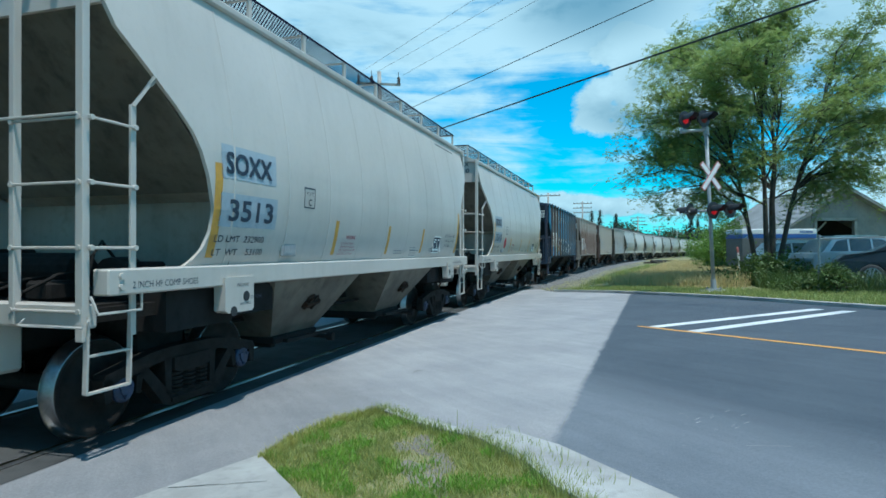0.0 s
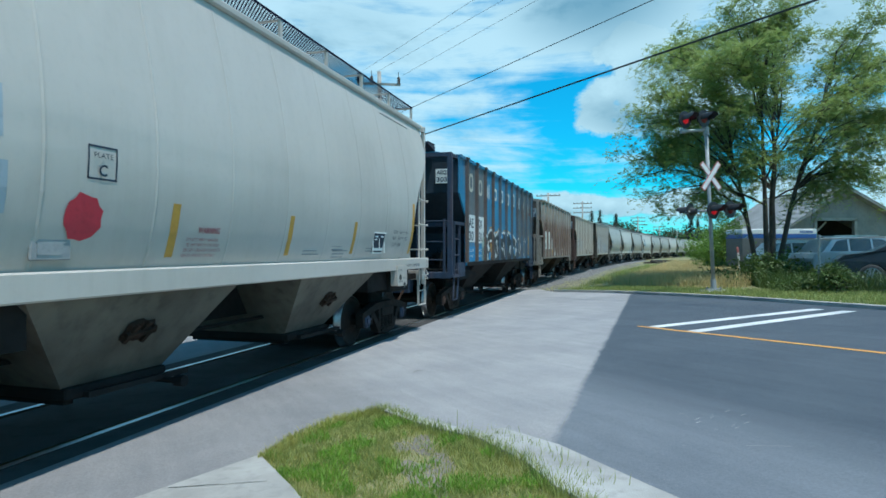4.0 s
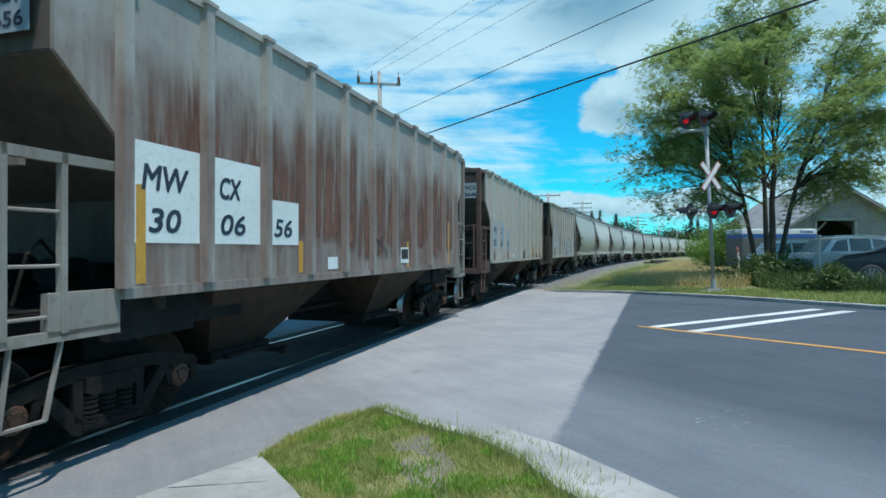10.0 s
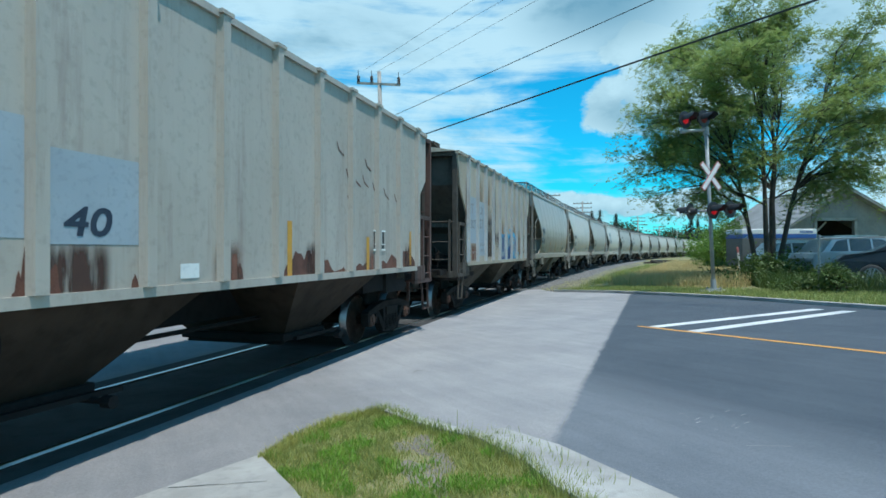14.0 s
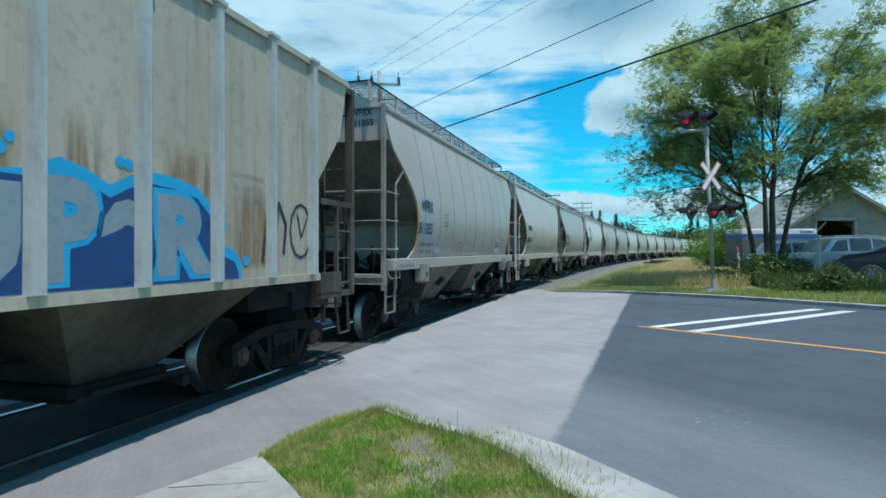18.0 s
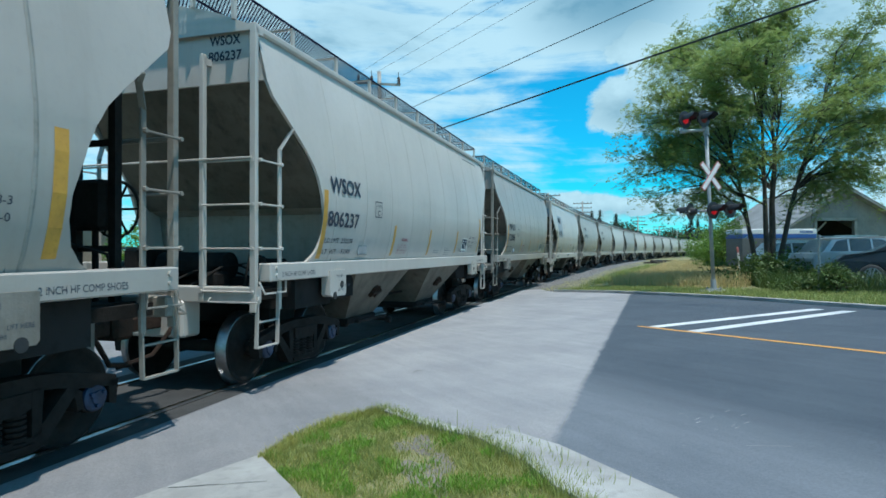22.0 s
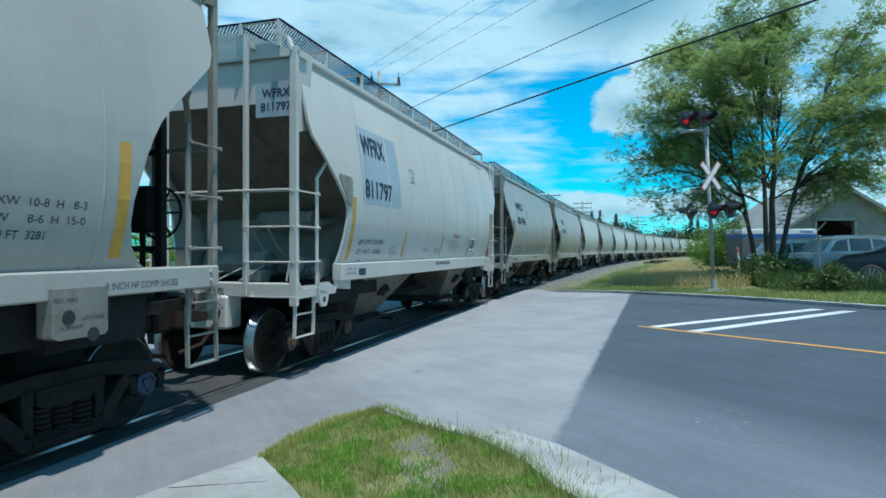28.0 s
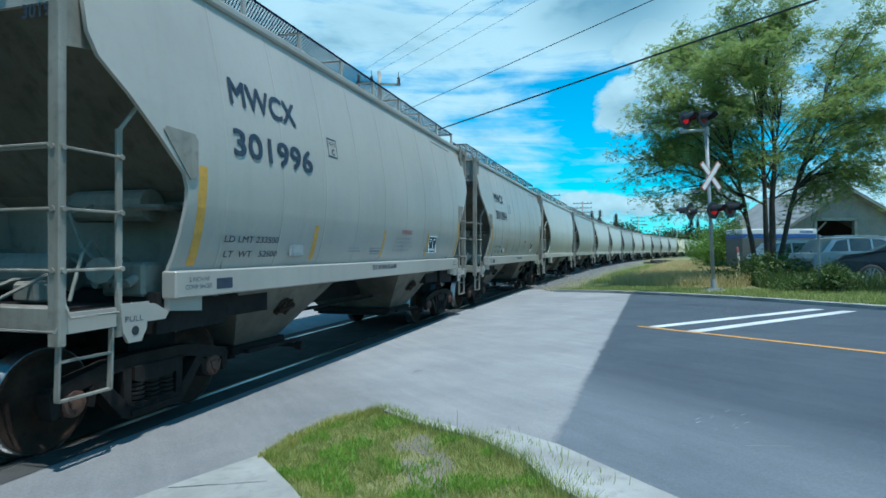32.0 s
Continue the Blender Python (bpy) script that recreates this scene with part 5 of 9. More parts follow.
def bits(car, plate_at, card, dims, rear):
    """Plate mark, card board, data plate and the unreadable small print."""
    rnd = random.Random(3)
    py, pz = plate_at
    for a, b, c, d in ((py, py + 0.28, pz, pz + 0.016), (py, py + 0.28, pz + 0.25, pz + 0.266), (py, py + 0.016, pz, pz + 0.264), (py + 0.264, py + 0.28, pz, pz + 0.264)):
        panel("plate_mark_frame", a, b, c, d, A, INK, car, n=3, lift=0.008)
    lettering("C", py + 0.10, py + 0.18, pz + 0.03, pz + 0.12, A, INK, car, "plate_mark")
    lettering("PLATE", py + 0.05, py + 0.23, pz + 0.17, pz + 0.21, A, INK, car, "plate_mark", bold=0)
    panel("data_plate", 2.58, 3.05, 1.70, 2.02, A, INK, car, "dark consolidated stencil plate", lift=0.006)
    bm = bmesh.new()
    for y0, y1, z0, z1 in ((2.60, 3.03, 1.73, 1.775), (2.62, 2.74, 1.955, 1.98), (2.62, 2.70, 1.905, 1.93), (2.81, 2.825, 1.78, 2.01), (2.86, 2.97, 1.955, 1.98), (2.56, 2.58, 1.69, 2.03), (3.05, 3.07, 1.69, 2.03), (2.56, 3.07, 2.02, 2.04), (2.56, 3.07, 1.68, 1.70)):
        x = A((z0 + z1) / 2)
        box(bm, x + 0.003, x + 0.012, y0, y1, z0, z1)
    part("stencil_lines", bm, PATCHWHITE, car)
    cy, cz = card
    bm = bmesh.new()
    box(bm, A(cz + .08) - 0.01, A(cz + .08) + 0.02, cy, cy + 0.33, cz, cz + 0.17, 0.01)
    box(bm, A(cz + .08) + 0.015, A(cz + .08) + 0.025, cy + 0.05, cy + 0.25, cz + 0.04, cz + 0.13)
    part("card_board", bm, GALV, car, "small grey metal card board")
    late = pz > 2.9
    wy, wk, wz = (0.55, 1.0, 2.03) if late else (-1.92, 0.58, 1.90)
    lettering("WARNING", wy + 0.30 * wk, wy + 0.86 * wk, wz, wz + 0.09 - 0.03 * (wk < 1), A, REDPRINT, car, "warning_lettering", "faded red warning lettering")
    for k, (t, u, w) in enumerate((("DO NOT APPLY VIBRATOR", 0.06, 0.86), ("TO ANY PART OF CAR BODY", 0.06, 0.92), ("EXCEPT VIBRATOR BRACKETS", 0.04, 0.97), ("USE ON LOADED CAR ONLY", 0.0, 0.86))):
        z = wz - (0.08 + 0.07 * k) * (1 if late else 0.72) - 0.02
        lettering(t, wy + u * wk, wy + w * wk, z, z + 0.04 * (1 if late else 0.75), A, REDPRINT if not late else INKSOFT, car, "warning_lettering", bold=0)
    for yb, zb, n, w in ((0.35, 1.72, 2, 0.5), (1.15, 1.78, 2, 0.4), (1.2, 1.72, 3, 0.55), (2.35, 1.76, 2, 0.45)):
        if late and yb < 2:
            yb, zb = yb - 1.6, 1.76
        bm = bmesh.new()
        for k in range(n):
            z = zb - 0.045 * k
            box(bm, A(z) + 0.002, A(z) + 0.008, yb, yb + w * rnd.uniform(0.65, 1), z, z + 0.016)
        part("small_print", bm, INKSOFT, car)
    if late:
        for e in (-1, 1):
            bm = bmesh.new()
            pts = [(5.20, 2.81), (5.17, 2.85), (4.80, 2.84), (4.76, 2.78), (4.77, 2.46), (4.80, 2.41), (4.87, 2.40)]
            for lift in (0.006, 0.016):
                bm.faces.new([bm.verts.new((A(z) + lift, e * y, z)) for y, z in pts])
            vs = list(bm.verts)
            for k in range(7):
                bm.faces.new((vs[k], vs[(k + 1) % 7], vs[7 + (k + 1) % 7], vs[7 + k]))
            part("gusset_plate", bm, car.children[0].data.materials[0], car, "flat steel gusset plate at the side's cut")
        for y in (-4.84, 4.40):
            lettering("2 INCH HF", y + 0.05, y + 0.34, 1.43, 1.475, lambda q: 1.55, INK, car, "shoe_lettering", bold=0, lift=0.004)
            lettering("COMP SHOES", y, y + 0.38, 1.36, 1.405, lambda q: 1.55, INK, car, "shoe_lettering", bold=0, lift=0.004)
        panel("data_plate", -4.39, -4.13, 1.34, 1.45, lambda q: 1.55, INK, car, "small dark stencil plate on the sill", lift=0.004)
        for y in (-5.48, 5.26):
            lettering("PULL", y, y + 0.2, 1.12, 1.17, lambda q: 1.47, INK, car, "pull_lettering", bold=0, lift=0.004)
        lettering("VENT CAR WHEN UNLOADING", -0.42, 0.68, 1.41, 1.49, lambda q: 1.55, INK, car, "sill_lettering", "dark navy lettering on the sill", lift=0.004)
    if dims:
        for k, t in enumerate(("EXW  10-8  H   8-3", "EW     8-6  H  15-0", "CU FT  3281")):
            lettering(t, 3.38 + rear, 4.12 + rear - 0.32 * (k == 2), 2.04 - 0.115 * k, 2.10 - 0.115 * k, A, INK, car, "dimension_lettering", bold=0)
    bm = bmesh.new()
    for k in range(40):
        yy = 3.3 + 0.036 * k
        box(bm, A(4.2) + 0.002, A(4.2) + 0.01, yy, yy + rnd.uniform(0.012, 0.028), 4.18, 4.205)
    part("eave_print", bm, INKSOFT, car)
    if not late:
        for y in (-5.35, 4.62):
            lettering("2 INCH HF COMP SHOES", y - 0.41, y + 0.41, 1.41, 1.47, lambda q: 1.53, INK, car, "shoe_lettering", bold=0, lift=0.004)
        for y in (-4.36, 3.72):
            for t, dy, w, z in (("PULL HERE", 0.0, 0.20, 1.345), ("LIFT HERE", 0.24, 0.20, 1.20), ("JACK HERE", 0.04, 0.20, 1.135)):
                lettering(t, y + dy, y + dy + w, z, z + 0.035, lambda q: 1.56, INK, car, "pad_lettering", bold=0, lift=0.004)


def end_marks(car, top, low, x=0.63, z=4.06, y=-5.985, patch=None):
    if patch:
        end_patch("end_patch", x - 0.08, x + 0.58, z - 0.08, z + 0.40, y + 0.003, patch, car)
    end_lettering(top, x + 0.02, x + 0.46, z + 0.19, z + 0.31, y, INK, car)
    end_lettering(low, x, x + 0.48, z, z + 0.12, y, INK, car)


def place(car, s0):
    TRAIN.append((car, s0))


REDPRINT = surf("faded_red_print", (0.30, 0.06, 0.08), (0.38, 0.14, 0.15), 3, 20, 0.6, bump=0.0)
# rounded cars at the head of the clip
car = rounded_car("pale grey rounded covered hopper car with grimy end sheets", "cream")
place(car, -69.85)
for low, ink, s0, lines in (("3513", 0, -56.42, ("LD LMT  232900", "LT  WT    53100")), ("3510", 1, -42.94, ("LD LMT  232900", "LT  WT    53100"))):
    car = rounded_car("pale grey rounded covered hopper car with blue-grey repaint patches" if not ink else "pale grey rounded covered hopper car with a red spray dot", "cream")
    marks_a(car, "SOXX", low, (-4.63, -3.80, 2.53, 2.76), (-4.56, -3.75, 2.04, 2.27), ((-4.7, -3.70, 2.48, 2.83), (-4.7, -3.66, 1.98, 2.33)),
            ((lines[0], (-4.73, -3.86, 1.82, 1.89)), (lines[1], (-4.72, -3.84, 1.68, 1.75))), plate_at=(-3.05, 2.28), card=(-3.44, 1.66), rear=0.04,
            tape=((-4.80, 1.66, 2.62), (-2.12, 1.67, 2.16), (-0.1, 1.67, 2.16), (1.76, 1.68, 2.17), (4.36, 1.67, 2.64)))
    end_marks(car, "SOXX", low)
    place(car, s0)
bm = bmesh.new()
rnd = random.Random(8)
c0 = bm.verts.new((A(1.98) + 0.008, -3.05, 1.98))
ring = []
for k in range(20):
    a, r = k * math.pi / 10, 0.17 * rnd.uniform(0.9, 1.08)
    z = 1.98 + r * 1.1 * math.sin(a)
    ring.append(bm.verts.new((A(z) + 0.008, -3.05 + r * math.cos(a), z)))
for k in range(20):
    bm.faces.new((c0, ring[k], ring[(k + 1) % 20]))
part("spray_dot", bm, SPRAYRED, car, "round blob of red spray paint")

# the ribbed cars
RIBBROWN = surf("rib_brown_rust", (0.12, 0.085, 0.065), (0.075, 0.055, 0.045), 0.8, 10, 0.75, streak=0.5, grime=(0.05, 0.08, 0.12), rust=0.3, bump=0.15)
RIBBLUE = surf("rib_faded_blue", (0.035, 0.13, 0.21), (0.05, 0.07, 0.08), 0.8, 10, 0.7, streak=0.8, grime=(0.12, 0.09, 0.07), rust=0.6, bump=0.15)
POSTBLUE = surf("post_dark_blue", (0.022, 0.045, 0.085), (0.014, 0.026, 0.05), 0.8, 10, 0.7, streak=0.5, grime=(0.05, 0.04, 0.035), rust=0.35, bump=0.15)
POSTGREY = surf("post_grimy_grey", (0.30, 0.27, 0.235), (0.19, 0.165, 0.14), 0.8, 10, 0.75, streak=0.6, grime=(0.09, 0.05, 0.035), rust=0.3, bump=0.15)
POSTRUST = surf("post_rusty_maroon", (0.10, 0.052, 0.042), (0.05, 0.03, 0.024), 0.8, 10, 0.75, streak=0.4, grime=(0.2, 0.18, 0.16), rust=0.4, bump=0.15)
ENDBROWN = surf("end_sheet_brown_grime", (0.13, 0.105, 0.085), (0.06, 0.048, 0.038), 0.6, 8, 0.8, streak=0.7, grime=(0.05, 0.035, 0.03), rust=0.3, bump=0.1)
POSTSOOT = surf("post_sooty_brown", (0.085, 0.07, 0.055), (0.03, 0.025, 0.02), 0.8, 10, 0.85, streak=0.7, grime=(0.2, 0.17, 0.13), bump=0.15)
RUSTPATCH = surf("rust_scab", (0.16, 0.062, 0.038), (0.08, 0.035, 0.026), 3, 14, 0.85, rust=0.3, bump=0.3)
RIBPALE = surf("rib_pale_bluegrey", (0.46, 0.475, 0.465), (0.39, 0.40, 0.385), 0.8, 10, 0.6, streak=0.6, grime=(0.2, 0.13, 0.09), rust=0.15, bump=0.1)
PRIMER = surf("grey_primer", (0.15, 0.165, 0.165), (0.085, 0.10, 0.105), 0.8, 10, 0.7, streak=1.0, grime=(0.03, 0.17, 0.30), rust=0.4, bump=0.08)


def ragged(name, y0, y1, z0, z1, wide, mat, parent, label, seed, lift=0.004, ragtop=True, n=26, drips=0.5):
    """A stain with a torn edge: a strip whose top (or bottom) edge wanders."""
    rnd = random.Random(seed)
    bm = bmesh.new()
    lo, hi = [], []
    q = 0.5
    for k in range(n + 1):
        y = y0 + (y1 - y0) * k / n
        q = min(1, max(0.12, q + rnd.uniform(-0.35, 0.35)))
        e = min(1.0, 6 * min(k, n - k) / n + 0.05)
        h = (z1 - z0) * q * e
        a, b = (z0, z0 + h) if ragtop else (z1 - h, z1)
        lo.append(bm.verts.new((wide(a) + lift, y, a)))
        hi.append(bm.verts.new((wide(b) + lift, y, b)))
    for k in range(n):
        bm.faces.new((lo[k], lo[k + 1], hi[k + 1], hi[k]))
    return part(name, bm, mat, parent, label)


def fading(name, tone, dark, power=1.0):
    """Rust that fades out towards the edges of its stain, in vertical runs."""
    m = bpy.data.materials.new(name)
    m.use_nodes = True
    N, L = m.node_tree.nodes, m.node_tree.links.new
    b, out = N["Principled BSDF"], N["Material Output"]
    tc, sp = N.new("ShaderNodeTexCoord"), N.new("ShaderNodeSeparateXYZ")
    L(tc.outputs["Generated"], sp.inputs[0])
    mp = N.new("ShaderNodeMapping")
    mp.inputs["Scale"].default_value = (7, 7, 0.8)
    L(tc.outputs["Object"], mp.inputs["Vector"])

    def noi(scale, vec):
        n = N.new("ShaderNodeTexNoise")
        n.inputs["Scale"].default_value, n.inputs["Detail"].default_value, n.inputs["Roughness"].default_value = scale, 7, 0.65
        L(vec, n.inputs["Vector"])
        return n.outputs[0]

    def mrange(v, lo, hi):
        r = N.new("ShaderNodeMapRange")
        r.interpolation_type = "SMOOTHSTEP"
        r.inputs["From Min"].default_value, r.inputs["From Max"].default_value = lo, hi
        L(v, r.inputs["Value"])
        return r.outputs[0]

    def mul(p, q):
        x = N.new("ShaderNodeMath")
        x.operation, x.use_clamp = "MULTIPLY", True
        L(p, x.inputs[0])
        if isinstance(q, (int, float)):
            x.inputs[1].default_value = q
        else:
            L(q, x.inputs[1])
        return x.outputs[0]

    k = mul(mul(mrange(sp.outputs["Y"], 0.0, 0.3), mrange(sp.outputs["Y"], 1.0, 0.7)), mul(mrange(sp.outputs["Z"], 1.0, 0.45), mrange(sp.outputs["Z"], 0.0, 0.12)))
    k = mul(mul(k, mrange(noi(1.0, mp.outputs[0]), 0.32, 0.62)), power)
    c = N.new("ShaderNodeMix")
    c.data_type = "RGBA"
    c.inputs[6].default_value, c.inputs[7].default_value = (*tone, 1), (*dark, 1)
    L(noi(3.0, tc.outputs["Object"]), c.inputs[0])
    L(c.outputs[2], b.inputs["Base Color"])
    b.inputs["Roughness"].default_value = 0.85
    tr, mx = N.new("ShaderNodeBsdfTransparent"), N.new("ShaderNodeMixShader")
    L(k, mx.inputs[0])
    L(tr.outputs[0], mx.inputs[1])
    L(b.outputs[0], mx.inputs[2])
    L(mx.outputs[0], out.inputs[0])
    return m


RUSTRUN = fading("rust_run", (0.25, 0.11, 0.07), (0.12, 0.055, 0.04), 1.0)
BURN = fading("rust_burn", (0.10, 0.045, 0.03), (0.03, 0.018, 0.015), 1.6)
OCHRE = fading("ochre_stain", (0.36, 0.22, 0.11), (0.26, 0.15, 0.08), 0.8)


def stroke(bm, pts, w, wide, lift):
    """A painted stroke along points of the side."""
    for (y0, z0), (y1, z1) in zip(pts, pts[1:]):
        d = Vector((y1 - y0, z1 - z0))
        if d.length < 1e-4:
            continue
        d.normalize()
        n, e = Vector((-d.y, d.x)) * w / 2, d * w * 0.3
        v = [(y0 - e.x + n.x, z0 - e.y + n.y), (y0 - e.x - n.x, z0 - e.y - n.y), (y1 + e.x - n.x, z1 + e.y - n.y), (y1 + e.x + n.x, z1 + e.y + n.y)]
        lift += 0.0002
        bm.faces.new([bm.verts.new((wide(z) + lift * 0.5, y, z)) for y, z in v])


def band(name, top, z0, grow, mat, parent, wide, label, lift):
    """A painted mass from z0 up to a jagged top line; grow widens it all round."""
    bm = bmesh.new()
    lo, hi = [], []
    n = len(top)
    for k, (y, z) in enumerate(top):
        e = -grow if k == 0 else grow if k == n - 1 else 0.0
        lo.append(bm.verts.new((wide(z0) + lift * 0.5, y + e, z0)))
        hi.append(bm.verts.new((wide(z) + lift * 0.5, y + e, z + grow)))
    for k in range(n - 1):
        bm.faces.new((lo[k], lo[k + 1], hi[k + 1], hi[k]))
    return part(name, bm, mat, parent, label)


def frame_shape(name, y0, y1, z0, z1, w, mat, parent, wide):
    """A rounded ring, the plain shape of a painted character."""
    bm = bmesh.new()
    cy, cz, ry, rz = (y0 + y1) / 2, (z0 + z1) / 2, (y1 - y0) / 2, (z1 - z0) / 2
    o, i = [], []
    for k in range(20):
        a = k * math.pi / 10
        c, s = math.cos(a), math.sin(a)
        c, s = math.copysign(abs(c) ** 0.6, c), math.copysign(abs(s) ** 0.6, s)
        o.append(bm.verts.new((wide(cz) + 0.008, cy + ry * c, cz + rz * s)))
        i.append(bm.verts.new((wide(cz) + 0.008, cy + (ry - w) * c, cz + (rz - w) * s)))
    for k in range(20):
        j = (k + 1) % 20
        bm.faces.new((o[k], o[j], i[j], i[k]))
    return part(name, bm, mat, parent)


# faded blue car
car = ribbed_car("faded blue ribbed covered hopper car with graffiti", "blue", RIBBROWN, POSTBLUE, DARKBLUE, ribs2=RIBBLUE)
place(car, -29.15)
for y0, z0 in ((-5.0, 1.45), (-3.98, 1.45)):
    panel("primer_panel", y0, y0 + 0.86, 1.95, 4.08, B, PRIMER, car, "grey primer over old blue paint", lift=0.004)
for y0 in (2.1, 3.12, 4.14):
    panel("primer_panel", y0, y0 + 0.86, 1.5, 4.08, B, PRIMER, car, "grey primer over old blue paint", lift=0.004)
for y0, y1, z0, z1, m in ((-4.98, -4.16, 1.96, 2.70, PATCHWHITE), (-3.95, -3.14, 2.26, 2.70, PATCHWHITE), (-3.86, -3.2, 1.94, 2.28, PATCHWHITE),
                          (-4.98, -4.14, 1.46, 1.84, PATCHCYAN), (-3.98, -3.12, 1.44, 1.84, PATCHCYAN)):
    panel("paint_patch", y0, y1, z0, z1, B, m, car, "clean painted patch behind the numbers", lift=0.006)
for t, b in (("AE", (-4.82, -4.34, 2.35, 2.61)), ("30", (-4.80, -4.34, 2.00, 2.26)), ("QX", (-3.76, -3.36, 2.34, 2.61)), ("31", (-3.72, -3.38, 1.99, 2.25))):
    lettering(t, *b, B, INK, car, "reporting_mark", "black stencilled characters")
for t, b in (("LD LMT", (-4.92, -4.3, 1.70, 1.77)), ("LT  WT", (-4.92, -4.36, 1.54, 1.61)), ("207700", (-3.86, -3.4, 1.70, 1.77)), ("55300", (-3.76, -3.4, 1.54, 1.61))):
    lettering(t, *b, B, PATCHWHITE, car, "weight_lettering", bold=0)
for k, (y0, y1, z0, z1) in enumerate(((-4.80, -4.40, 3.32, 3.82), (-3.77, -3.36, 3.30, 3.76), (-2.90, -2.62, 3.31, 3.69), (-2.52, -2.30, 3.28, 3.74), (-1.80, -1.40, 3.31, 3.70), (-0.80, -0.42, 3.31, 3.74),
                                        (0.15, 0.60, 3.30, 3.72), (1.14, 1.60, 3.31, 3.80), (2.2, 2.5, 3.31, 3.70), (2.56, 2.64, 3.31, 3.75), (3.15, 3.55, 3.31, 3.68), (4.2, 4.6, 3.29, 3.66))):
    m = LETTERCREAM if k in (0, 1, 10, 11) else PATCHWHITE
    if y1 - y0 < 0.25:
        panel("faded_brand_shape", y0, y0 + 0.09, z0, z1, B, m, car, lift=0.008)
    else:
        frame_shape("faded_brand_shape", y0, y1, z0, z1, 0.085, m, car, B)
rnd = random.Random(21)
MINT = surf("spray_paint_mint", (0.52, 0.62, 0.50), (0.42, 0.50, 0.42), 3, 14, 0.6, bump=0.0)
panel("graffiti_ground", -3.38, -3.0, 1.44, 2.10, B, MINT, car, "pale mint spray-painted ground", lift=0.006)
SKYLINE = [(-3.06, 1.85), (-2.98, 2.12), (-2.86, 2.18), (-2.76, 1.98), (-2.6, 2.2), (-2.28, 2.33), (-2.02, 2.32), (-1.72, 2.13), (-1.45, 2.2), (-1.1, 2.34), (-0.85, 2.14), (-0.45, 2.3), (0.0, 2.28),
           (0.5, 2.33), (0.85, 2.26), (1.08, 2.14), (1.3, 2.22), (1.7, 2.13), (2.0, 2.04), (2.1, 1.75)]
band("graffiti_outline", SKYLINE, 1.425, 0.075, GRAFFWHITE, car, B, "white outline of the graffiti", 0.008)
band("graffiti_letter", SKYLINE, 1.425, 0.0, GRAFFBLACK, car, B, "bold black spray-painted graffiti", 0.012)
for k in range(2, 8):
    y = -5.10 + 1.02 * k
    tp = 2.22 if k in (3, 5, 6) else 2.12
    panel("graffiti_letter", y - 0.052, y + 0.052, 1.43, tp, lambda q: 1.635, GRAFFBLACK, car, lift=0.004)
    panel("graffiti_outline", y - 0.052, y + 0.052, tp, tp + 0.09, lambda q: 1.635, GRAFFWHITE, car, lift=0.004)
bm = bmesh.new()
stroke(bm, [(-2.4, 2.42), (-2.1, 2.46), (-1.72, 2.27), (-1.42, 2.32), (-1.12, 2.44), (-0.9, 2.3)], 0.03, B, 0.010)
stroke(bm, [(-0.4, 2.42), (0.1, 2.38), (0.5, 2.42), (0.9, 2.34)], 0.03, B, 0.010)
part("graffiti_line", bm, YELLOW, car, "thin yellow line over the graffiti")
for k, (y, z, sh) in enumerate(((-2.82, 1.44, ((0, 0), (0.14, 0.24), (0.3, 0))), (-2.72, 1.75, ((0, 0.12), (0.16, 0.3), (0.2, 0.12), (0.34, 0.05), (0.16, -0.06))), (-2.42, 1.98, ((0, 0), (0.28, 0.02), (0.3, 0.08), (0.04, 0.09))),
                                (-1.92, 1.44, ((0, 0), (0.12, 0.13), (0.24, 0))), (-1.92, 1.72, ((0, 0.3), (0.1, 0.34), (0.16, 0.12), (0.34, -0.1), (0.1, 0.06))), (-1.5, 1.7, ((0, 0.35), (0.14, 0.38), (0.16, 0.2), (0.3, -0.2), (0.12, 0.1))),
                                (-0.92, 1.44, ((0, 0), (0.16, 0.16), (0.3, 0))), (-0.9, 1.78, ((0, 0.1), (0.1, 0.2), (0.14, 0.08), (0.5, 0.02), (0.5, -0.08))), (-0.42, 1.5, ((0, 0.5), (0.07, 0.52), (0.24, 0.1), (0.3, 0.0), (0.16, 0.12))),
                                (0.1, 1.62, ((0, 0.5), (0.3, 0.5), (0.3, 0.42), (0.1, 0.4), (0.12, 0.0), (0.02, 0.0))), (0.55, 1.52, ((0, 0.0), (0.12, 0.35), (0.42, 0.42), (0.2, 0.28), (0.3, 0.02), (0.14, 0.2))),
                                (1.16, 1.7, ((0, 0.12), (0.2, 0.4), (0.26, 0.36), (0.16, 0.12), (0.4, 0.2), (0.36, 0.06))), (1.66, 1.5, ((0, 0.0), (0.12, 0.3), (0.22, 0.34), (0.2, 0.05))))):
    bm = bmesh.new()
    bm.faces.new([bm.verts.new((B(0) + 0.008 + 0.0001 * k, y + a, z + b)) for a, b in sh])
    bmesh.ops.triangulate(bm, faces=bm.faces)
    part("graffiti_highlight", bm, GRAFFWHITE, car)
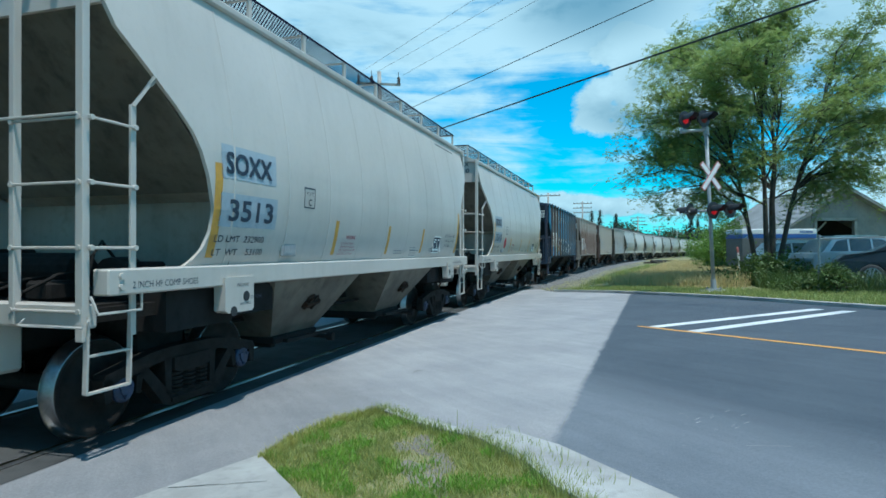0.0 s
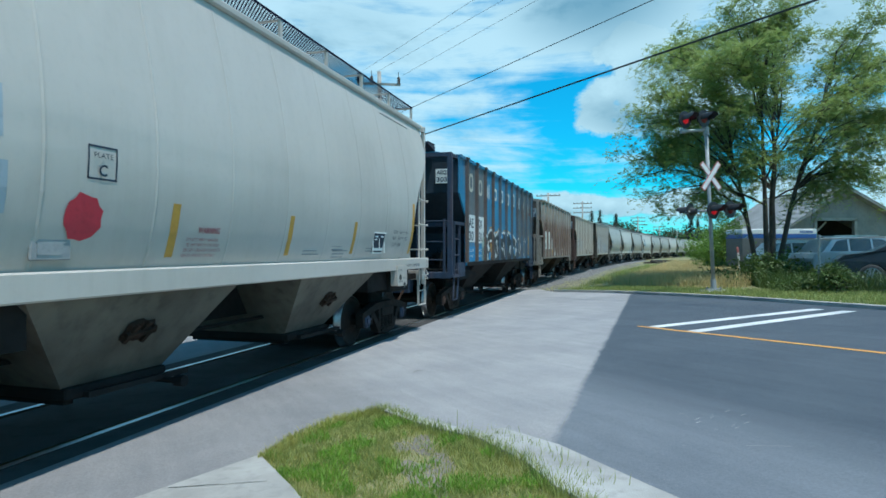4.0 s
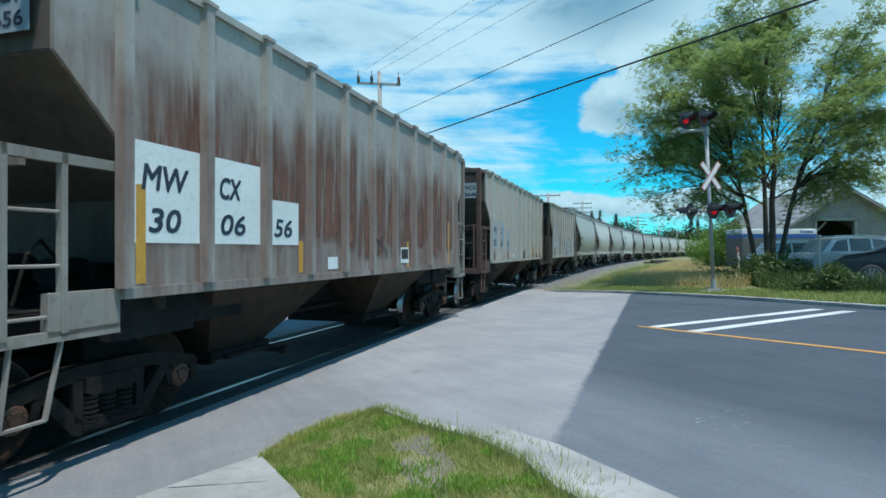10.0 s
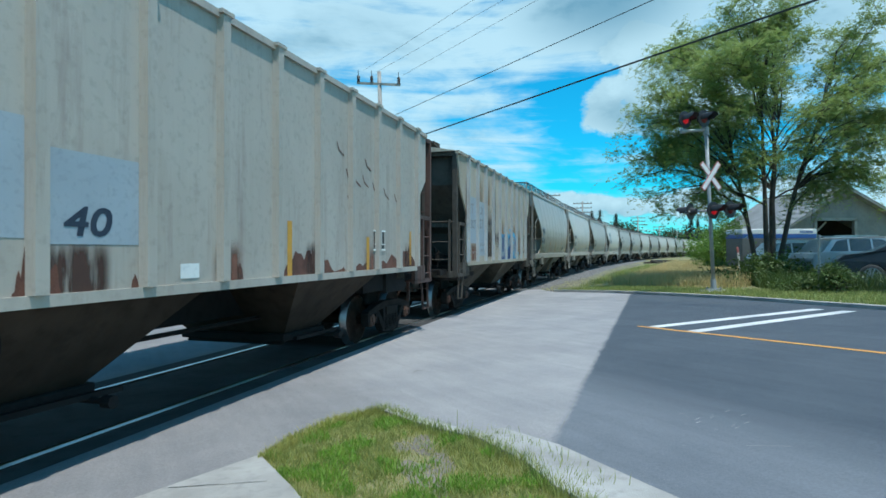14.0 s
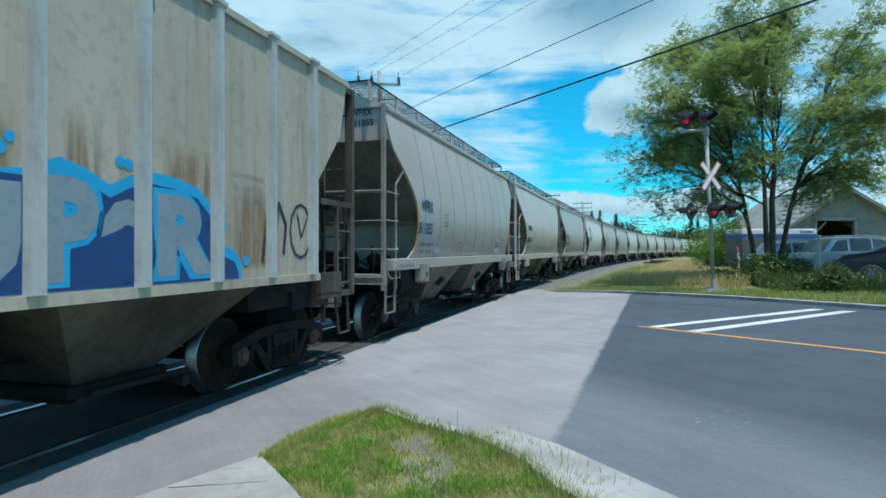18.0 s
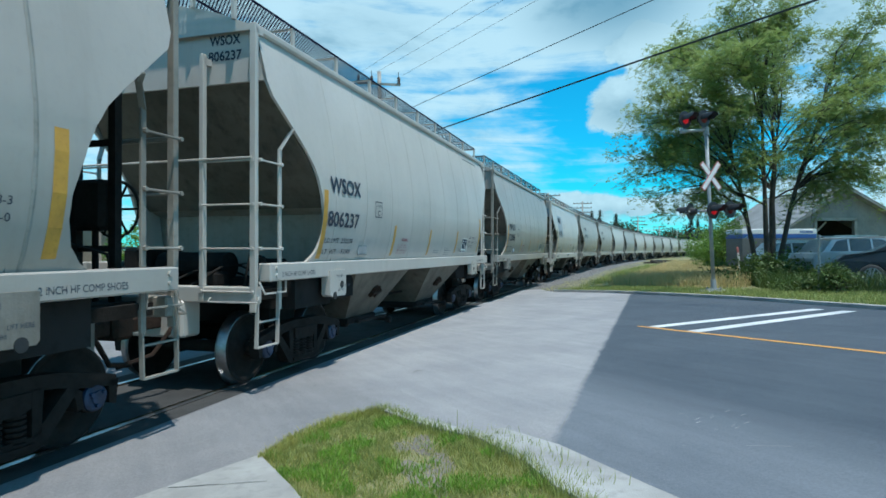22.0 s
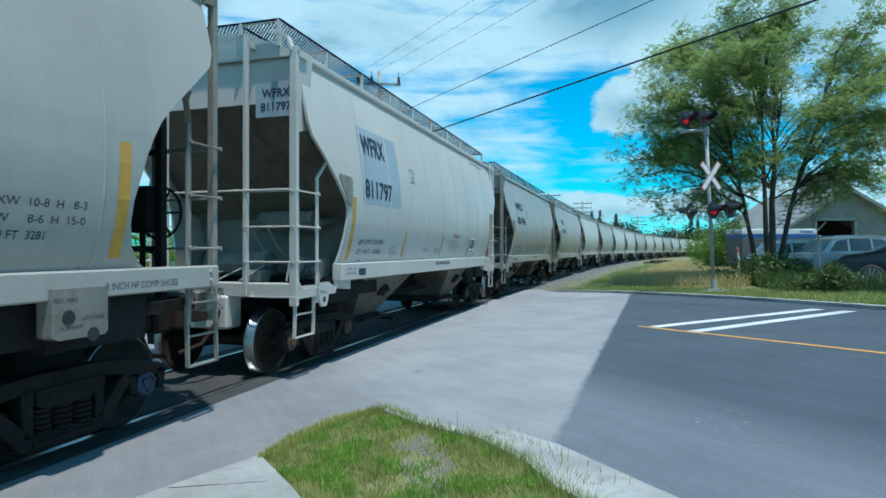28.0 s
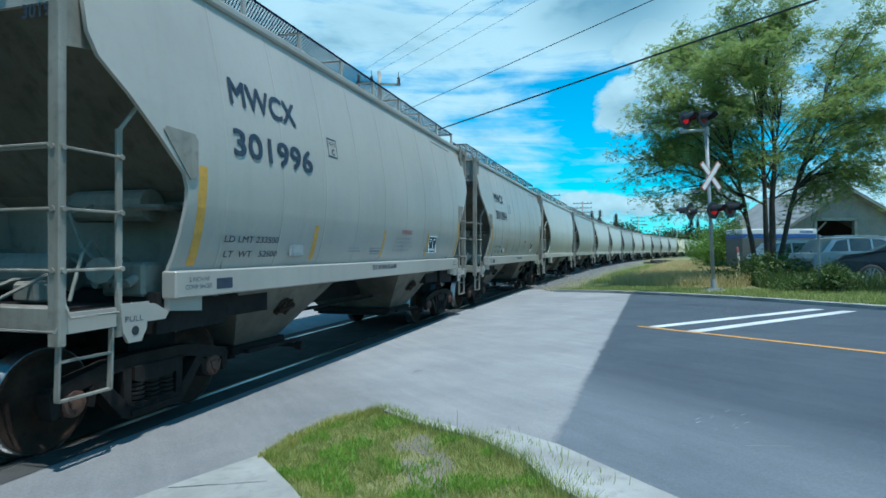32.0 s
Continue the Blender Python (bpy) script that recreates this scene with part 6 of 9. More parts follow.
for y, z, r in ((-2.4, 1.56, 0.12), (-2.3, 1.62, 0.08), (-1.9, 2.03, 0.07), (-0.62, 2.21, 0.09), (-0.5, 2.19, 0.07), (-0.86, 1.68, 0.08), (0.85, 2.22, 0.10), (0.32, 1.72, 0.09), (0.24, 1.86, 0.06), (1.58, 1.66, 0.08), (1.66, 1.8, 0.05)):
    bm = bmesh.new()
    bm.faces.new([bm.verts.new((B(0) + 0.0105, y + r * math.cos(a * 0.524), z + r * math.sin(a * 0.524))) for a in range(12)])
    part("graffiti_dot", bm, GRAFFBLUE, car, "round blue spray dot")
panel("paper_notice", -1.66, -1.44, 1.50, 1.63, B, PATCHWHITE, car, "small white paper notice", lift=0.024)
panel("sill_grime", -5.08, 5.08, 1.325, 1.428, lambda q: 1.59, HOPDARK, car, "black grimy lower sill", lift=0.004)
def scrawl(y, z, w, h, n, thick, mat, label):
    """One scribbled character of a tag."""
    bm = bmesh.new()
    pts = [(y + rnd.uniform(0, w), z + h * (q % 2) * rnd.uniform(0.6, 1.0)) for q in range(n)]
    a0 = rnd.uniform(0, 6)
    pts += [(y + w * (0.5 + 0.45 * math.cos(a0 + a * 0.7)), z + h * (0.5 + 0.4 * math.sin(a0 + a * 0.7))) for a in range(rnd.randint(4, 8))]
    stroke(bm, pts, thick, B, 0.012)
    part("graffiti_tag", bm, mat, car, label)


for q in range(6):
    scrawl(3.42 + 0.17 * q, 1.98 + 0.02 * q, 0.13, 0.2, 2, 0.014, GRAFFWHITE, "thin white scrawled tag")
for q in range(7):
    scrawl(2.2 + 0.13 * q, 1.6 + 0.1 * (q % 3), 0.2, 0.3, 3, 0.012, GRAFFWHITE, "thin white scrawled tag")
for q in range(4):
    scrawl(3.4 + 0.14 * q, 1.5, 0.12, 0.12, 2, 0.01, GRAFFWHITE, "thin white scrawled tag")
for y0, z0, z1 in ((-2.28, 1.5, 1.98), (4.62, 1.55, 2.35)):
    panel("reflective_tape", y0, y0 + 0.12, z0, z1, B, YELLOW, car, "yellow reflective tape strip", lift=0.014)
panel("data_plate", 1.75, 2.25, 1.7, 2.05, B, BLACKPAINT, car, "black consolidated stencil plate", lift=0.018)
bm = bmesh.new()
for y0, y1, z0, z1 in ((1.72, 2.28, 1.68, 1.71), (1.72, 2.28, 2.04, 2.07), (1.72, 1.75, 1.68, 2.07), (2.25, 2.28, 1.68, 2.07), (1.78, 2.2, 1.73, 1.78), (2.0, 2.02, 1.8, 2.03)):
    box(bm, 1.58, 1.588, y0, y1, z0, z1)
part("stencil_lines", bm, PATCHWHITE, car)
for k in range(5):
    ragged("rust_stain", 4.75 + 0.05 * k, 5.2 + 0.06 * k, 3.2 + 0.16 * k, 3.4 + 0.17 * k, B, RUSTPATCH, car, "rust scab through the blue paint", 40 + k, n=12)
end_patch("end_patch", 0.93, 1.35, 3.45, 3.82, -5.75, PATCHWHITE, car)
end_lettering("AEQX", 0.96, 1.32, 3.66, 3.78, -5.753, INK, car)
end_lettering("3031", 0.96, 1.32, 3.49, 3.61, -5.753, INK, car)

# rusty car
car = ribbed_car("heavily rusted grey ribbed covered hopper car", "rusty", PAINT["rusty"], POSTGREY, ENDBROWN, bayset=HOPBROWN)
place(car, -15.03)
for y0, y1, z0, z1 in ((-5.0, -4.16, 1.80, 2.68), (-3.98, -3.14, 1.80, 2.68), (-2.96, -2.3, 1.80, 2.33)):
    panel("paint_patch", y0, y1, z0, z1, B, PATCHWHITE, car, "clean white patch behind the numbers", lift=0.006)
for t, b in (("MW", (-4.9, -4.32, 2.26, 2.49)), ("30", (-4.82, -4.42, 1.89, 2.11)), ("CX", (-3.86, -3.5, 2.26, 2.49)), ("06", (-3.84, -3.42, 1.89, 2.11)), ("56", (-2.86, -2.46, 1.89, 2.11))):
    lettering(t, *b, B, INK, car, "reporting_mark", "dark navy stencilled characters", shear=0.15)
for k in range(16):
    y0 = -5.0 + 0.62 * k + rnd.uniform(-0.1, 0.1)
    panel("rust_stain", y0, y0 + rnd.uniform(0.7, 1.2), 1.45 + rnd.uniform(0, 0.5), rnd.uniform(3.0, 3.9), B, RUSTRUN, car, "brown rust run", lift=0.004 + 0.0002 * k)
for y0, z0, z1 in ((-4.96, 1.45, 2.3), (-2.3, 1.45, 1.85), (4.5, 1.42, 2.4), (1.7, 1.42, 1.9)):
    panel("reflective_tape", y0, y0 + 0.11, z0, z1, B, YELLOW, car, "yellow reflective tape strip", lift=0.008)
end_patch("end_patch", 0.62, 1.36, 3.35, 3.75, -5.75, PATCHBLUE, car)
end_lettering("MWCX", 0.80, 1.25, 3.57, 3.70, -5.753, INK, car)
end_lettering("300656", 0.68, 1.30, 3.39, 3.51, -5.753, INK, car)
panel("paper_notice", -1.51, -1.21, 1.47, 1.64, B, PATCHWHITE, car, "small white paper notice", lift=0.012)
panel("data_plate", 1.36, 1.79, 1.50, 1.79, B, PATCHWHITE, car, "white-framed stencil plate", lift=0.012)
panel("stencil_panel", 1.40, 1.76, 1.57, 1.76, B, BLACKPAINT, car, lift=0.016)
bm = bmesh.new()
for q in range(8):
    a = (-0.4 + rnd.uniform(0, 1.4), rnd.uniform(1.6, 2.0))
    stroke(bm, [a, (a[0] + rnd.uniform(-.15, .15), a[1] + rnd.uniform(-.2, .2)), (a[0] + rnd.uniform(-.2, .2), a[1] + rnd.uniform(-.2, .2))], 0.02, B, 0.009)
part("graffiti_tag", bm, GRAFFBLACK, car, "thin black scrawled tag")

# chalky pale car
car = ribbed_car("chalky pale grey ribbed covered hopper car with rusty sill", "pale", PAINT["pale"], POSTRUST, SHADEEND, bayset=HOPBROWN)
place(car, -0.73)
for y0, y1, z0, z1 in ((-5.0, -4.16, 1.80, 2.66), (-3.98, -3.14, 1.82, 2.66), (-2.96, -2.12, 1.78, 2.48)):
    panel("paint_patch", y0, y1, z0, z1, B, PATCHBLUE, car, "pale blue-grey patch behind the numbers", lift=0.006)
for t, b in (("MW", (-4.86, -4.28, 2.26, 2.49)), ("30", (-4.78, -4.36, 1.87, 2.09)), ("CX", (-3.78, -3.40, 2.27, 2.50)), ("06", (-3.82, -3.42, 1.85, 2.09)), ("40", (-2.84, -2.4, 1.84, 2.07))):
    lettering(t, *b, B, INK, car, "reporting_mark", "dark navy stencilled characters", shear=0.15)
for k in range(16):
    y0 = -4.9 + 0.62 * k
    if k % 3:
        continue
    panel("rust_stain", y0, y0 + rnd.uniform(0.35, 0.7), 1.38, rnd.uniform(1.62, 1.95), B, BURN if k % 2 else RUSTRUN, car, "brown rust along the sill", lift=0.005 + 0.0002 * k)
for k, (y0, y1, zt) in enumerate(((-3.24, -2.84, 1.88), (-2.21, -1.97, 1.62), (0.08, 1.96, 1.74), (2.01, 5.25, 1.72), (-0.9, -0.55, 1.6))):
    ragged("rust_stain", y0, y1, 1.385, zt, B, RUSTPATCH, car, "brown rust eating up from the sill", 60 + k, lift=0.003)
panel("paper_notice", -1.62, -1.36, 1.47, 1.61, B, PATCHWHITE, car, "small white paper notice", lift=0.012)
bm = bmesh.new()
for y, z in ((1.9, 2.95), (2.2, 2.9), (2.5, 2.92), (2.9, 2.85), (1.95, 2.55), (3.4, 2.8), (3.9, 2.75), (2.6, 3.2), (1.6, 3.3)):
    stroke(bm, [(y, z), (y + 0.06, z - 0.1), (y + 0.22, z - 0.16)], 0.025, B, 0.008)
part("scratches", bm, RUSTPATCH, car, "dark rusty scrapes")
for y0, z0, z1 in ((-4.98, 1.42, 2.34), (-2.1, 1.42, 1.85), (0.25, 1.42, 2.1), (2.65, 1.42, 1.95), (4.7, 1.45, 2.1)):
    panel("reflective_tape", y0, y0 + 0.11, z0, z1, B, YELLOW, car, "yellow reflective tape strip", lift=0.008)
panel("data_plate", 2.95, 3.4, 1.75, 2.05, B, BLACKPAINT, car, "black consolidated stencil plate", lift=0.008)
bm = bmesh.new()
for y0, y1, z0, z1 in ((2.92, 3.43, 1.73, 1.76), (2.92, 3.43, 2.05, 2.08), (3.14, 3.165, 1.74, 2.07), (3.25, 3.27, 1.84, 2.07), (2.95, 3.4, 1.83, 1.845)):
    box(bm, 1.57, 1.578, y0, y1, z0, z1)
part("stencil_lines", bm, PATCHWHITE, car)
end_patch("end_patch", 0.62, 1.42, 3.32, 3.78, -5.75, PATCHBLUE, car)
end_lettering("MWCX", 0.80, 1.25, 3.57, 3.70, -5.753, INK, car)
end_lettering("300640", 0.68, 1.30, 3.37, 3.49, -5.753, INK, car)

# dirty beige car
car = ribbed_car("dirty beige ribbed covered hopper car with blue graffiti", "beige", RIBPALE, POSTSOOT, SHADEEND, cut=CUT_B2, top=4.24, bayset=HOPBEIGE, reach=6.6, rib0=-4.52, ribstep=0.985, nribs=10, squash=0.65, shift=-0.22)
place(car, 13.20)
for y0, y1, z0, z1 in ((-4.53, -3.73, 1.93, 3.2), (-3.55, -2.74, 1.58, 3.14)):
    panel("paint_patch", y0, y1, z0, z1, B, PATCHBLUE, car, "pale blue-grey patch behind the numbers", lift=0.006)
for t, b in (("IT", (-4.43, -4.1, 2.74, 3.02)), ("307", (-4.46, -3.88, 2.33, 2.58)), ("LX", (-3.44, -3.0, 2.76, 2.99)), ("27", (-3.42, -3.0, 2.36, 2.64)), ("LT. WT", (-4.40, -3.92, 1.64, 1.72)), ("209600", (-3.4, -2.9, 1.86, 1.94)), ("54000", (-3.36, -2.9, 1.70, 1.78))):
    lettering(t, *b, B, INKSOFT, car, "reporting_mark", "worn grey stencilled characters")
GRAFFEDGE = surf("spray_paint_cyan", (0.02, 0.30, 0.55), (0.025, 0.36, 0.62), 3, 20, 0.5, bump=0.0)
GRAFFDEEP = surf("spray_paint_deep_blue", (0.012, 0.055, 0.19), (0.01, 0.04, 0.14), 3, 20, 0.5, bump=0.0)
GRAFFFILL = surf("spray_paint_blue_grey", (0.26, 0.30, 0.325), (0.20, 0.245, 0.28), 2, 12, 0.5, bump=0.0)
HUMP = [(-0.62, 2.2), (-0.5, 2.32), (-0.2, 2.26), (0.1, 2.30), (0.4, 2.42), (0.62, 2.36), (0.85, 2.26), (1.05, 2.36), (1.3, 2.42), (1.6, 2.40), (1.9, 2.34), (2.08, 2.2), (2.16, 1.95), (2.3, 1.78), (2.5, 1.72), (2.6, 1.6)]
band("graffiti_glow", HUMP, 1.43, 0.0, GRAFFEDGE, car, B, "bright cyan spray-painted glow", 0.008)
band("graffiti_outline", [(y * 0.985 + 0.015, z - 0.075) for y, z in HUMP], 1.435, -0.03, GRAFFDEEP, car, B, "deep blue spray-painted shadow", 0.011)
for q, (ch, y0, y1, zt) in enumerate((("U", -0.52, 0.10, 2.20), ("P", 0.24, 0.74, 2.28), ("e", 0.76, 1.30, 2.16), ("R", 1.36, 2.14, 2.24))):
    for off, m, lf, nm in ((0.11, GRAFFEDGE if q % 2 else GRAFFDEEP, 0.014, "graffiti_outline"), (0.052, GRAFFFILL, 0.018, "graffiti_letter")):
        g = 0.05 if off > 0.1 else 0.0
        lettering(ch, y0 - g, y1 + g, 1.50 - g * 0.8, zt + g, B, m, car, nm, "grey-filled blue bubble-letter graffiti" if g == 0 else "", bold=off, lift=lf)
for y, z, r in ((-0.05, 2.42, 0.05), (0.02, 2.5, 0.04), (0.95, 2.46, 0.05), (1.04, 2.45, 0.05), (2.3, 2.0, 0.04), (2.68, 1.62, 0.06), (2.3, 2.1, 0.03), (-0.7, 1.95, 0.07), (-0.72, 1.75, 0.08)):
    bm = bmesh.new()
    bm.faces.new([bm.verts.new((B(0) + 0.0055, y + r * math.cos(a * 0.524), z + r * math.sin(a * 0.524))) for a in range(12)])
    part("graffiti_dot", bm, GRAFFEDGE, car, "cyan spray dot")
for q, (y0, y1) in enumerate(((3.0, 3.16), (3.22, 3.5), (3.62, 4.1))):
    bm = bmesh.new()
    if q < 2:
        stroke(bm, [(y0, 1.62), (y0 + 0.12, 2.3), (y1, 2.05), (y1 - 0.05, 1.7)], 0.055, B, 0.012)
    else:
        stroke(bm, [((y0 + y1) / 2 + 0.26 * math.cos(a * 0.52), 1.98 + 0.34 * math.sin(a * 0.52)) for a in range(13)], 0.035, B, 0.012)
        stroke(bm, [(y0 + 0.15, 2.2), (y0 + 0.25, 1.9), (y0 + 0.4, 2.15)], 0.03, B, 0.012)
    part("graffiti_tag", bm, GRAFFBLACK, car, "black spray-painted tag")
for q in range(5):
    bm = bmesh.new()
    a = (-1.3 + 0.14 * q, 1.95 + 0.06 * (q % 3))
    stroke(bm, [a, (a[0] + rnd.uniform(-.1, .1), a[1] + rnd.uniform(.15, .4)), (a[0] + rnd.uniform(0, .2), a[1] + rnd.uniform(-.1, .2)), (a[0] + 0.12, a[1] - 0.2)], 0.03, B, 0.012)
    part("graffiti_tag", bm, GRAFFBLACK, car, "black spray-painted tag")
bm = bmesh.new()
stroke(bm, [(-2.72, 1.62), (-2.6, 1.98), (-2.45, 1.7), (-2.5, 1.98)], 0.05, B, 0.012)
part("graffiti_tag", bm, GRAFFWHITE, car, "white spray-painted tag")
for y0, y1, z0, z1, m in ((-2.55, -1.65, 1.45, 3.1, BURN), (-2.45, -1.85, 1.5, 2.5, BURN), (-1.52, -1.28, 1.9, 4.1, BURN), (-4.55, -3.7, 1.42, 2.05, RUSTRUN), (1.2, 1.32, 2.2, 4.2, RUSTRUN), (0.4, 0.8, 1.9, 2.9, OCHRE),
                          (-0.6, 0.1, 1.9, 2.9, OCHRE), (1.4, 2.2, 2.0, 2.8, OCHRE), (-3.7, -3.0, 3.0, 4.1, OCHRE), (-2.7, -2.0, 2.8, 4.1, OCHRE), (2.4, 3.4, 1.5, 2.6, OCHRE), (-5.0, -4.4, 2.4, 3.8, RUSTRUN), (-0.7, -0.5, 2.2, 4.0, RUSTRUN)):
    panel("rust_stain", y0, y1, z0, z1, B, m, car, "dark rust burn through the paint", lift=0.005)
for k, t in enumerate(("EXW  10-8  H   4-8", "EW     9-0  H  14-5", "CU FT  2900")):
    lettering(t, 2.45, 3.0, 2.52 - 0.13 * k, 2.58 - 0.13 * k, B, INKSOFT, car, "dimension_lettering", bold=0)
for y0, z0, z1 in ((-4.68, 1.5, 2.6), (4.2, 1.46, 2.61)):
    panel("reflective_tape", y0, y0 + 0.11, z0, z1, B, YELLOW, car, "yellow reflective tape strip", lift=0.088 if y0 < 0 else 0.01)

# rounded cars of the second half
WT = (-4.72, -3.84)
car = rounded_car("light grey rounded covered hopper car with welded side seams", "grey", seams=True, ends=GRIMY)
marks_a(car, "WFRX", "811055", (-4.72, -3.98, 2.52, 2.78), (-4.84, -3.98, 2.07, 2.31), ((-4.77, -3.92, 2.46, 2.84), (-4.88, -3.94, 2.02, 2.36)),
        (("LD LMT  232700", (*WT, 1.82, 1.89)), ("LT  WT    53300", (*WT, 1.67, 1.74))), plate_at=(-3.13, 2.28), card=(-3.6, 1.66),
        tape=((-4.93, 1.66, 2.62), (-2.15, 1.67, 2.16), (-0.15, 1.67, 2.16), (1.95, 1.70, 2.18), (4.26, 1.67, 2.62)))
end_marks(car, "WFRX", "811055")
place(car, 26.5)
car = rounded_car("pale grey rounded covered hopper car with large dark lettering", "cream")
marks_a(car, "WSOX", "806237", (-4.68, -3.68, 2.55, 2.78), (-4.72, -3.71, 2.07, 2.29), (), (("LD LMT  232500", (*WT, 1.84, 1.91)), ("LT  WT    53500", (*WT, 1.68, 1.75))),
        tape=((-4.85, 1.62, 2.57), (-2.18, 1.64, 2.18), (-0.12, 1.64, 2.17), (2.0, 1.68, 2.2), (4.26, 1.67, 2.62)), plate_at=(-3.09, 2.28), card=(-3.57, 1.66))
end_marks(car, "WSOX", "806237")
place(car, 39.73)
car = rounded_car("light grey rounded covered hopper car with plain sides", "grey", ends=GRIMY)
marks_a(car, "MHLX", "12086", (-4.54, -3.5, 2.46, 2.70), (-4.58, -3.5, 2.08, 2.33), (), (("LD LMT  232700", (*WT, 1.82, 1.89)), ("LT  WT    53300", (*WT, 1.67, 1.74))), plate_at=(-3.0, 2.28), card=(-3.5, 1.66),
        tape=((-4.76, 1.66, 2.62), (-2.05, 1.67, 2.16), (-0.1, 1.67, 2.16), (1.95, 1.70, 2.18), (4.26, 1.67, 2.62)))
end_marks(car, "MHLX", "12086")
place(car, 52.95)
car = rounded_car("off-white rounded covered hopper car with a large blue-grey patch", "white", cut="straight", late=True, caps=CAPRUST)
marks_a(car, "WFRX", "811797", (-4.28, -3.35, 3.28, 3.60), (-4.30, -3.16, 2.58, 2.88), ((-4.38, -2.72, 2.49, 3.72),), (("LD LMT 233100", (-4.39, -3.43, 1.83, 1.91)), ("LT  WT   52900", (-4.39, -3.42, 1.68, 1.75))),
        plate_at=(-2.15, 3.04), card=(-3.02, 1.66), tape=((-4.74, 1.58, 2.55), (-2.4, 1.60, 2.07), (0.0, 1.60, 2.08), (2.42, 1.61, 2.08), (4.74, 1.58, 2.56)), dims=False)
end_marks(car, "WFRX", "811797", x=0.72, z=3.66, y=-5.81, patch=PATCHBLUE)
place(car, 66.40)
for low, s0 in (("301996", 80.1), ("301094", 93.5)):
    car = rounded_car("light grey rounded covered hopper car with dark lettering", "grey", cut="straight", late=True, caps=CAPRUST, ends=GRIMY)
    marks_a(car, "MWCX", low, (-4.18, -2.84, 3.29, 3.58), (-4.2, -2.53, 2.74, 3.03), (), (("LD LMT 233500", (-4.26, -3.25, 1.82, 1.89)), ("LT  WT   52500", (-4.22, -3.22, 1.66, 1.73))),
            plate_at=(-2.03, 3.05), card=(-2.95, 1.66), tape=((-4.74, 1.58, 2.55), (-2.4, 1.60, 2.07), (0.0, 1.60, 2.08), (2.42, 1.61, 2.08), (4.74, 1.58, 2.56)), dims=False)
    end_marks(car, "MWCX", low, x=0.72, z=3.66, y=-5.81)
    place(car, s0)
far_a = rounded_car("pale grey rounded covered hopper car far along the train", "cream", turning=False, full=False)
place(far_a, 106.9)
far_b = rounded_car("light grey rounded covered hopper car far along the train", "grey", turning=False, full=False)
place(far_b, 120.3)
PAINT["warm"] = surf("paint_warm_cream", (0.80, 0.68, 0.48), (0.72, 0.6, 0.42), 0.5, 14, 0.5, streak=0.2, grime=(0.4, 0.32, 0.22), bump=0.04, speck=0.14)
far_c = rounded_car("warm cream rounded covered hopper car far along the train", "warm", turning=False, full=False)
place(far_c, 240.9)
for k in range(14):
    if k != 8:
        place(copy_thing((far_a, far_a, far_b)[k % 3], pose(0, 0, 0)), 133.7 + 13.4 * k)


# ---- sky ----
def px_dir(x, y):
    """Direction on the sky dome for an azimuth to the right and a height, both as tangents."""
    return Vector((x, 1.0, y)).normalized()


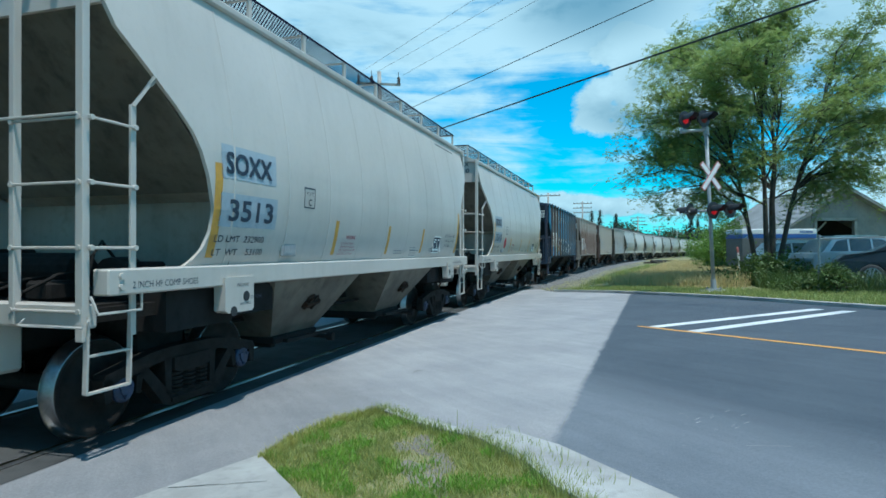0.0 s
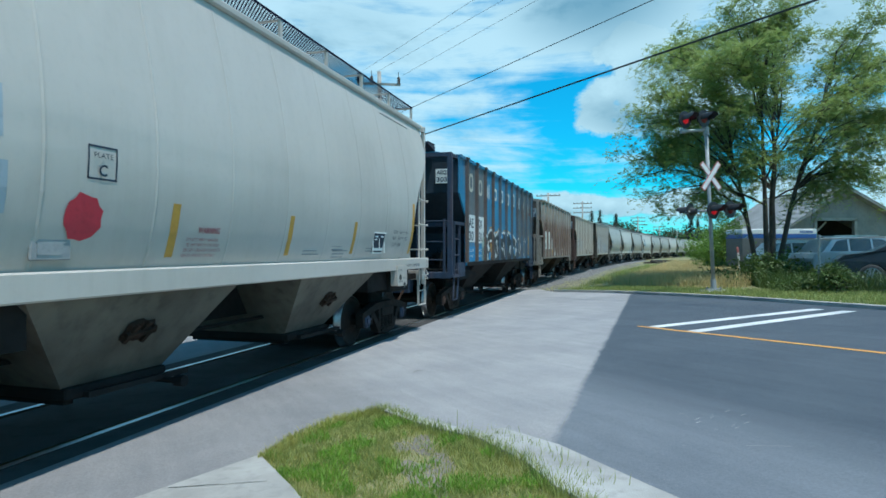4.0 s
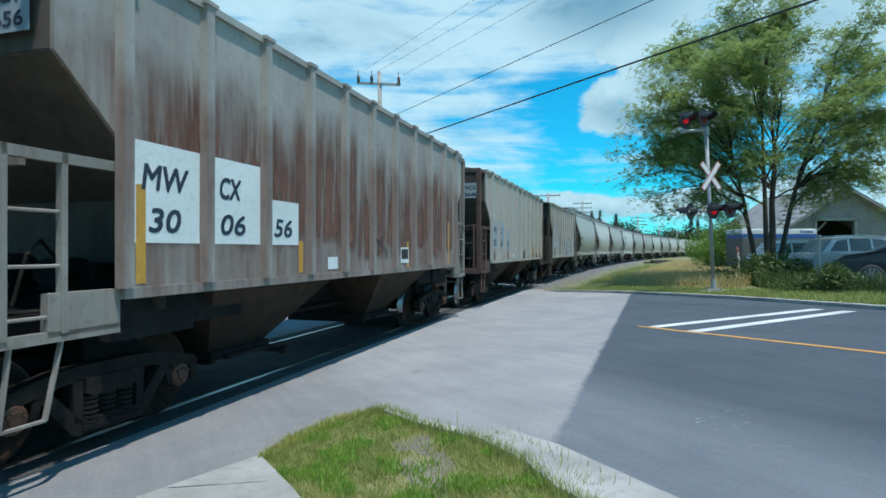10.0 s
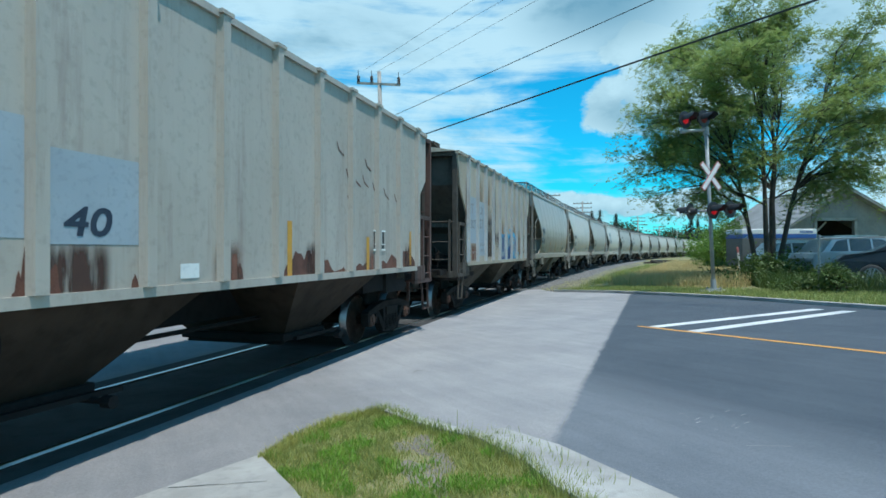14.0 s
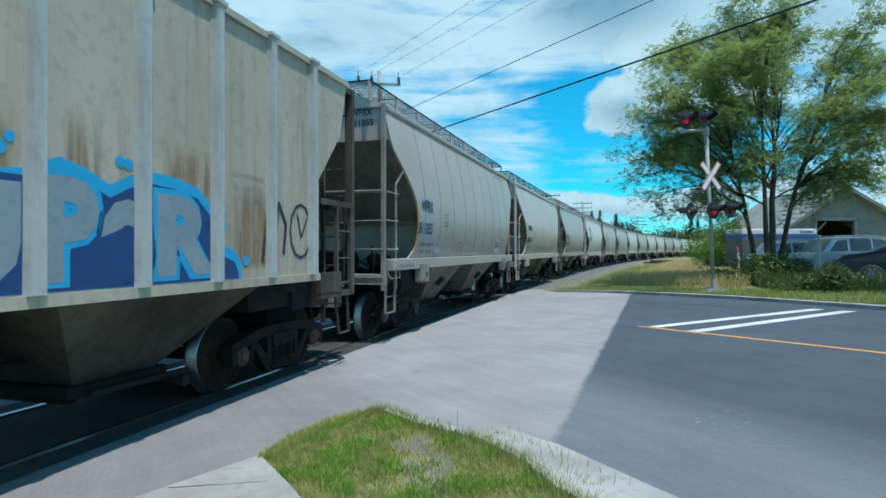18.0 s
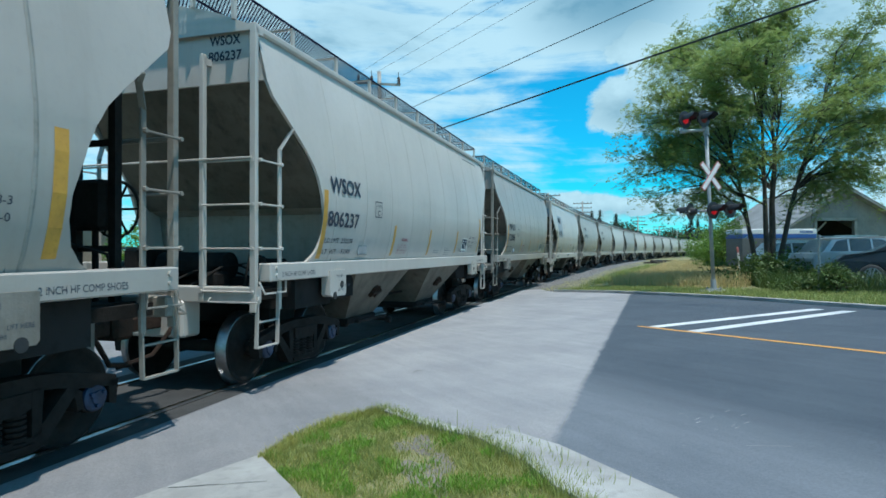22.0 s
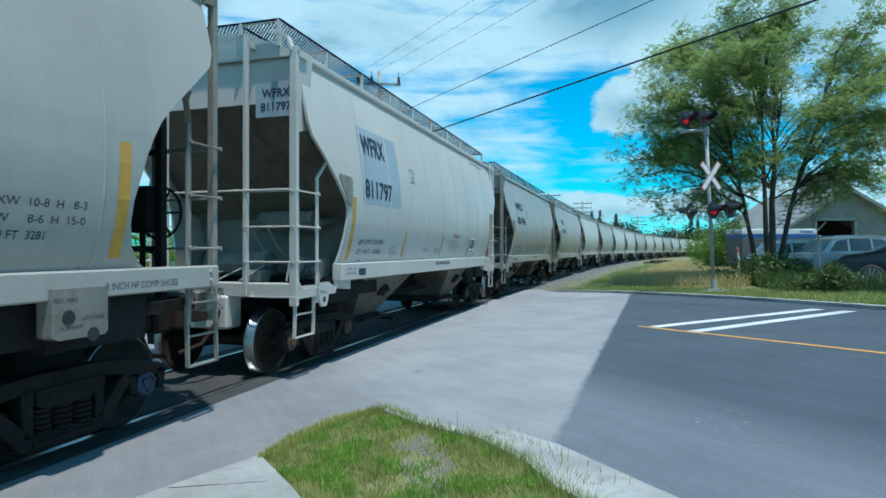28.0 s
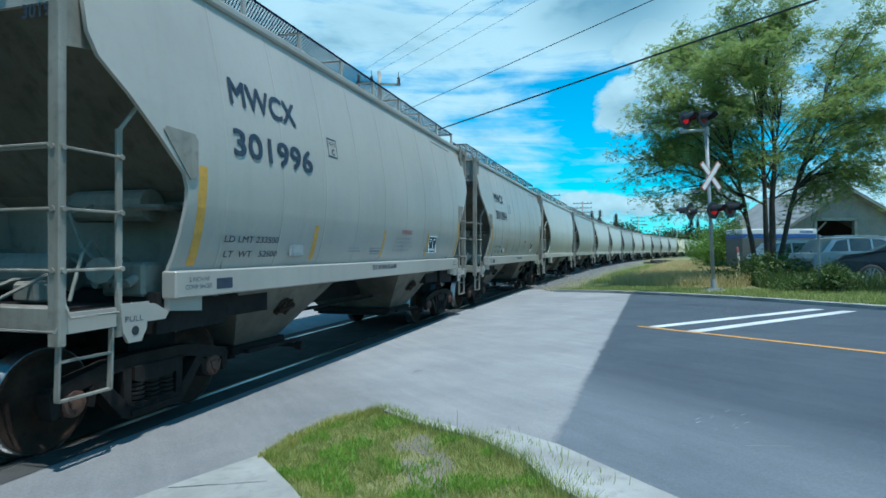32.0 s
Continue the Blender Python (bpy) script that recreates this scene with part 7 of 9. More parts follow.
def cloud_material():
    m = bpy.data.materials.new("clouds")
    m.use_nodes = True
    nt = m.node_tree
    N, L = nt.nodes, nt.links.new
    for n in list(N):
        N.remove(n)
    out, em, tr, mx = N.new("ShaderNodeOutputMaterial"), N.new("ShaderNodeEmission"), N.new("ShaderNodeBsdfTransparent"), N.new("ShaderNodeMixShader")
    tc = N.new("ShaderNodeTexCoord")
    nrm = N.new("ShaderNodeVectorMath")
    nrm.operation = "NORMALIZE"
    L(tc.outputs["Object"], nrm.inputs[0])
    D = nrm.outputs[0]

    def mapping(sc, loc=(0, 0, 0)):
        mp = N.new("ShaderNodeMapping")
        mp.inputs["Scale"].default_value, mp.inputs["Location"].default_value = sc, loc
        L(D, mp.inputs["Vector"])
        return mp.outputs[0]

    def noi(v, scale, detail, rough=0.55, dist=0.0):
        n = N.new("ShaderNodeTexNoise")
        n.inputs["Scale"].default_value, n.inputs["Detail"].default_value = scale, detail
        n.inputs["Roughness"].default_value, n.inputs["Distortion"].default_value = rough, dist
        L(v, n.inputs["Vector"])
        return n.outputs[0]

    def math_(op, a, b, clamp=False):
        x = N.new("ShaderNodeMath")
        x.operation, x.use_clamp = op, clamp
        for s, v in ((0, a), (1, b)):
            if isinstance(v, (int, float)):
                x.inputs[s].default_value = v
            else:
                L(v, x.inputs[s])
        return x.outputs[0]

    def mrange(v, a, b, c=0.0, d=1.0):
        r = N.new("ShaderNodeMapRange")
        r.interpolation_type = "SMOOTHSTEP"
        for k, q in (("From Min", a), ("From Max", b), ("To Min", c), ("To Max", d)):
            r.inputs[k].default_value = q
        L(v, r.inputs["Value"])
        return r.outputs[0]

    def blob(x, y, rx, ry, sharp=1.0):
        """1 in the middle of an ellipse on the sky, 0 outside it."""
        d = px_dir(x, y)
        sub = N.new("ShaderNodeVectorMath")
        sub.operation = "SUBTRACT"
        L(D, sub.inputs[0])
        sub.inputs[1].default_value = d
        mp = N.new("ShaderNodeVectorMath")
        mp.operation = "MULTIPLY"
        L(sub.outputs[0], mp.inputs[0])
        mp.inputs[1].default_value = (1 / rx, 0.3, 1 / ry)
        ln = N.new("ShaderNodeVectorMath")
        ln.operation = "LENGTH"
        L(mp.outputs[0], ln.inputs[0])
        return mrange(ln.outputs["Value"], 1.0, 1.0 - sharp, 0.0, 1.0)

    n1 = noi(mapping((1.6, 1.6, 4.2), (0.3, 0, 0.2)), 2.6, 9, 0.58, 0.25)
    wisps = noi(mapping((1.2, 1.0, 11.0), (0.0, 0, 0.6)), 3.4, 9, 0.62, 0.6)
    cov = math_("ADD", math_("MULTIPLY", n1, 0.7), math_("MULTIPLY", wisps, 0.42))
    for x, y, rx, ry, amt in CLOUD_SPOTS:
        cov = math_("ADD", cov, math_("MULTIPLY", blob(x, y, rx, ry), amt))
    veil = mrange(cov, 0.47, 0.68, 0.0, 0.93)
    # heaped clouds with crisp billowing edges
    puff = noi(mapping((1.0, 1.0, 1.5), (0.1, 0.3, 0.0)), 9.0, 8, 0.6, 0.1)
    heap = math_("MULTIPLY", math_("SUBTRACT", puff, 0.5), 1.5)
    hb = None
    for x, y, rx, ry, amt in HEAPS:
        q = math_("MULTIPLY", blob(x, y, rx, ry), amt)
        hb = q if hb is None else math_("MAXIMUM", hb, q)
    heap = mrange(math_("ADD", heap, hb), 0.34, 0.52)
    heap = math_("MULTIPLY", heap, mrange(hb, 0.02, 0.2))
    dens = math_("MAXIMUM", veil, heap)
    shade = noi(mapping((1.5, 1.5, 3.4), (0.55, 0.2, 0.05)), 3.0, 7, 0.55, 0.2)
    dark = math_("MULTIPLY", mrange(math_("ADD", shade, math_("MULTIPLY", mrange(cov, 0.6, 0.95), 0.12)), 0.52, 0.78), 0.8)
    fine = mrange(puff, 0.62, 0.36, 0.0, 0.35)
    dark = math_("ADD", dark, math_("MULTIPLY", fine, heap), True)
    for x, y, rx, ry, amt in DARK_SPOTS:
        dark = math_("ADD", dark, math_("MULTIPLY", blob(x, y, rx, ry), amt), True)
    col = N.new("ShaderNodeMix")
    col.data_type = "RGBA"
    L(dark, col.inputs[0])
    col.inputs[6].default_value = (0.63, 0.88, 0.98, 1)
    col.inputs[7].default_value = (0.22, 0.42, 0.54, 1)
    L(col.outputs[2], em.inputs[0])
    em.inputs[1].default_value = 0.95
    # the layer thins out towards the zenith, where the sun stands
    sep = N.new("ShaderNodeSeparateXYZ")
    L(D, sep.inputs[0])
    L(math_("MULTIPLY", math_("MULTIPLY", dens, 0.97), mrange(sep.outputs["Z"], 0.72, 0.55)), mx.inputs[0])
    L(tr.outputs[0], mx.inputs[1])
    L(em.outputs[0], mx.inputs[2])
    L(mx.outputs[0], out.inputs[0])
    return m


CLOUD_SPOTS = [(-0.17, 0.34, 0.45, 0.17, 0.15), (0.25, 0.40, 0.17, 0.075, 0.40), (0.157, 0.205, 0.21, 0.09, -0.15), (0.062, 0.294, 0.06, 0.03, -0.10), (0.195, 0.275, 0.08, 0.06, -0.10),
               (0.09, 0.135, 0.16, 0.02, 0.05), (0.45, 0.16, 0.2, 0.06, -0.1), (0.6, 0.36, 0.25, 0.14, 0.15)]
HEAPS = [(0.262, 0.255, 0.10, 0.085, 0.72), (0.30, 0.335, 0.13, 0.06, 0.7), (0.185, 0.082, 0.07, 0.036, 0.8), (0.29, 0.075, 0.09, 0.036, 0.8), (0.318, 0.262, 0.105, 0.10, 0.75), (0.44, 0.285, 0.15, 0.12, 0.75), (0.38, 0.215, 0.11, 0.05, 0.7), (0.225, 0.078, 0.115, 0.042, 0.75), (0.37, 0.082, 0.13, 0.045, 0.75), (0.58, 0.10, 0.15, 0.06, 0.7)]
DARK_SPOTS = [(0.27, 0.225, 0.10, 0.04, 0.55), (0.36, 0.30, 0.09, 0.05, 0.5), (0.26, 0.41, 0.19, 0.085, 0.95), (0.345, 0.205, 0.095, 0.042, 0.75), (-0.15, 0.38, 0.14, 0.06, 0.2), (0.6, 0.36, 0.2, 0.1, 0.4), (0.26, 0.06, 0.13, 0.02, 0.4)]


def sky_dome():
    vs, fs, n, rows = [], [], 72, 20
    for j in range(rows):
        e = radians(-1.5 + 52 * j / (rows - 1))
        for k in range(n):
            a = 2 * math.pi * k / n
            vs.append((3000 * math.cos(e) * math.sin(a), 3000 * math.cos(e) * math.cos(a), 3000 * math.sin(e)))
    for j in range(rows - 1):
        for k in range(n):
            fs.append((j * n + k, j * n + (k + 1) % n, (j + 1) * n + (k + 1) % n, (j + 1) * n + k))
    return tagged(raw("backdrop_clouds", vs, fs, cloud_material(), kind="structure", smooth=True), "white and grey cumulus clouds drifting in a blue sky", "clouds")


CLOUDS = sky_dome()


# ---- crossing signal ----
def crossing_signal():
    x, y = 9.06, 20.0
    g = gz(x, y) + 0.06
    th = thing("crossing_signal", "grey steel crossing signal mast with red lamps and crossbuck", "crossing signal", Matrix.Translation((x, y, g)) @ pose(0, 0, 0, 0, -2.7, 0))
    bm = bmesh.new()
    rod(bm, (0, 0, 0.1), (0, 0, 5.55), 0.062, 14)
    part("mast", bm, GALV, th, smooth=True)
    bm = bmesh.new()
    box(bm, -0.38, 0.38, -0.38, 0.38, -0.15, 0.06, 0.03)
    part("foundation", bm, CONCRETE, th, "grey concrete footing")
    bm = bmesh.new()
    rod(bm, (0, 0, 0.06), (0, 0, 0.42), 0.1, 14, 0.085)
    box(bm, -0.2, 0.2, -0.2, 0.2, 0.05, 0.1)
    for a in (-1, 1):
        for b in (-1, 1):
            rod(bm, (a * 0.15, b * 0.15, 0.08), (a * 0.15, b * 0.15, 0.17), 0.022, 6)
    part("base_casting", bm, GALV, th)
    R = pose(0, 0, 0, 0, 0, 38)          # the assembly faces the road that comes from the right

    def lamp(pos, turn, lens, name="signal_lamp"):
        m = Matrix.Translation(pos) @ pose(0, 0, 0, 0, 0, turn)
        bm = bmesh.new()
        rod(bm, (0, 0.0, 0), (0, 0.03, 0), 0.285, 28)
        rod(bm, (0, 0.03, 0), (0, 0.22, 0), 0.14, 16, 0.09)
        bmesh.ops.transform(bm, matrix=m, verts=bm.verts)
        lp = part(name, bm, BLACKPAINT, th, "black round signal background")
        bm = bmesh.new()
        n = 12
        for r in (0.165, 0.175):
            rows = []
            for k in range(n + 1):
                a = -0.25 + (math.pi + 0.5) * k / n
                rows.append((bm.verts.new((r * math.cos(a), -0.005, r * math.sin(a))), bm.verts.new((r * math.cos(a), -0.42 + 0.12 * (math.sin(a) < 0.2), r * math.sin(a) * 0.97))))
            for p, q in zip(rows, rows[1:]):
                bm.faces.new((p[0], p[1], q[1], q[0]))
        bmesh.ops.transform(bm, matrix=m, verts=bm.verts)
        part("hood", bm, BLACKPAINT, lp)
        bm = bmesh.new()
        lathe_x(bm, [(0.0, 0.15), (0.025, 0.11), (0.04, 0.05), (0.044, 0.001)], 0, 0, 0, 20)
        bmesh.ops.transform(bm, matrix=m @ pose(0, -0.004, 0, 0, 0, -90), verts=bm.verts)
        part("lens", bm, lens, lp, "round red lens")

    ax = R @ Vector((1, 0, 0))
    for k, (d, z, turn, lens) in enumerate(((0.06, 2.72, 28, REDLENS), (0.62, 2.72, 28, REDDIM), (-0.62, 2.72, -138, REDDIM))):
        lamp(Vector((d, -0.16 if turn > 0 else 0.1, z)), turn, lens)
    lamp(Vector((-0.72, -0.12, 5.78)), 28, REDLENS)
    lamp(Vector((-0.10, -0.12, 5.78)), 28, REDDIM)
    bm = bmesh.new()
    rod(bm, (-0.8, 0, 2.72), (0.75, 0, 2.72), 0.035, 10)
    rod(bm, (0, 0, 2.60), (0, 0, 2.84), 0.085, 12)
    part("lamp_arm", bm, GALV, th)
    bm = bmesh.new()
    rod(bm, (-0.85, 0, 5.42), (0.06, 0, 5.42), 0.055, 10)
    rod(bm, (-0.72, 0, 5.42), (-0.72, 0, 5.6), 0.04, 8)
    rod(bm, (-0.1, 0, 5.42), (-0.1, 0, 5.6), 0.04, 8)
    rod(bm, (-0.85, 0, 5.42), (-0.72, 0, 5.42), 0.085, 10)
    rod(bm, (0, 0, 5.25), (0, 0, 5.5), 0.09, 12)
    part("upper_arm", bm, GALV, th)
    cb = None
    for s in (1, -1):
        m = Matrix.Translation((0.04, -0.1, 3.86)) @ pose(0, 0, 0, 0, 0, 20) @ pose(0, 0, 0, 0, s * 40, 0)
        bm = bmesh.new()
        box(bm, -0.10, 0.10, -0.012 - 0.006 * s, 0.006 - 0.006 * s, -0.58, 0.58, 0.006)
        bmesh.ops.transform(bm, matrix=m, verts=bm.verts)
        bl = part("crossbuck_blade", bm, SIGNRED, th, "white crossbuck blade with red edge")
        bm = bmesh.new()
        box(bm, -0.068, 0.068, -0.018 - 0.006 * s, -0.013 - 0.006 * s, -0.545, 0.545)
        bmesh.ops.transform(bm, matrix=m, verts=bm.verts)
        part("white_face", bm, SIGNWHITE, bl)


crossing_signal()


# ---- poles and wires ----
def telegraph_pole(x, y, top, arms, width, label, ins=True, lean=0.0):
    g = gz(x, y) - 0.06
    th = thing("utility_pole", label, "utility pole", Matrix.Translation((x, y, g)) @ pose(0, 0, 0, 0, lean, 0), "line of poles")
    bm = bmesh.new()
    rod(bm, (0, 0, -0.3), (0, 0, top), 0.16, 10, 0.11)
    part("pole", bm, POLEWOOD, th, smooth=True)
    yaw = pose(0, 0, 0, 0, 0, -20)
    for k in range(arms):
        z = top - 0.35 - 0.75 * k
        bm = bmesh.new()
        box(bm, -width / 2, width / 2, -0.055, 0.055, z - 0.06, z + 0.06)
        bmesh.ops.transform(bm, matrix=yaw, verts=bm.verts)
        arm = part("crossarm", bm, POLEWOOD, th)
        n = 6
        for q in range(n):
            bm = bmesh.new()
            u = (q / (n - 1) - 0.5) * width * 0.94
            rod(bm, (u, 0, z + 0.06), (u, 0, z + 0.2), 0.05, 6, 0.035)
            bmesh.ops.transform(bm, matrix=yaw, verts=bm.verts)
            part("insulator", bm, BLACKPAINT, arm)


for x, y, top, arms in ((13.2, 75, 9.0, 1), (23.1, 99, 9.9, 3), (42.4, 130, 9.2, 3), (57.2, 158, 8.3, 2), (74.4, 190, 8.4, 2), (93, 225, 8.4, 2)):
    telegraph_pole(x, y, top, arms, 3.0, "weathered wooden telegraph pole with crossarms")

PX, PY = -3.6, 34.0
pole = thing("utility_pole", "weathered wooden power pole with one crossarm and insulators", "utility pole", Matrix.Translation((PX, PY, -0.06)) @ pose(0, 0, 0, 0, -1.6, 0), "line of poles")
bm = bmesh.new()
rod(bm, (0.3, 0, -0.3), (0.3, 0, 11.95), 0.16, 12, 0.11)
part("pole", bm, POLEWOOD, pole, smooth=True)
bm = bmesh.new()
bar(bm, (-1.0, 0.25, 11.42), (1.5, -0.35, 11.08), 0.1, 0.12)
arm = part("crossarm", bm, POLEWOOD, pole)
TIPS = [(-0.92, 0.22, 11.52), (-0.14, 0.05, 11.42), (1.42, -0.33, 11.2)]
for px, py, pz in TIPS:
    bm = bmesh.new()
    for k in range(3):
        rod(bm, (px, py, pz - 0.04 + 0.13 * k), (px, py, pz + 0.06 + 0.13 * k), 0.11, 8, 0.06)
    rod(bm, (px, py, pz - 0.1), (px, py, pz + 0.62), 0.02, 6)
    part("insulator", bm, BLACKPAINT, arm)


def cable(name, a, b, r, sag, label):
    a, b = Vector(a), Vector(b)
    bm = bmesh.new()
    pts = []
    for k in range(21):
        t = k / 20
        p = a.lerp(b, t)
        p.z -= sag * 4 * t * (1 - t)
        pts.append(p)
    pipe(bm, pts, r, 5)
    tagged(part(name, bm, WIRE), label, "cable")


for (ax, az), bx, bz in (((-4.5, 12.0), 11.2, 11.23), ((-3.75, 11.9), 13.0, 11.3), ((-2.3, 11.7), 13.7, 11.4)):
    cable("power_line", (ax, 34, az), (bx, 6, bz), 0.007, 0.0, "thin power line wire against the sky")
cable("telephone_cable", (-3.5, 34, 7.5), (13.3, 6, 7.53), 0.03, 0.0, "thick black overhead cable")
cable("power_line", (-3.5, 34, 9.1), (12.8, 6, 9.02), 0.014, 0.0, "black overhead power line")


# ---- trees ----
def limb(bm, pts, r0, r1, n=7):
    for k, (a, b) in enumerate(zip(pts, pts[1:])):
        m = len(pts) - 1
        rod(bm, a, b, r0 + (r1 - r0) * k / m, n, r0 + (r1 - r0) * (k + 1) / m, cap=False)


def twig(vs, fs, pts, r0, r1, n=4):
    """A thin branch as plain vertex and face lists."""
    m = len(pts) - 1
    for k, p in enumerate(pts):
        t = (pts[min(m, k + 1)] - pts[max(0, k - 1)]).normalized()
        u = t.orthogonal().normalized()
        w = t.cross(u)
        r = r0 + (r1 - r0) * k / m
        i = len(vs)
        for j in range(n):
            a = 6.2832 * j / n
            vs.append(tuple(p + (u * math.cos(a) + w * math.sin(a)) * r))
            if k:
                fs.append((i - n + j, i - n + (j + 1) % n, i + (j + 1) % n, i + j))


def leaf_cloud(centres, per, spread, size, seed, flat=0.6, drop=0.25):
    rnd = random.Random(seed)
    vs, fs = [], []
    for c, sc in centres:
        for k in range(per):
            p = Vector((rnd.gauss(0, 1), rnd.gauss(0, 1), rnd.gauss(0, flat) - drop * abs(rnd.gauss(0, 1)))) * spread * sc + c
            d = Vector((rnd.uniform(-1, 1), rnd.uniform(-1, 1), rnd.uniform(-0.8, 0.3))).normalized() * size * rnd.uniform(0.6, 1.3)
            w = d.cross(Vector((rnd.uniform(-1, 1), rnd.uniform(-1, 1), rnd.uniform(-1, 1)))).normalized() * size * 0.24
            i = len(vs)
            vs += [tuple(p - d / 2), tuple(p + w), tuple(p + d / 2), tuple(p - w)]
            fs.append((i, i + 1, i + 2, i + 3))
    return vs, fs


def frond_cloud(centres, fronds, leaflets, seed):
    """Feathery compound leaves: small leaflets in two rows along drooping stalks."""
    rnd = random.Random(seed)
    vs, fs = [], []
    for c, sc in centres:
        for k in range(fronds):
            a, up = rnd.uniform(0, 6.2832), rnd.uniform(-0.9, 0.8)
            d = Vector((math.cos(a), math.sin(a), up)).normalized()
            s = Vector((-math.sin(a), math.cos(a), rnd.uniform(-0.5, 0.5)))
            ln = rnd.uniform(0.18, 0.4) * sc
            o = c + Vector((rnd.gauss(0, 0.3), rnd.gauss(0, 0.3), rnd.gauss(0, 0.2))) * sc
            for q in range(leaflets):
                t = (q + 0.6) / leaflets
                p = o + d * ln * t - Vector((0, 0, 0.32 * ln * t * t))
                w = s * (0.085 if q % 2 else -0.085) * rnd.uniform(0.7, 1.3) * (1.15 - 0.5 * t)
                e = d * 0.03
                h = Vector((0, 0, rnd.uniform(-0.04, 0.02)))
                i = len(vs)
                vs += [tuple(p), tuple(p + w * 0.5 + e + h), tuple(p + w + h), tuple(p + w * 0.5 - e + h)]
                fs.append((i, i + 1, i + 2, i + 3))
    return vs, fs


def locust():
    """Several stems from one foot; limbs that rise and then droop, side branches on them, feathery leaves along those."""
    rnd = random.Random(11)
    bx, by = 13.6, 25.0
    bz = gz(bx, by) + 0.06
    th = thing("tree", "tall airy locust tree with several dark stems and feathery green leaves", "tree", Matrix.Translation((bx, by, bz)))
    stems = []
    for k, (ox, oy, tx, ty, h, r) in enumerate(((-0.42, 0.1, -2.2, 0.3, 8.6, 0.11), (-0.12, -0.2, -0.9, -0.8, 10.4, 0.12), (0.2, 0.1, 0.6, 0.5, 11.0, 0.15), (0.36, 0.0, 2.9, -0.4, 9.6, 0.12), (0.3, 0.4, 1.6, 1.9, 9.8, 0.10))):
        pts = []
        for j in range(11):
            t = j / 10
            e = t ** 1.3
            pts.append(Vector((ox + (tx - ox) * e + rnd.uniform(-.13, .13) * t, oy + (ty - oy) * e + rnd.uniform(-.13, .13) * t, h * t)))
        bm = bmesh.new()
        for j in range(10):
            rod(bm, pts[j], pts[j + 1], r * (1 - j / 10) ** 1.2 + 0.012, 8, r * (1 - (j + 1) / 10) ** 1.2 + 0.012, cap=False)
        part("trunk", bm, BARK, th, smooth=True)
        stems.append(pts)
    mid = Vector((0.2, 0.2, 6.9))
    centres, bv, bf = [], [], []

    def limb_to(tip, r0):
        st = min(stems, key=lambda q: min((v - tip).length for v in q) + rnd.uniform(0, 1.6))
        foot = min(st[3:], key=lambda v: abs(v.z - (0.62 * tip.z + 0.6)) + 0.3 * (v - tip).length)
        d = tip - foot
        c1 = foot + d * 0.35 + Vector((rnd.uniform(-.3, .3), rnd.uniform(-.3, .3), 0.24 * d.length))
        c2 = foot + d * 0.75 + Vector((rnd.uniform(-.3, .3), rnd.uniform(-.3, .3), 0.20 * d.length))
        pts = []
        for k in range(8):
            t = k / 7
            u = 1 - t
            pts.append(foot * u ** 3 + c1 * 3 * u * u * t + c2 * 3 * u * t * t + tip * t ** 3 + Vector((rnd.uniform(-.06, .06), rnd.uniform(-.06, .06), rnd.uniform(-.06, .06))))
        twig(bv, bf, pts, r0, 0.008, 6)
        for q in range(10):
            t = rnd.uniform(0.3, 1.0)
            f = t * 7
            k = min(6, int(f))
            p = pts[k].lerp(pts[k + 1], f - k)
            out = (p - mid).normalized()
            e = Vector((rnd.gauss(0, 1), rnd.gauss(0, 1), rnd.gauss(-0.1, 0.55))).normalized() + out * 0.5
            e = e.normalized() * rnd.uniform(0.6, 1.7) * (1.15 - 0.35 * t)
            b = p + e * 0.5 + Vector((0, 0, 0.1))
            c = p + e - Vector((0, 0, 0.12 * e.length))
            twig(bv, bf, [p, b, c], 0.012, 0.004, 4)
            for w in range(4):
                centres.append((p.lerp(b, rnd.random()) if w == 0 else b.lerp(c, rnd.uniform(0.0, 1.1)), rnd.uniform(0.55, 1.05)))

    n = 0
    while n < 78:
        u = Vector((rnd.gauss(0, 1), rnd.gauss(0, 1), rnd.gauss(0.12, 0.9))).normalized() * rnd.uniform(0.72, 1.0)
        tip = mid + Vector((u.x * 6.3, u.y * 4.8, u.z * 5.0))
        if tip.z < 2.9 or (tip.z < 4.4 and abs(tip.x) < 2.4) or (tip.z > 9.8 and tip.x < -3.6) or noise.noise(tip * 0.42) < -0.28:
            continue
        limb_to(tip, rnd.uniform(0.028, 0.05))
        n += 1
    # long low limbs that droop towards the track and over the yard
    for tip in ((-6.3, -0.6, 3.9), (-5.9, 0.4, 4.9), (-5.2, -0.9, 3.2), (-4.6, 0.3, 5.7), (-5.6, 0.0, 6.9), (-3.6, -0.6, 3.5), (4.6, -0.6, 3.6), (5.9, -0.4, 4.4), (6.3, 0.2, 5.6), (3.4, -1.0, 4.4)):
        limb_to(Vector(tip), 0.045)
    raw("branchwork", bv, bf, BARK, th, kind="stuff", smooth=True)
    vs, fs = frond_cloud(centres, 10, 7, 12)
    raw("crown", vs, fs, LEAF, th, kind="stuff", label="feathery fresh green leaves with gaps of sky")


locust()


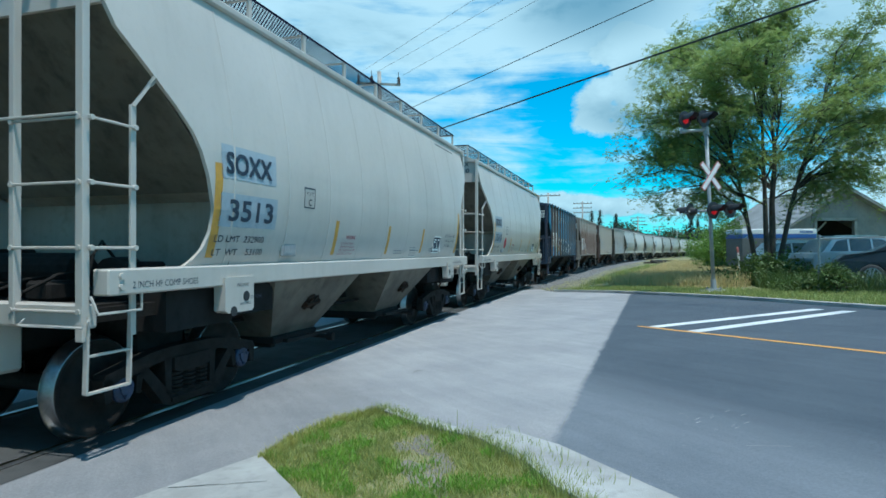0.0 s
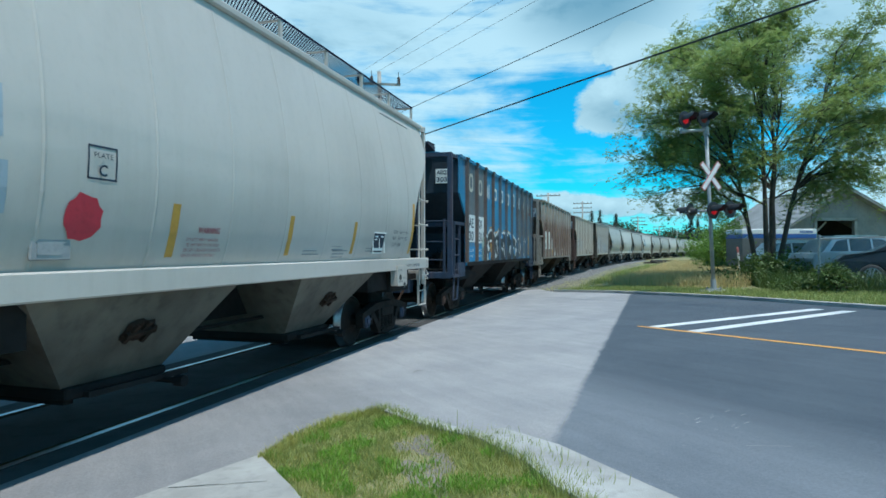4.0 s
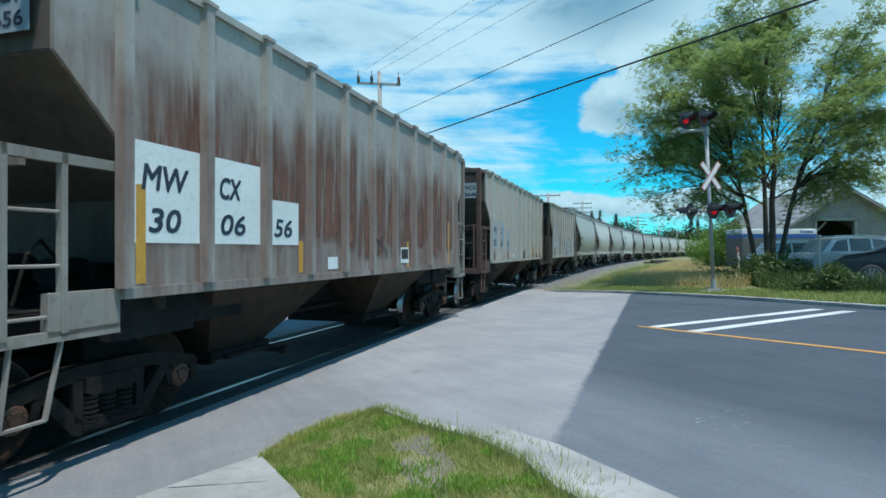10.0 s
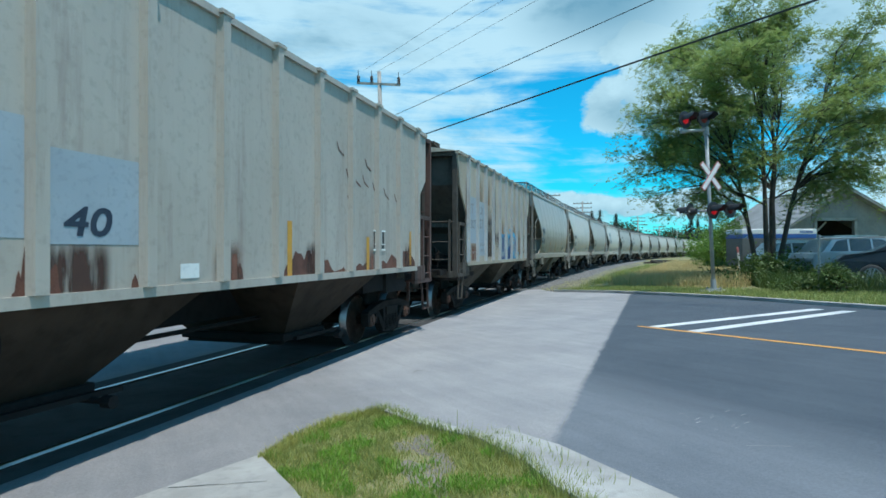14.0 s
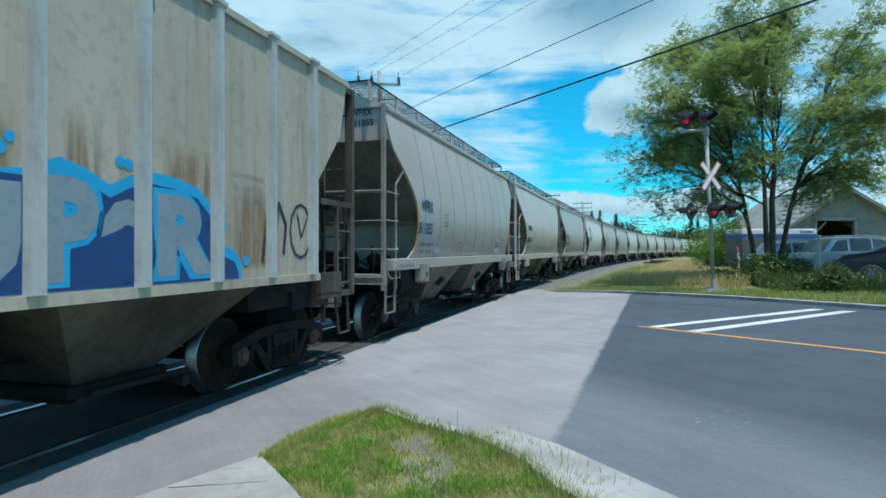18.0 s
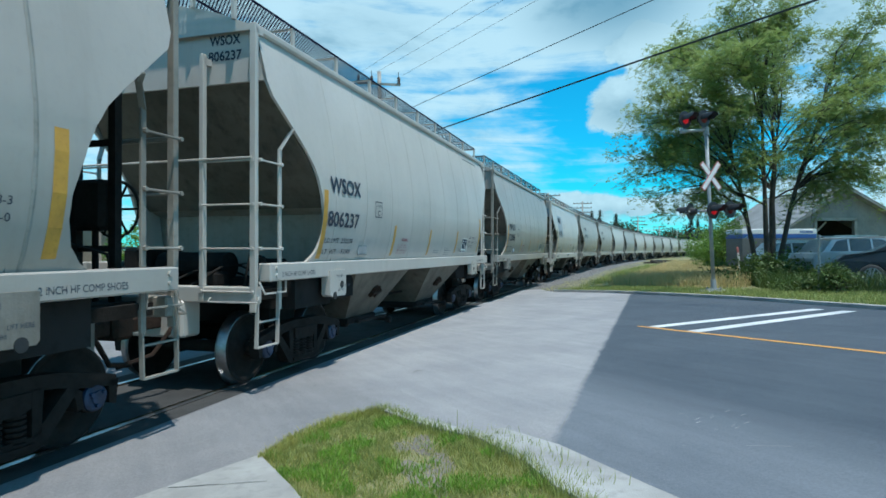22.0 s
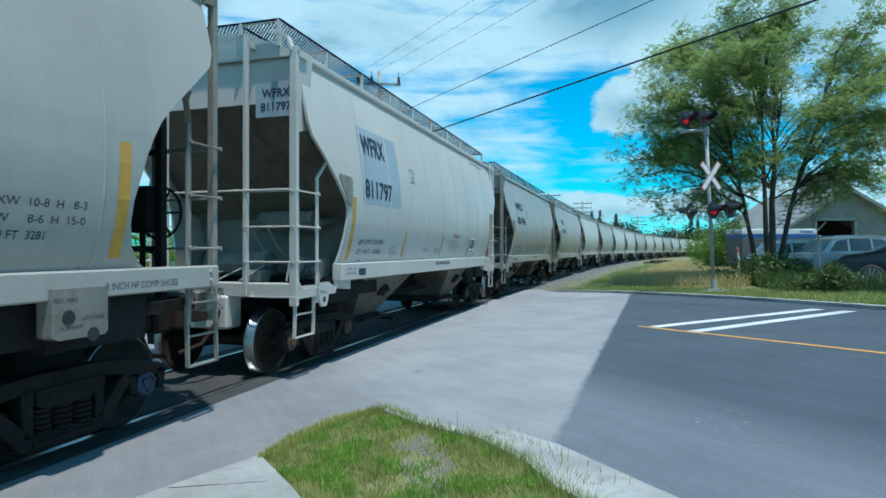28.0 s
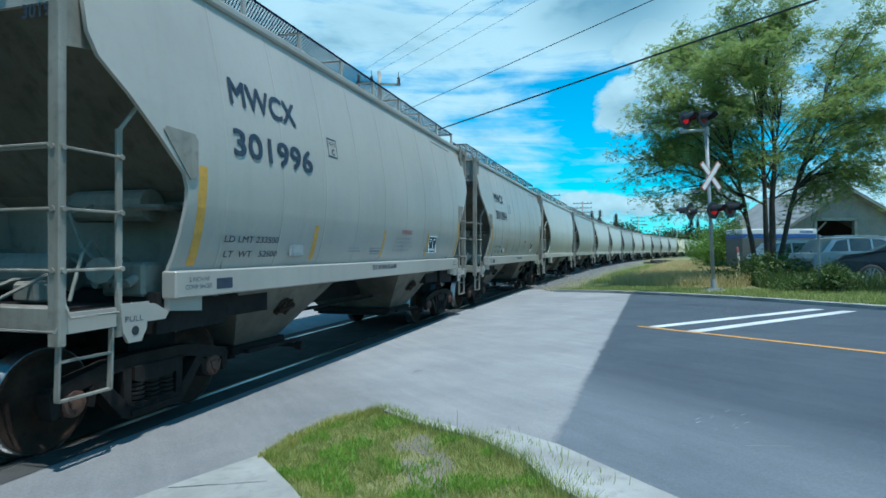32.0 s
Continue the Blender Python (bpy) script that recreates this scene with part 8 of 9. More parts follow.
def bush(x, y, w, h, n, label, mat=None, seed=1, leaf=0.16, per=60, name="bush"):
    rnd = random.Random(seed)
    z = gz(x, y)
    th = thing(name, label, name, Matrix.Translation((x, y, z)))
    bm = bmesh.new()
    cs = []
    for k in range(n):
        a, e = rnd.uniform(0, 6.283), rnd.random()
        r = math.sqrt(rnd.random()) * w / 2 * (0.65 + 0.5 * math.sin(math.pi * min(1, e * 1.1)))
        p = Vector((math.cos(a) * r, math.sin(a) * r, h * (0.12 + 0.8 * e * rnd.uniform(0.75, 1.0))))
        cs.append((p, rnd.uniform(0.7, 1.2)))
        if k % 3 == 0:
            limb(bm, [Vector((p.x * 0.2, p.y * 0.2, 0)), p * 0.6 + Vector((0, 0, 0.1)), p], 0.03, 0.006, 5)
    part("stems", bm, BARK, th)
    vs, fs = leaf_cloud(cs, per, 0.10 * max(w, 1.5), leaf, seed + 1, 0.8, 0.1)
    raw("crown", vs, fs, mat or LEAFBUSH, th, kind="stuff")


bush(21.0, 45, 4.0, 3.9, 100, "bright green leafy bush beside the field", seed=3, leaf=0.2, per=80)
bush(23.4, 47, 3.0, 2.6, 50, "bright green leafy bush beside the field", seed=4, leaf=0.2)
bush(12.2, 23.2, 3.0, 1.1, 46, "low green weeds round the tree foot", WEEDS, 5, 0.16)
bush(14.4, 23.4, 3.2, 0.95, 46, "low green weeds round the tree foot", WEEDS, 6, 0.16)
bush(11.5, 17.35, 1.0, 1.05, 30, "weeds growing through the wire fence", WEEDS, 14, 0.11)
bush(10.9, 18.6, 1.3, 0.4, 22, "weeds growing through the wire fence", WEEDS, 15, 0.11)
bush(13.0, 19.3, 1.6, 0.8, 26, "weeds growing through the wire fence", WEEDS, 7, 0.13)
for x, y, w, h, s in ((-13, 31, 4, 2.4, 8), (-9.5, 37, 5, 3.2, 9), (-17, 36, 5, 3.6, 10), (-5, 44, 6, 3.5, 11), (-27, 27, 4, 2.2, 12)):
    bush(x, y, w, h, 46, "green garden bush behind the railway", LEAFBUSH, s, 0.26, 60)


def spruce(x, y, h, seed):
    rnd = random.Random(seed)
    th = thing("spruce_tree", "dark narrow spruce tree above the woods", "tree", Matrix.Translation((x, y, 0)), "spruces")
    bm = bmesh.new()
    rod(bm, (0, 0, 0), (0, 0, h), 0.22, 7, 0.03)
    part("trunk", bm, BARK, th)
    vs, fs = [], []
    for k in range(26):
        z = h * (0.16 + 0.84 * k / 26)
        r = (h - z) * 0.24 + 0.15
        n = 9
        for j in range(n):
            a = rnd.uniform(0, 6.283)
            rr = r * rnd.uniform(0.7, 1.15)
            for q in range(4):
                t0 = rr * (q + 0.4) / 4
                c = Vector((math.cos(a) * t0, math.sin(a) * t0, z - 0.3 * t0))
                w = 0.32 + 0.2 * rnd.random()
                d = Vector((math.cos(a), math.sin(a), -0.45)) * 0.55
                s = Vector((-math.sin(a), math.cos(a), rnd.uniform(-.3, .3))) * w * 0.6
                i = len(vs)
                vs += [tuple(c - s), tuple(c + d), tuple(c + s), tuple(c - d * 0.5 + Vector((0, 0, 0.12)))]
                fs.append((i, i + 1, i + 2, i + 3))
    raw("crown", vs, fs, NEEDLE, th, kind="stuff")


for x, y, h, s in ((42.3, 170, 13.2, 1), (45.2, 172, 13.6, 2), (49.5, 171, 12.4, 3), (78, 188, 13.5, 4), (81, 190, 12.0, 5), (84, 187, 11.0, 6)):
    spruce(x, y, h, s)


def woods(name, rows, label, seed, mat, leaf=1.1):
    rnd = random.Random(seed)
    cs = []
    for x0, y0, x1, y1, h, n in rows:
        for k in range(n):
            t = rnd.random()
            hh = h * (0.7 + 0.35 * noise.noise(Vector((t * 14 + seed, seed * 1.7, 0)))) * rnd.uniform(0.85, 1.1)
            for q in range(4):
                cs.append((Vector((x0 + (x1 - x0) * t + rnd.uniform(-1.5, 1.5), y0 + (y1 - y0) * t + rnd.uniform(-4, 4), hh * (0.15 + 0.8 * rnd.random()))), rnd.uniform(0.8, 1.3)))
    vs, fs = leaf_cloud(cs, 14, 1.25, leaf, seed + 1, 0.7, 0.1)
    tagged(raw(name, vs, fs, mat, kind="stuff"), label, "woods")


woods("far_woods", ((36, 205, 140, 290, 14.5, 330), (130, 270, 300, 300, 12, 130), (30, 220, -60, 240, 10, 90)), "distant green treeline behind the train", 31, LEAFFAR)
woods("field_trees", ((46, 96, 120, 70, 7.0, 150), (60, 150, 130, 140, 8, 110)), "green trees behind the yard", 33, LEAFBUSH, 0.7)


# ---- yard: building, vehicles, fence ----
def barn():
    th = thing("shed_building", "grey weathered gable shed with a dark open doorway", "building", Matrix.Translation((21.6, 38.5, gz(22, 38)) ) )
    WALL = surf("shed_wall_grey", (0.27, 0.265, 0.25), (0.2, 0.195, 0.185), 0.8, 6, 0.9, bump=0.3, streak=0.4)
    ROOF = surf("shed_roof_shingle", (0.27, 0.27, 0.265), (0.2, 0.2, 0.195), 1.2, 7, 0.9, bump=0.5, bumpscale=18)
    DARKIN = surf("shed_interior", (0.03, 0.028, 0.026), (0.02, 0.02, 0.02), 1, 6, 0.9, bump=0.2)
    # gable wall with the doorway cut through, in strips
    def wall(out, y0, y1):
        bm = bmesh.new()
        va = [bm.verts.new((x, y0, z)) for x, z in out]
        vb = [bm.verts.new((x, y1, z)) for x, z in out]
        bm.faces.new(va)
        bm.faces.new(list(reversed(vb)))
        n = len(out)
        for k in range(n):
            bm.faces.new((va[k], vb[k], vb[(k + 1) % n], va[(k + 1) % n]))
        return bm
    part("wall", wall([(0.0, 0), (2.45, 0), (2.45, 3.45), (2.45, 4.45), (0.0, 2.7)], 0, 0.25), WALL, th)
    part("wall", wall([(2.45, 3.45), (4.9, 3.45), (4.9, 5.15), (4.1, 5.3), (2.45, 4.45)], 0, 0.25), WALL, th)
    part("wall", wall([(4.9, 0), (9.5, 0), (9.5, 2.4), (4.9, 5.15)], 0, 0.25), WALL, th)
    part("wall", wall([(-0.01, 0), (0.24, 0), (0.24, 2.7), (-0.01, 2.6)], 0.25, 9), WALL, th)
    part("wall", wall([(0.24, 0), (9.5, 0), (9.5, 2.4), (4.1, 5.2), (0.24, 2.8)], 5.0, 5.2), DARKIN, th, "dark interior wall")
    for a, b in (((-0.5, 2.35), (4.2, 5.5)), ((4.0, 5.5), (10.2, 1.95))):
        bm = wall([a, b, (b[0], b[1] + 0.18), (a[0], a[1] + 0.18)], -0.6, 9.2)
        rf = part("roof", bm, ROOF, th, "pale grey shingle roof")
        d = Vector((b[0] - a[0], 0, b[1] - a[1]))
        n = 9
        for k in range(n):
            p, q = Vector((a[0], 0, a[1] + 0.18)) + d * (k / n), Vector((a[0], 0, a[1] + 0.18)) + d * ((k + 1.05) / n)
            up = Vector((-d.z, 0, d.x)).normalized() * 0.03
            bm = bmesh.new()
            vs = [bm.verts.new(v) for v in (p + Vector((0, -0.62, 0)) + up * (1 if d.z > 0 else 0.2), q + Vector((0, -0.62, 0)) + up * (0.2 if d.z > 0 else 1),
                                            q + Vector((0, 9.2, 0)) + up * (0.2 if d.z > 0 else 1), p + Vector((0, 9.2, 0)) + up * (1 if d.z > 0 else 0.2))]
            bm.faces.new(vs)
            part("shingle_course", bm, ROOF, rf)
    bm = bmesh.new()
    box(bm, 2.3, 2.47, -0.06, 0.0, 0, 3.55)
    box(bm, 4.88, 5.05, -0.06, 0.0, 0, 3.55)
    box(bm, 2.3, 5.05, -0.06, 0.0, 3.45, 3.62)
    part("door_frame", bm, POLEWOOD, th)
    bm = bmesh.new()
    bar(bm, (2.5, 0.5, 2.5), (3.4, 0.5, 3.4), 0.09)
    bar(bm, (2.4, 0.6, 2.2), (5.0, 0.6, 2.3), 0.1)
    part("brace", bm, POLEWOOD, th)


barn()


def trailer():
    th = thing("trailer", "white parked trailer with a broad blue stripe", "trailer", Matrix.Translation((16.6, 33.2, gz(17, 33) + 0.06)) @ pose(0, 0, 0, 0, 0, -4))
    W = surf("trailer_white", (0.72, 0.74, 0.76), (0.62, 0.64, 0.66), 0.8, 8, 0.4, bump=0.02)
    BL = surf("trailer_blue", (0.03, 0.10, 0.35), (0.025, 0.08, 0.28), 0.8, 8, 0.4, bump=0.02)
    GR = surf("trailer_grey_skirt", (0.11, 0.115, 0.12), (0.08, 0.085, 0.09), 0.8, 8, 0.6, bump=0.05)
    for nm, z0, z1, m in (("roof", 2.32, 2.6, W), ("stripe", 2.08, 2.32, BL), ("body", 0.55, 2.08, GR)):
        bm = bmesh.new()
        box(bm, 0, 4.0, 0, 2.2, z0, z1, 0.03)
        part(nm, bm, m, th)
    bm = bmesh.new()
    for k in range(7):
        box(bm, 3.1 + 0.1 * k, 3.17 + 0.1 * k, -0.006, 0.0, 2.38, 2.5)
    part("lettering_bars", bm, BL, th)
    for x in (1.0, 3.0):
        for y in (0.1, 2.0):
            bm = bmesh.new()
            lathe_x(bm, [(-0.1, 0.001), (-0.1, 0.3), (-0.07, 0.34), (0.07, 0.34), (0.1, 0.3), (0.1, 0.001)], 0, 0, 0, 20)
            bmesh.ops.transform(bm, matrix=pose(x, y, 0.34, 0, 0, 90), verts=bm.verts)
            part("wheel", bm, BLACKPAINT, th)


trailer()

RUBBER = surf("tyre_rubber", (0.02, 0.02, 0.02), (0.03, 0.03, 0.03), 4, 30, 0.85, bump=0.1)
ALLOY = surf("alloy_rim", (0.5, 0.51, 0.52), (0.4, 0.41, 0.42), 4, 30, 0.35, metal=0.8, bump=0.02)
TINTED = glass("tinted_window", (0.10, 0.14, 0.16), 0.06)


def suv(label, mat, m, scale=1.0, low=0.0):
    """A parked car; x forwards from its tail, y to its right hand side away from the camera."""
    th = thing("parked_car", label, "car", m)
    side = [(0.0, 0.45), (0.02, 0.85), (0.12, 1.02), (0.32, 1.08), (0.75, 1.58 - low), (1.3, 1.66 - low), (2.4, 1.66 - low), (2.85, 1.58 - low), (3.55, 1.10), (4.3, 0.98), (4.52, 0.80), (4.56, 0.45), (4.3, 0.28),
            (3.98, 0.28), (3.92, 0.52), (3.72, 0.70), (3.46, 0.70), (3.26, 0.52), (3.2, 0.28), (1.28, 0.28), (1.22, 0.52), (1.02, 0.70), (0.76, 0.70), (0.56, 0.52), (0.5, 0.28), (0.15, 0.3)]
    bm = bmesh.new()
    rings = []
    for y, inset in ((0.0, 0.10), (0.08, 0.0), (1.74, 0.0), (1.82, 0.10)):
        rings.append([bm.verts.new((x + (inset * 0.4 if x < 2.2 else -inset * 0.4), y + (0.16 * max(0, z - 1.05) / 0.6 if y < 0.9 else -0.16 * max(0, z - 1.05) / 0.6), z)) for x, z in side])
    for a, b in zip(rings, rings[1:]):
        for k in range(len(side)):
            j = (k + 1) % len(side)
            bm.faces.new((a[k], b[k], b[j], a[j]))
    bm.faces.new(rings[0])
    bm.faces.new(list(reversed(rings[-1])))
    body = part("body", bm, mat, th)
    for y, s in ((-0.004, 1), (1.824, -1)):
        for out in ([(0.62, 1.12), (0.92, 1.50 - low), (1.28, 1.56 - low), (1.28, 1.12)], [(1.36, 1.12), (1.36, 1.57 - low), (2.1, 1.57 - low), (2.1, 1.12)], [(2.18, 1.12), (2.18, 1.57 - low), (2.55, 1.55 - low), (3.2, 1.14)]):
            bm = bmesh.new()
            q = [(x, y + s * (0.16 * (z - 1.05) / 0.6 - 0.012 + 0.008), z) for x, z in out]
            va = [bm.verts.new(v) for v in q]
            vb = [bm.verts.new((v[0], v[1] + s * 0.02, v[2])) for v in q]
            bm.faces.new(va)
            bm.faces.new(list(reversed(vb)))
            for k in range(4):
                bm.faces.new((va[k], vb[k], vb[(k + 1) % 4], va[(k + 1) % 4]))
            part("side_window", bm, TINTED, body)
    for x in (0.89, 3.59):
        for y in (0.02, 1.80):
            bm = bmesh.new()
            lathe_x(bm, [(-0.11, 0.24), (-0.11, 0.31), (-0.08, 0.345), (0.08, 0.345), (0.11, 0.31), (0.11, 0.24)], 0, 0, 0, 26)
            bmesh.ops.transform(bm, matrix=pose(x, y, 0.345, 0, 0, 90), verts=bm.verts)
            w = part("wheel", bm, RUBBER, th, smooth=True)
            bm = bmesh.new()
            for k in range(10):
                a = k * math.pi / 5
                bar(bm, (x, y - 0.09 * (1 if y < 1 else -1), 0.345), (x + 0.24 * math.cos(a), y - 0.09 * (1 if y < 1 else -1), 0.345 + 0.24 * math.sin(a)), 0.045, 0.03)
            lathe_x(bm, [(-0.02, 0.245), (0.02, 0.245), (0.02, 0.22), (-0.02, 0.22)], 0, 0, 0, 24)
            for v in bm.verts[-96:]:
                v.co = pose(x, y - 0.09 * (1 if y < 1 else -1), 0.345, 0, 0, 90) @ v.co
            part("rim", bm, ALLOY, w)
    bm = bmesh.new()
    for y in (0.3, 1.52):
        rod(bm, (0.95, y, 1.70 - low), (2.5, y, 1.70 - low), 0.02, 6)
    part("roof_rail", bm, ALLOY, body)
    return th


NAVY = surf("car_paint_navy", (0.010, 0.014, 0.022), (0.008, 0.011, 0.018), 1.0, 8, 0.3, bump=0.0, spec=0.35)
SILVER = surf("car_paint_silver", (0.36, 0.40, 0.43), (0.31, 0.35, 0.38), 1.0, 8, 0.3, metal=0.4, bump=0.0)
suv("dark navy parked car behind the wire fence", NAVY, Matrix.Translation((17.2, 18.16, gz(14.5, 18.5) + 0.06)) @ pose(0, 0, 0, 0, 0, 150), low=0.12)
suv("silver-blue parked car behind a darker car", SILVER, Matrix.Translation((13.6, 22.0, gz(15, 21.5) + 0.06)) @ pose(0, 0, 0, 0, 0, -4))
suv("grey parked van half hidden behind the tree", SILVER, Matrix.Translation((14.6, 27.2, gz(16, 27) + 0.08)) @ pose(0, 0, 0, 0, 0, 0))


def fence():
    th = thing("wire_fence", "chain-link wire fence with galvanised posts", "fence")
    p0 = Vector((11.2, 17.8))
    for k in range(6):
        p = p0 + DR * 2.6 * k
        g = gz(p.x, p.y)
        bm = bmesh.new()
        rod(bm, (p.x, p.y, g - 0.1), (p.x, p.y, g + 1.72), 0.04, 10)
        rod(bm, (p.x, p.y, g + 1.72), (p.x, p.y, g + 1.78), 0.055, 8)
        part("post", bm, GALV, th)
    a, b = p0, p0 + DR * 13
    for dz in (1.66, 0.12):
        bm = bmesh.new()
        rod(bm, (a.x, a.y, gz(*a) + dz), (b.x, b.y, gz(*b) + dz), 0.022 if dz > 1 else 0.006, 8)
        part("rail", bm, GALV, th)
    vs, fs = [], []
    n, pitch, hgt, w = int(13 / 0.075), 0.075, 1.55, 0.0009
    for k in range(-21, n):
        for d in (1, -1):
            u0, u1 = k * pitch, k * pitch + hgt
            za, zb = (0.1, 0.1 + hgt) if d > 0 else (0.1 + hgt, 0.1)
            c0, c1 = max(u0, 0), min(u1, 13)
            if c1 <= c0:
                continue
            z0 = za + (zb - za) * (c0 - u0) / hgt
            z1 = za + (zb - za) * (c1 - u0) / hgt
            pa, pb = p0 + DR * c0, p0 + DR * c1
            ga, gb = gz(*pa), gz(*pb)
            i = len(vs)
            vs += [(pa.x, pa.y, ga + z0 - w * 1.4), (pa.x, pa.y, ga + z0 + w * 1.4), (pb.x, pb.y, gb + z1 + w * 1.4), (pb.x, pb.y, gb + z1 - w * 1.4)]
            fs.append((i, i + 1, i + 2, i + 3))
    raw("wire_mesh", vs, fs, GALV, th, kind="stuff")


fence()

th = thing("marker_post", "white leaning marker post with a red top", "post", Matrix.Translation((15.95, 32, gz(16, 32) + 0.05)) @ pose(0, 0, 0, 0, -7, 0))
bm = bmesh.new()
box(bm, -0.05, 0.05, -0.03, 0.03, -0.1, 1.3, 0.01)
part("stake", bm, SIGNWHITE, th)
bm = bmesh.new()
box(bm, -0.052, 0.052, -0.032, 0.032, 1.3, 1.62, 0.01)
part("cap_band", bm, SIGNRED, th)

# old ties stacked beside the far track
for k, (dx, dy, dz, rz) in enumerate(((0, 0, 0, 10), (0.4, 0.3, 0, 4), (0.8, -0.1, 0, 14), (0.3, 0.1, 0.22, 40), (1.2, 0.8, 0.2, -10), (4.0, 3, 0.05, 20), (6, 6, 0.05, 35), (7, 6.5, 0.1, 28))):
    bm = bmesh.new()
    box(bm, -1.3, 1.3, -0.12, 0.12, 0, 0.2, 0.015)
    ob = part("old_tie", bm, BARK)
    ob.matrix_basis = Matrix.Translation((27.4 + dx * 1.6, 78 + dy * 2, gz(27, 78) + dz)) @ pose(0, 0, 0, 0, 0, rz)
    tagged(ob, "discarded dark wooden railway tie in the grass", "tie", "old ties")


def house():
    th = thing("house", "tan brick house with a dark roof behind the railway", "house", Matrix.Translation((-35.5, 30, -0.05)))
    BR = surf("house_brick_tan", (0.33, 0.25, 0.18), (0.26, 0.19, 0.14), 1.0, 9, 0.9, bump=0.3)
    RF = surf("house_roof_dark", (0.07, 0.068, 0.066), (0.05, 0.05, 0.05), 1.0, 9, 0.9, bump=0.4)
    for nm, a in (("wall", (0, 14, 0, 0.3)), ("wall", (0, 14, 8.7, 9)), ("wall", (0, 0.3, 0.3, 8.7)), ("wall", (13.7, 14, 0.3, 8.7))):
        bm = bmesh.new()
        box(bm, a[0], a[1], a[2], a[3], 0, 4.4)
        part(nm, bm, BR, th)
    bm = bmesh.new()
    vs = [bm.verts.new(v) for v in ((-0.4, -0.5, 4.3), (14.4, -0.5, 4.3), (14.4, 9.5, 4.3), (-0.4, 9.5, 4.3), (3, 4.5, 6.3), (11, 4.5, 6.3))]
    for f in ((0, 1, 5, 4), (1, 2, 5), (2, 3, 4, 5), (3, 0, 4), (0, 3, 2, 1)):
        bm.faces.new([vs[k] for k in f])
    part("roof", bm, RF, th, "dark shingle hip roof")
    for x in (2.5, 6.0, 10.5):
        bm = bmesh.new()
        box(bm, x - 0.75, x + 0.75, -0.05, 0.0, 1.2, 2.8)
        wd = part("window_frame", bm, SIGNWHITE, th)
        for s in (-1, 1):
            bm = bmesh.new()
            box(bm, x + s * 0.35 - 0.3, x + s * 0.35 + 0.3, -0.07, -0.052, 1.3, 2.7)
            part("pane", bm, TINTED, wd)


house()


# ---- grass ----
def scatter(poly, n, seed, dz, keep=lambda x, y, r: True):
    rnd = random.Random(seed)
    xs, ys = [p[0] for p in poly], [p[1] for p in poly]
    out, tries = [], 0
    while len(out) < n and tries < n * 30:
        tries += 1
        x, y = rnd.uniform(min(xs), max(xs)), rnd.uniform(min(ys), max(ys))
        if inside(x, y, poly) and keep(x, y, rnd.random()):
            out.append((x, y, gz(x, y) + dz))
    return out


def bare(x, y, r):
    """Thin over the worn middle of the corner."""
    d = min(math.hypot((x + 0.12) / 0.24, (y - 4.35) / 0.42), math.hypot((x + 0.2) / 0.24, (y - 4.95) / 0.3) + 0.1)
    n = noise.noise(Vector((x * 2.6, y * 2.6, 0))) + 0.5 * noise.noise(Vector((x * 7, y * 7, 3)))
    return r < min(1.0, max(0.22, (d - 0.6) * 1.3)) * (0.72 + 0.7 * n)


near = [p for p in CORNER[:8]] + [(1.3, 2.7), (-0.35, 2.7), (-1.0, 4.03)]
YELLOWGRASS = surf("grass_blades_yellowing", (0.55, 0.52, 0.15), (0.42, 0.42, 0.11), 1.6, 9, 0.6, bump=0.0, island=0.4, through_=0.45)
tagged(blades("lawn_grass", scatter(near, 30000, 2, 0.028, bare), GRASSM, 0.02, 0.062, 0.005, 1.0), "short green worn lawn grass", "grass")
tagged(blades("lawn_grass", scatter(near, 15000, 13, 0.028, bare), YELLOWGRASS, 0.02, 0.055, 0.005, 1.1), "yellowing short lawn grass", "grass")
tagged(blades("dry_thatch", scatter(near, 9000, 3, 0.028), DRYGRASS, 0.006, 0.02, 0.005, 2.4), "pale dry thatch between grass", "grass")
edge = [(-0.6, 6.1, 0.05), (-0.45, 5.9, 0.05), (-0.05, 5.3, 0.1), (0.1, 5.2, 0.1), (0.35, 4.95, 0.1), (0.45, 4.7, 0.1), (0.5, 4.6, 0.1), (0.62, 4.4, 0.1), (0.85, 4.0, 0.12), (0.9, 3.9, 0.12), (0.55, 5.1, 0.1), (0.97, 4.2, 0.12), (1.1, 3.9, 0.13)]
rnd = random.Random(9)
tall = [(x + rnd.gauss(0, 0.09), y + rnd.gauss(0, 0.09), z) for x, y, z in edge for k in range(14)]
tagged(blades("tall_weeds", tall, GRASSM, 0.04, 0.2, 0.006, 0.5), "tall weeds along the kerb", "weeds")
for nm, cx, cy, rx, ry in (("bare_patch", -0.1, 4.32, 0.19, 0.36), ("bare_patch", -0.22, 4.95, 0.17, 0.22)):
    rim = []
    for a in range(18):
        q = a * 0.349
        k = 1 + 0.35 * math.sin(3 * q + cx * 9) + 0.25 * math.sin(5 * q + 1)
        rim.append((cx + rx * k * math.cos(q), cy + ry * k * math.sin(q)))
    tagged(drape(nm, rim, DIRT, 0.034, step=0.15), "bare trodden dirt patch in the grass", "dirt")
BRIGHTGRASS = surf("clover_bright_green", (0.30, 0.50, 0.06), (0.22, 0.40, 0.05), 2.5, 9, 0.6, bump=0.0, island=0.3, through_=0.5)
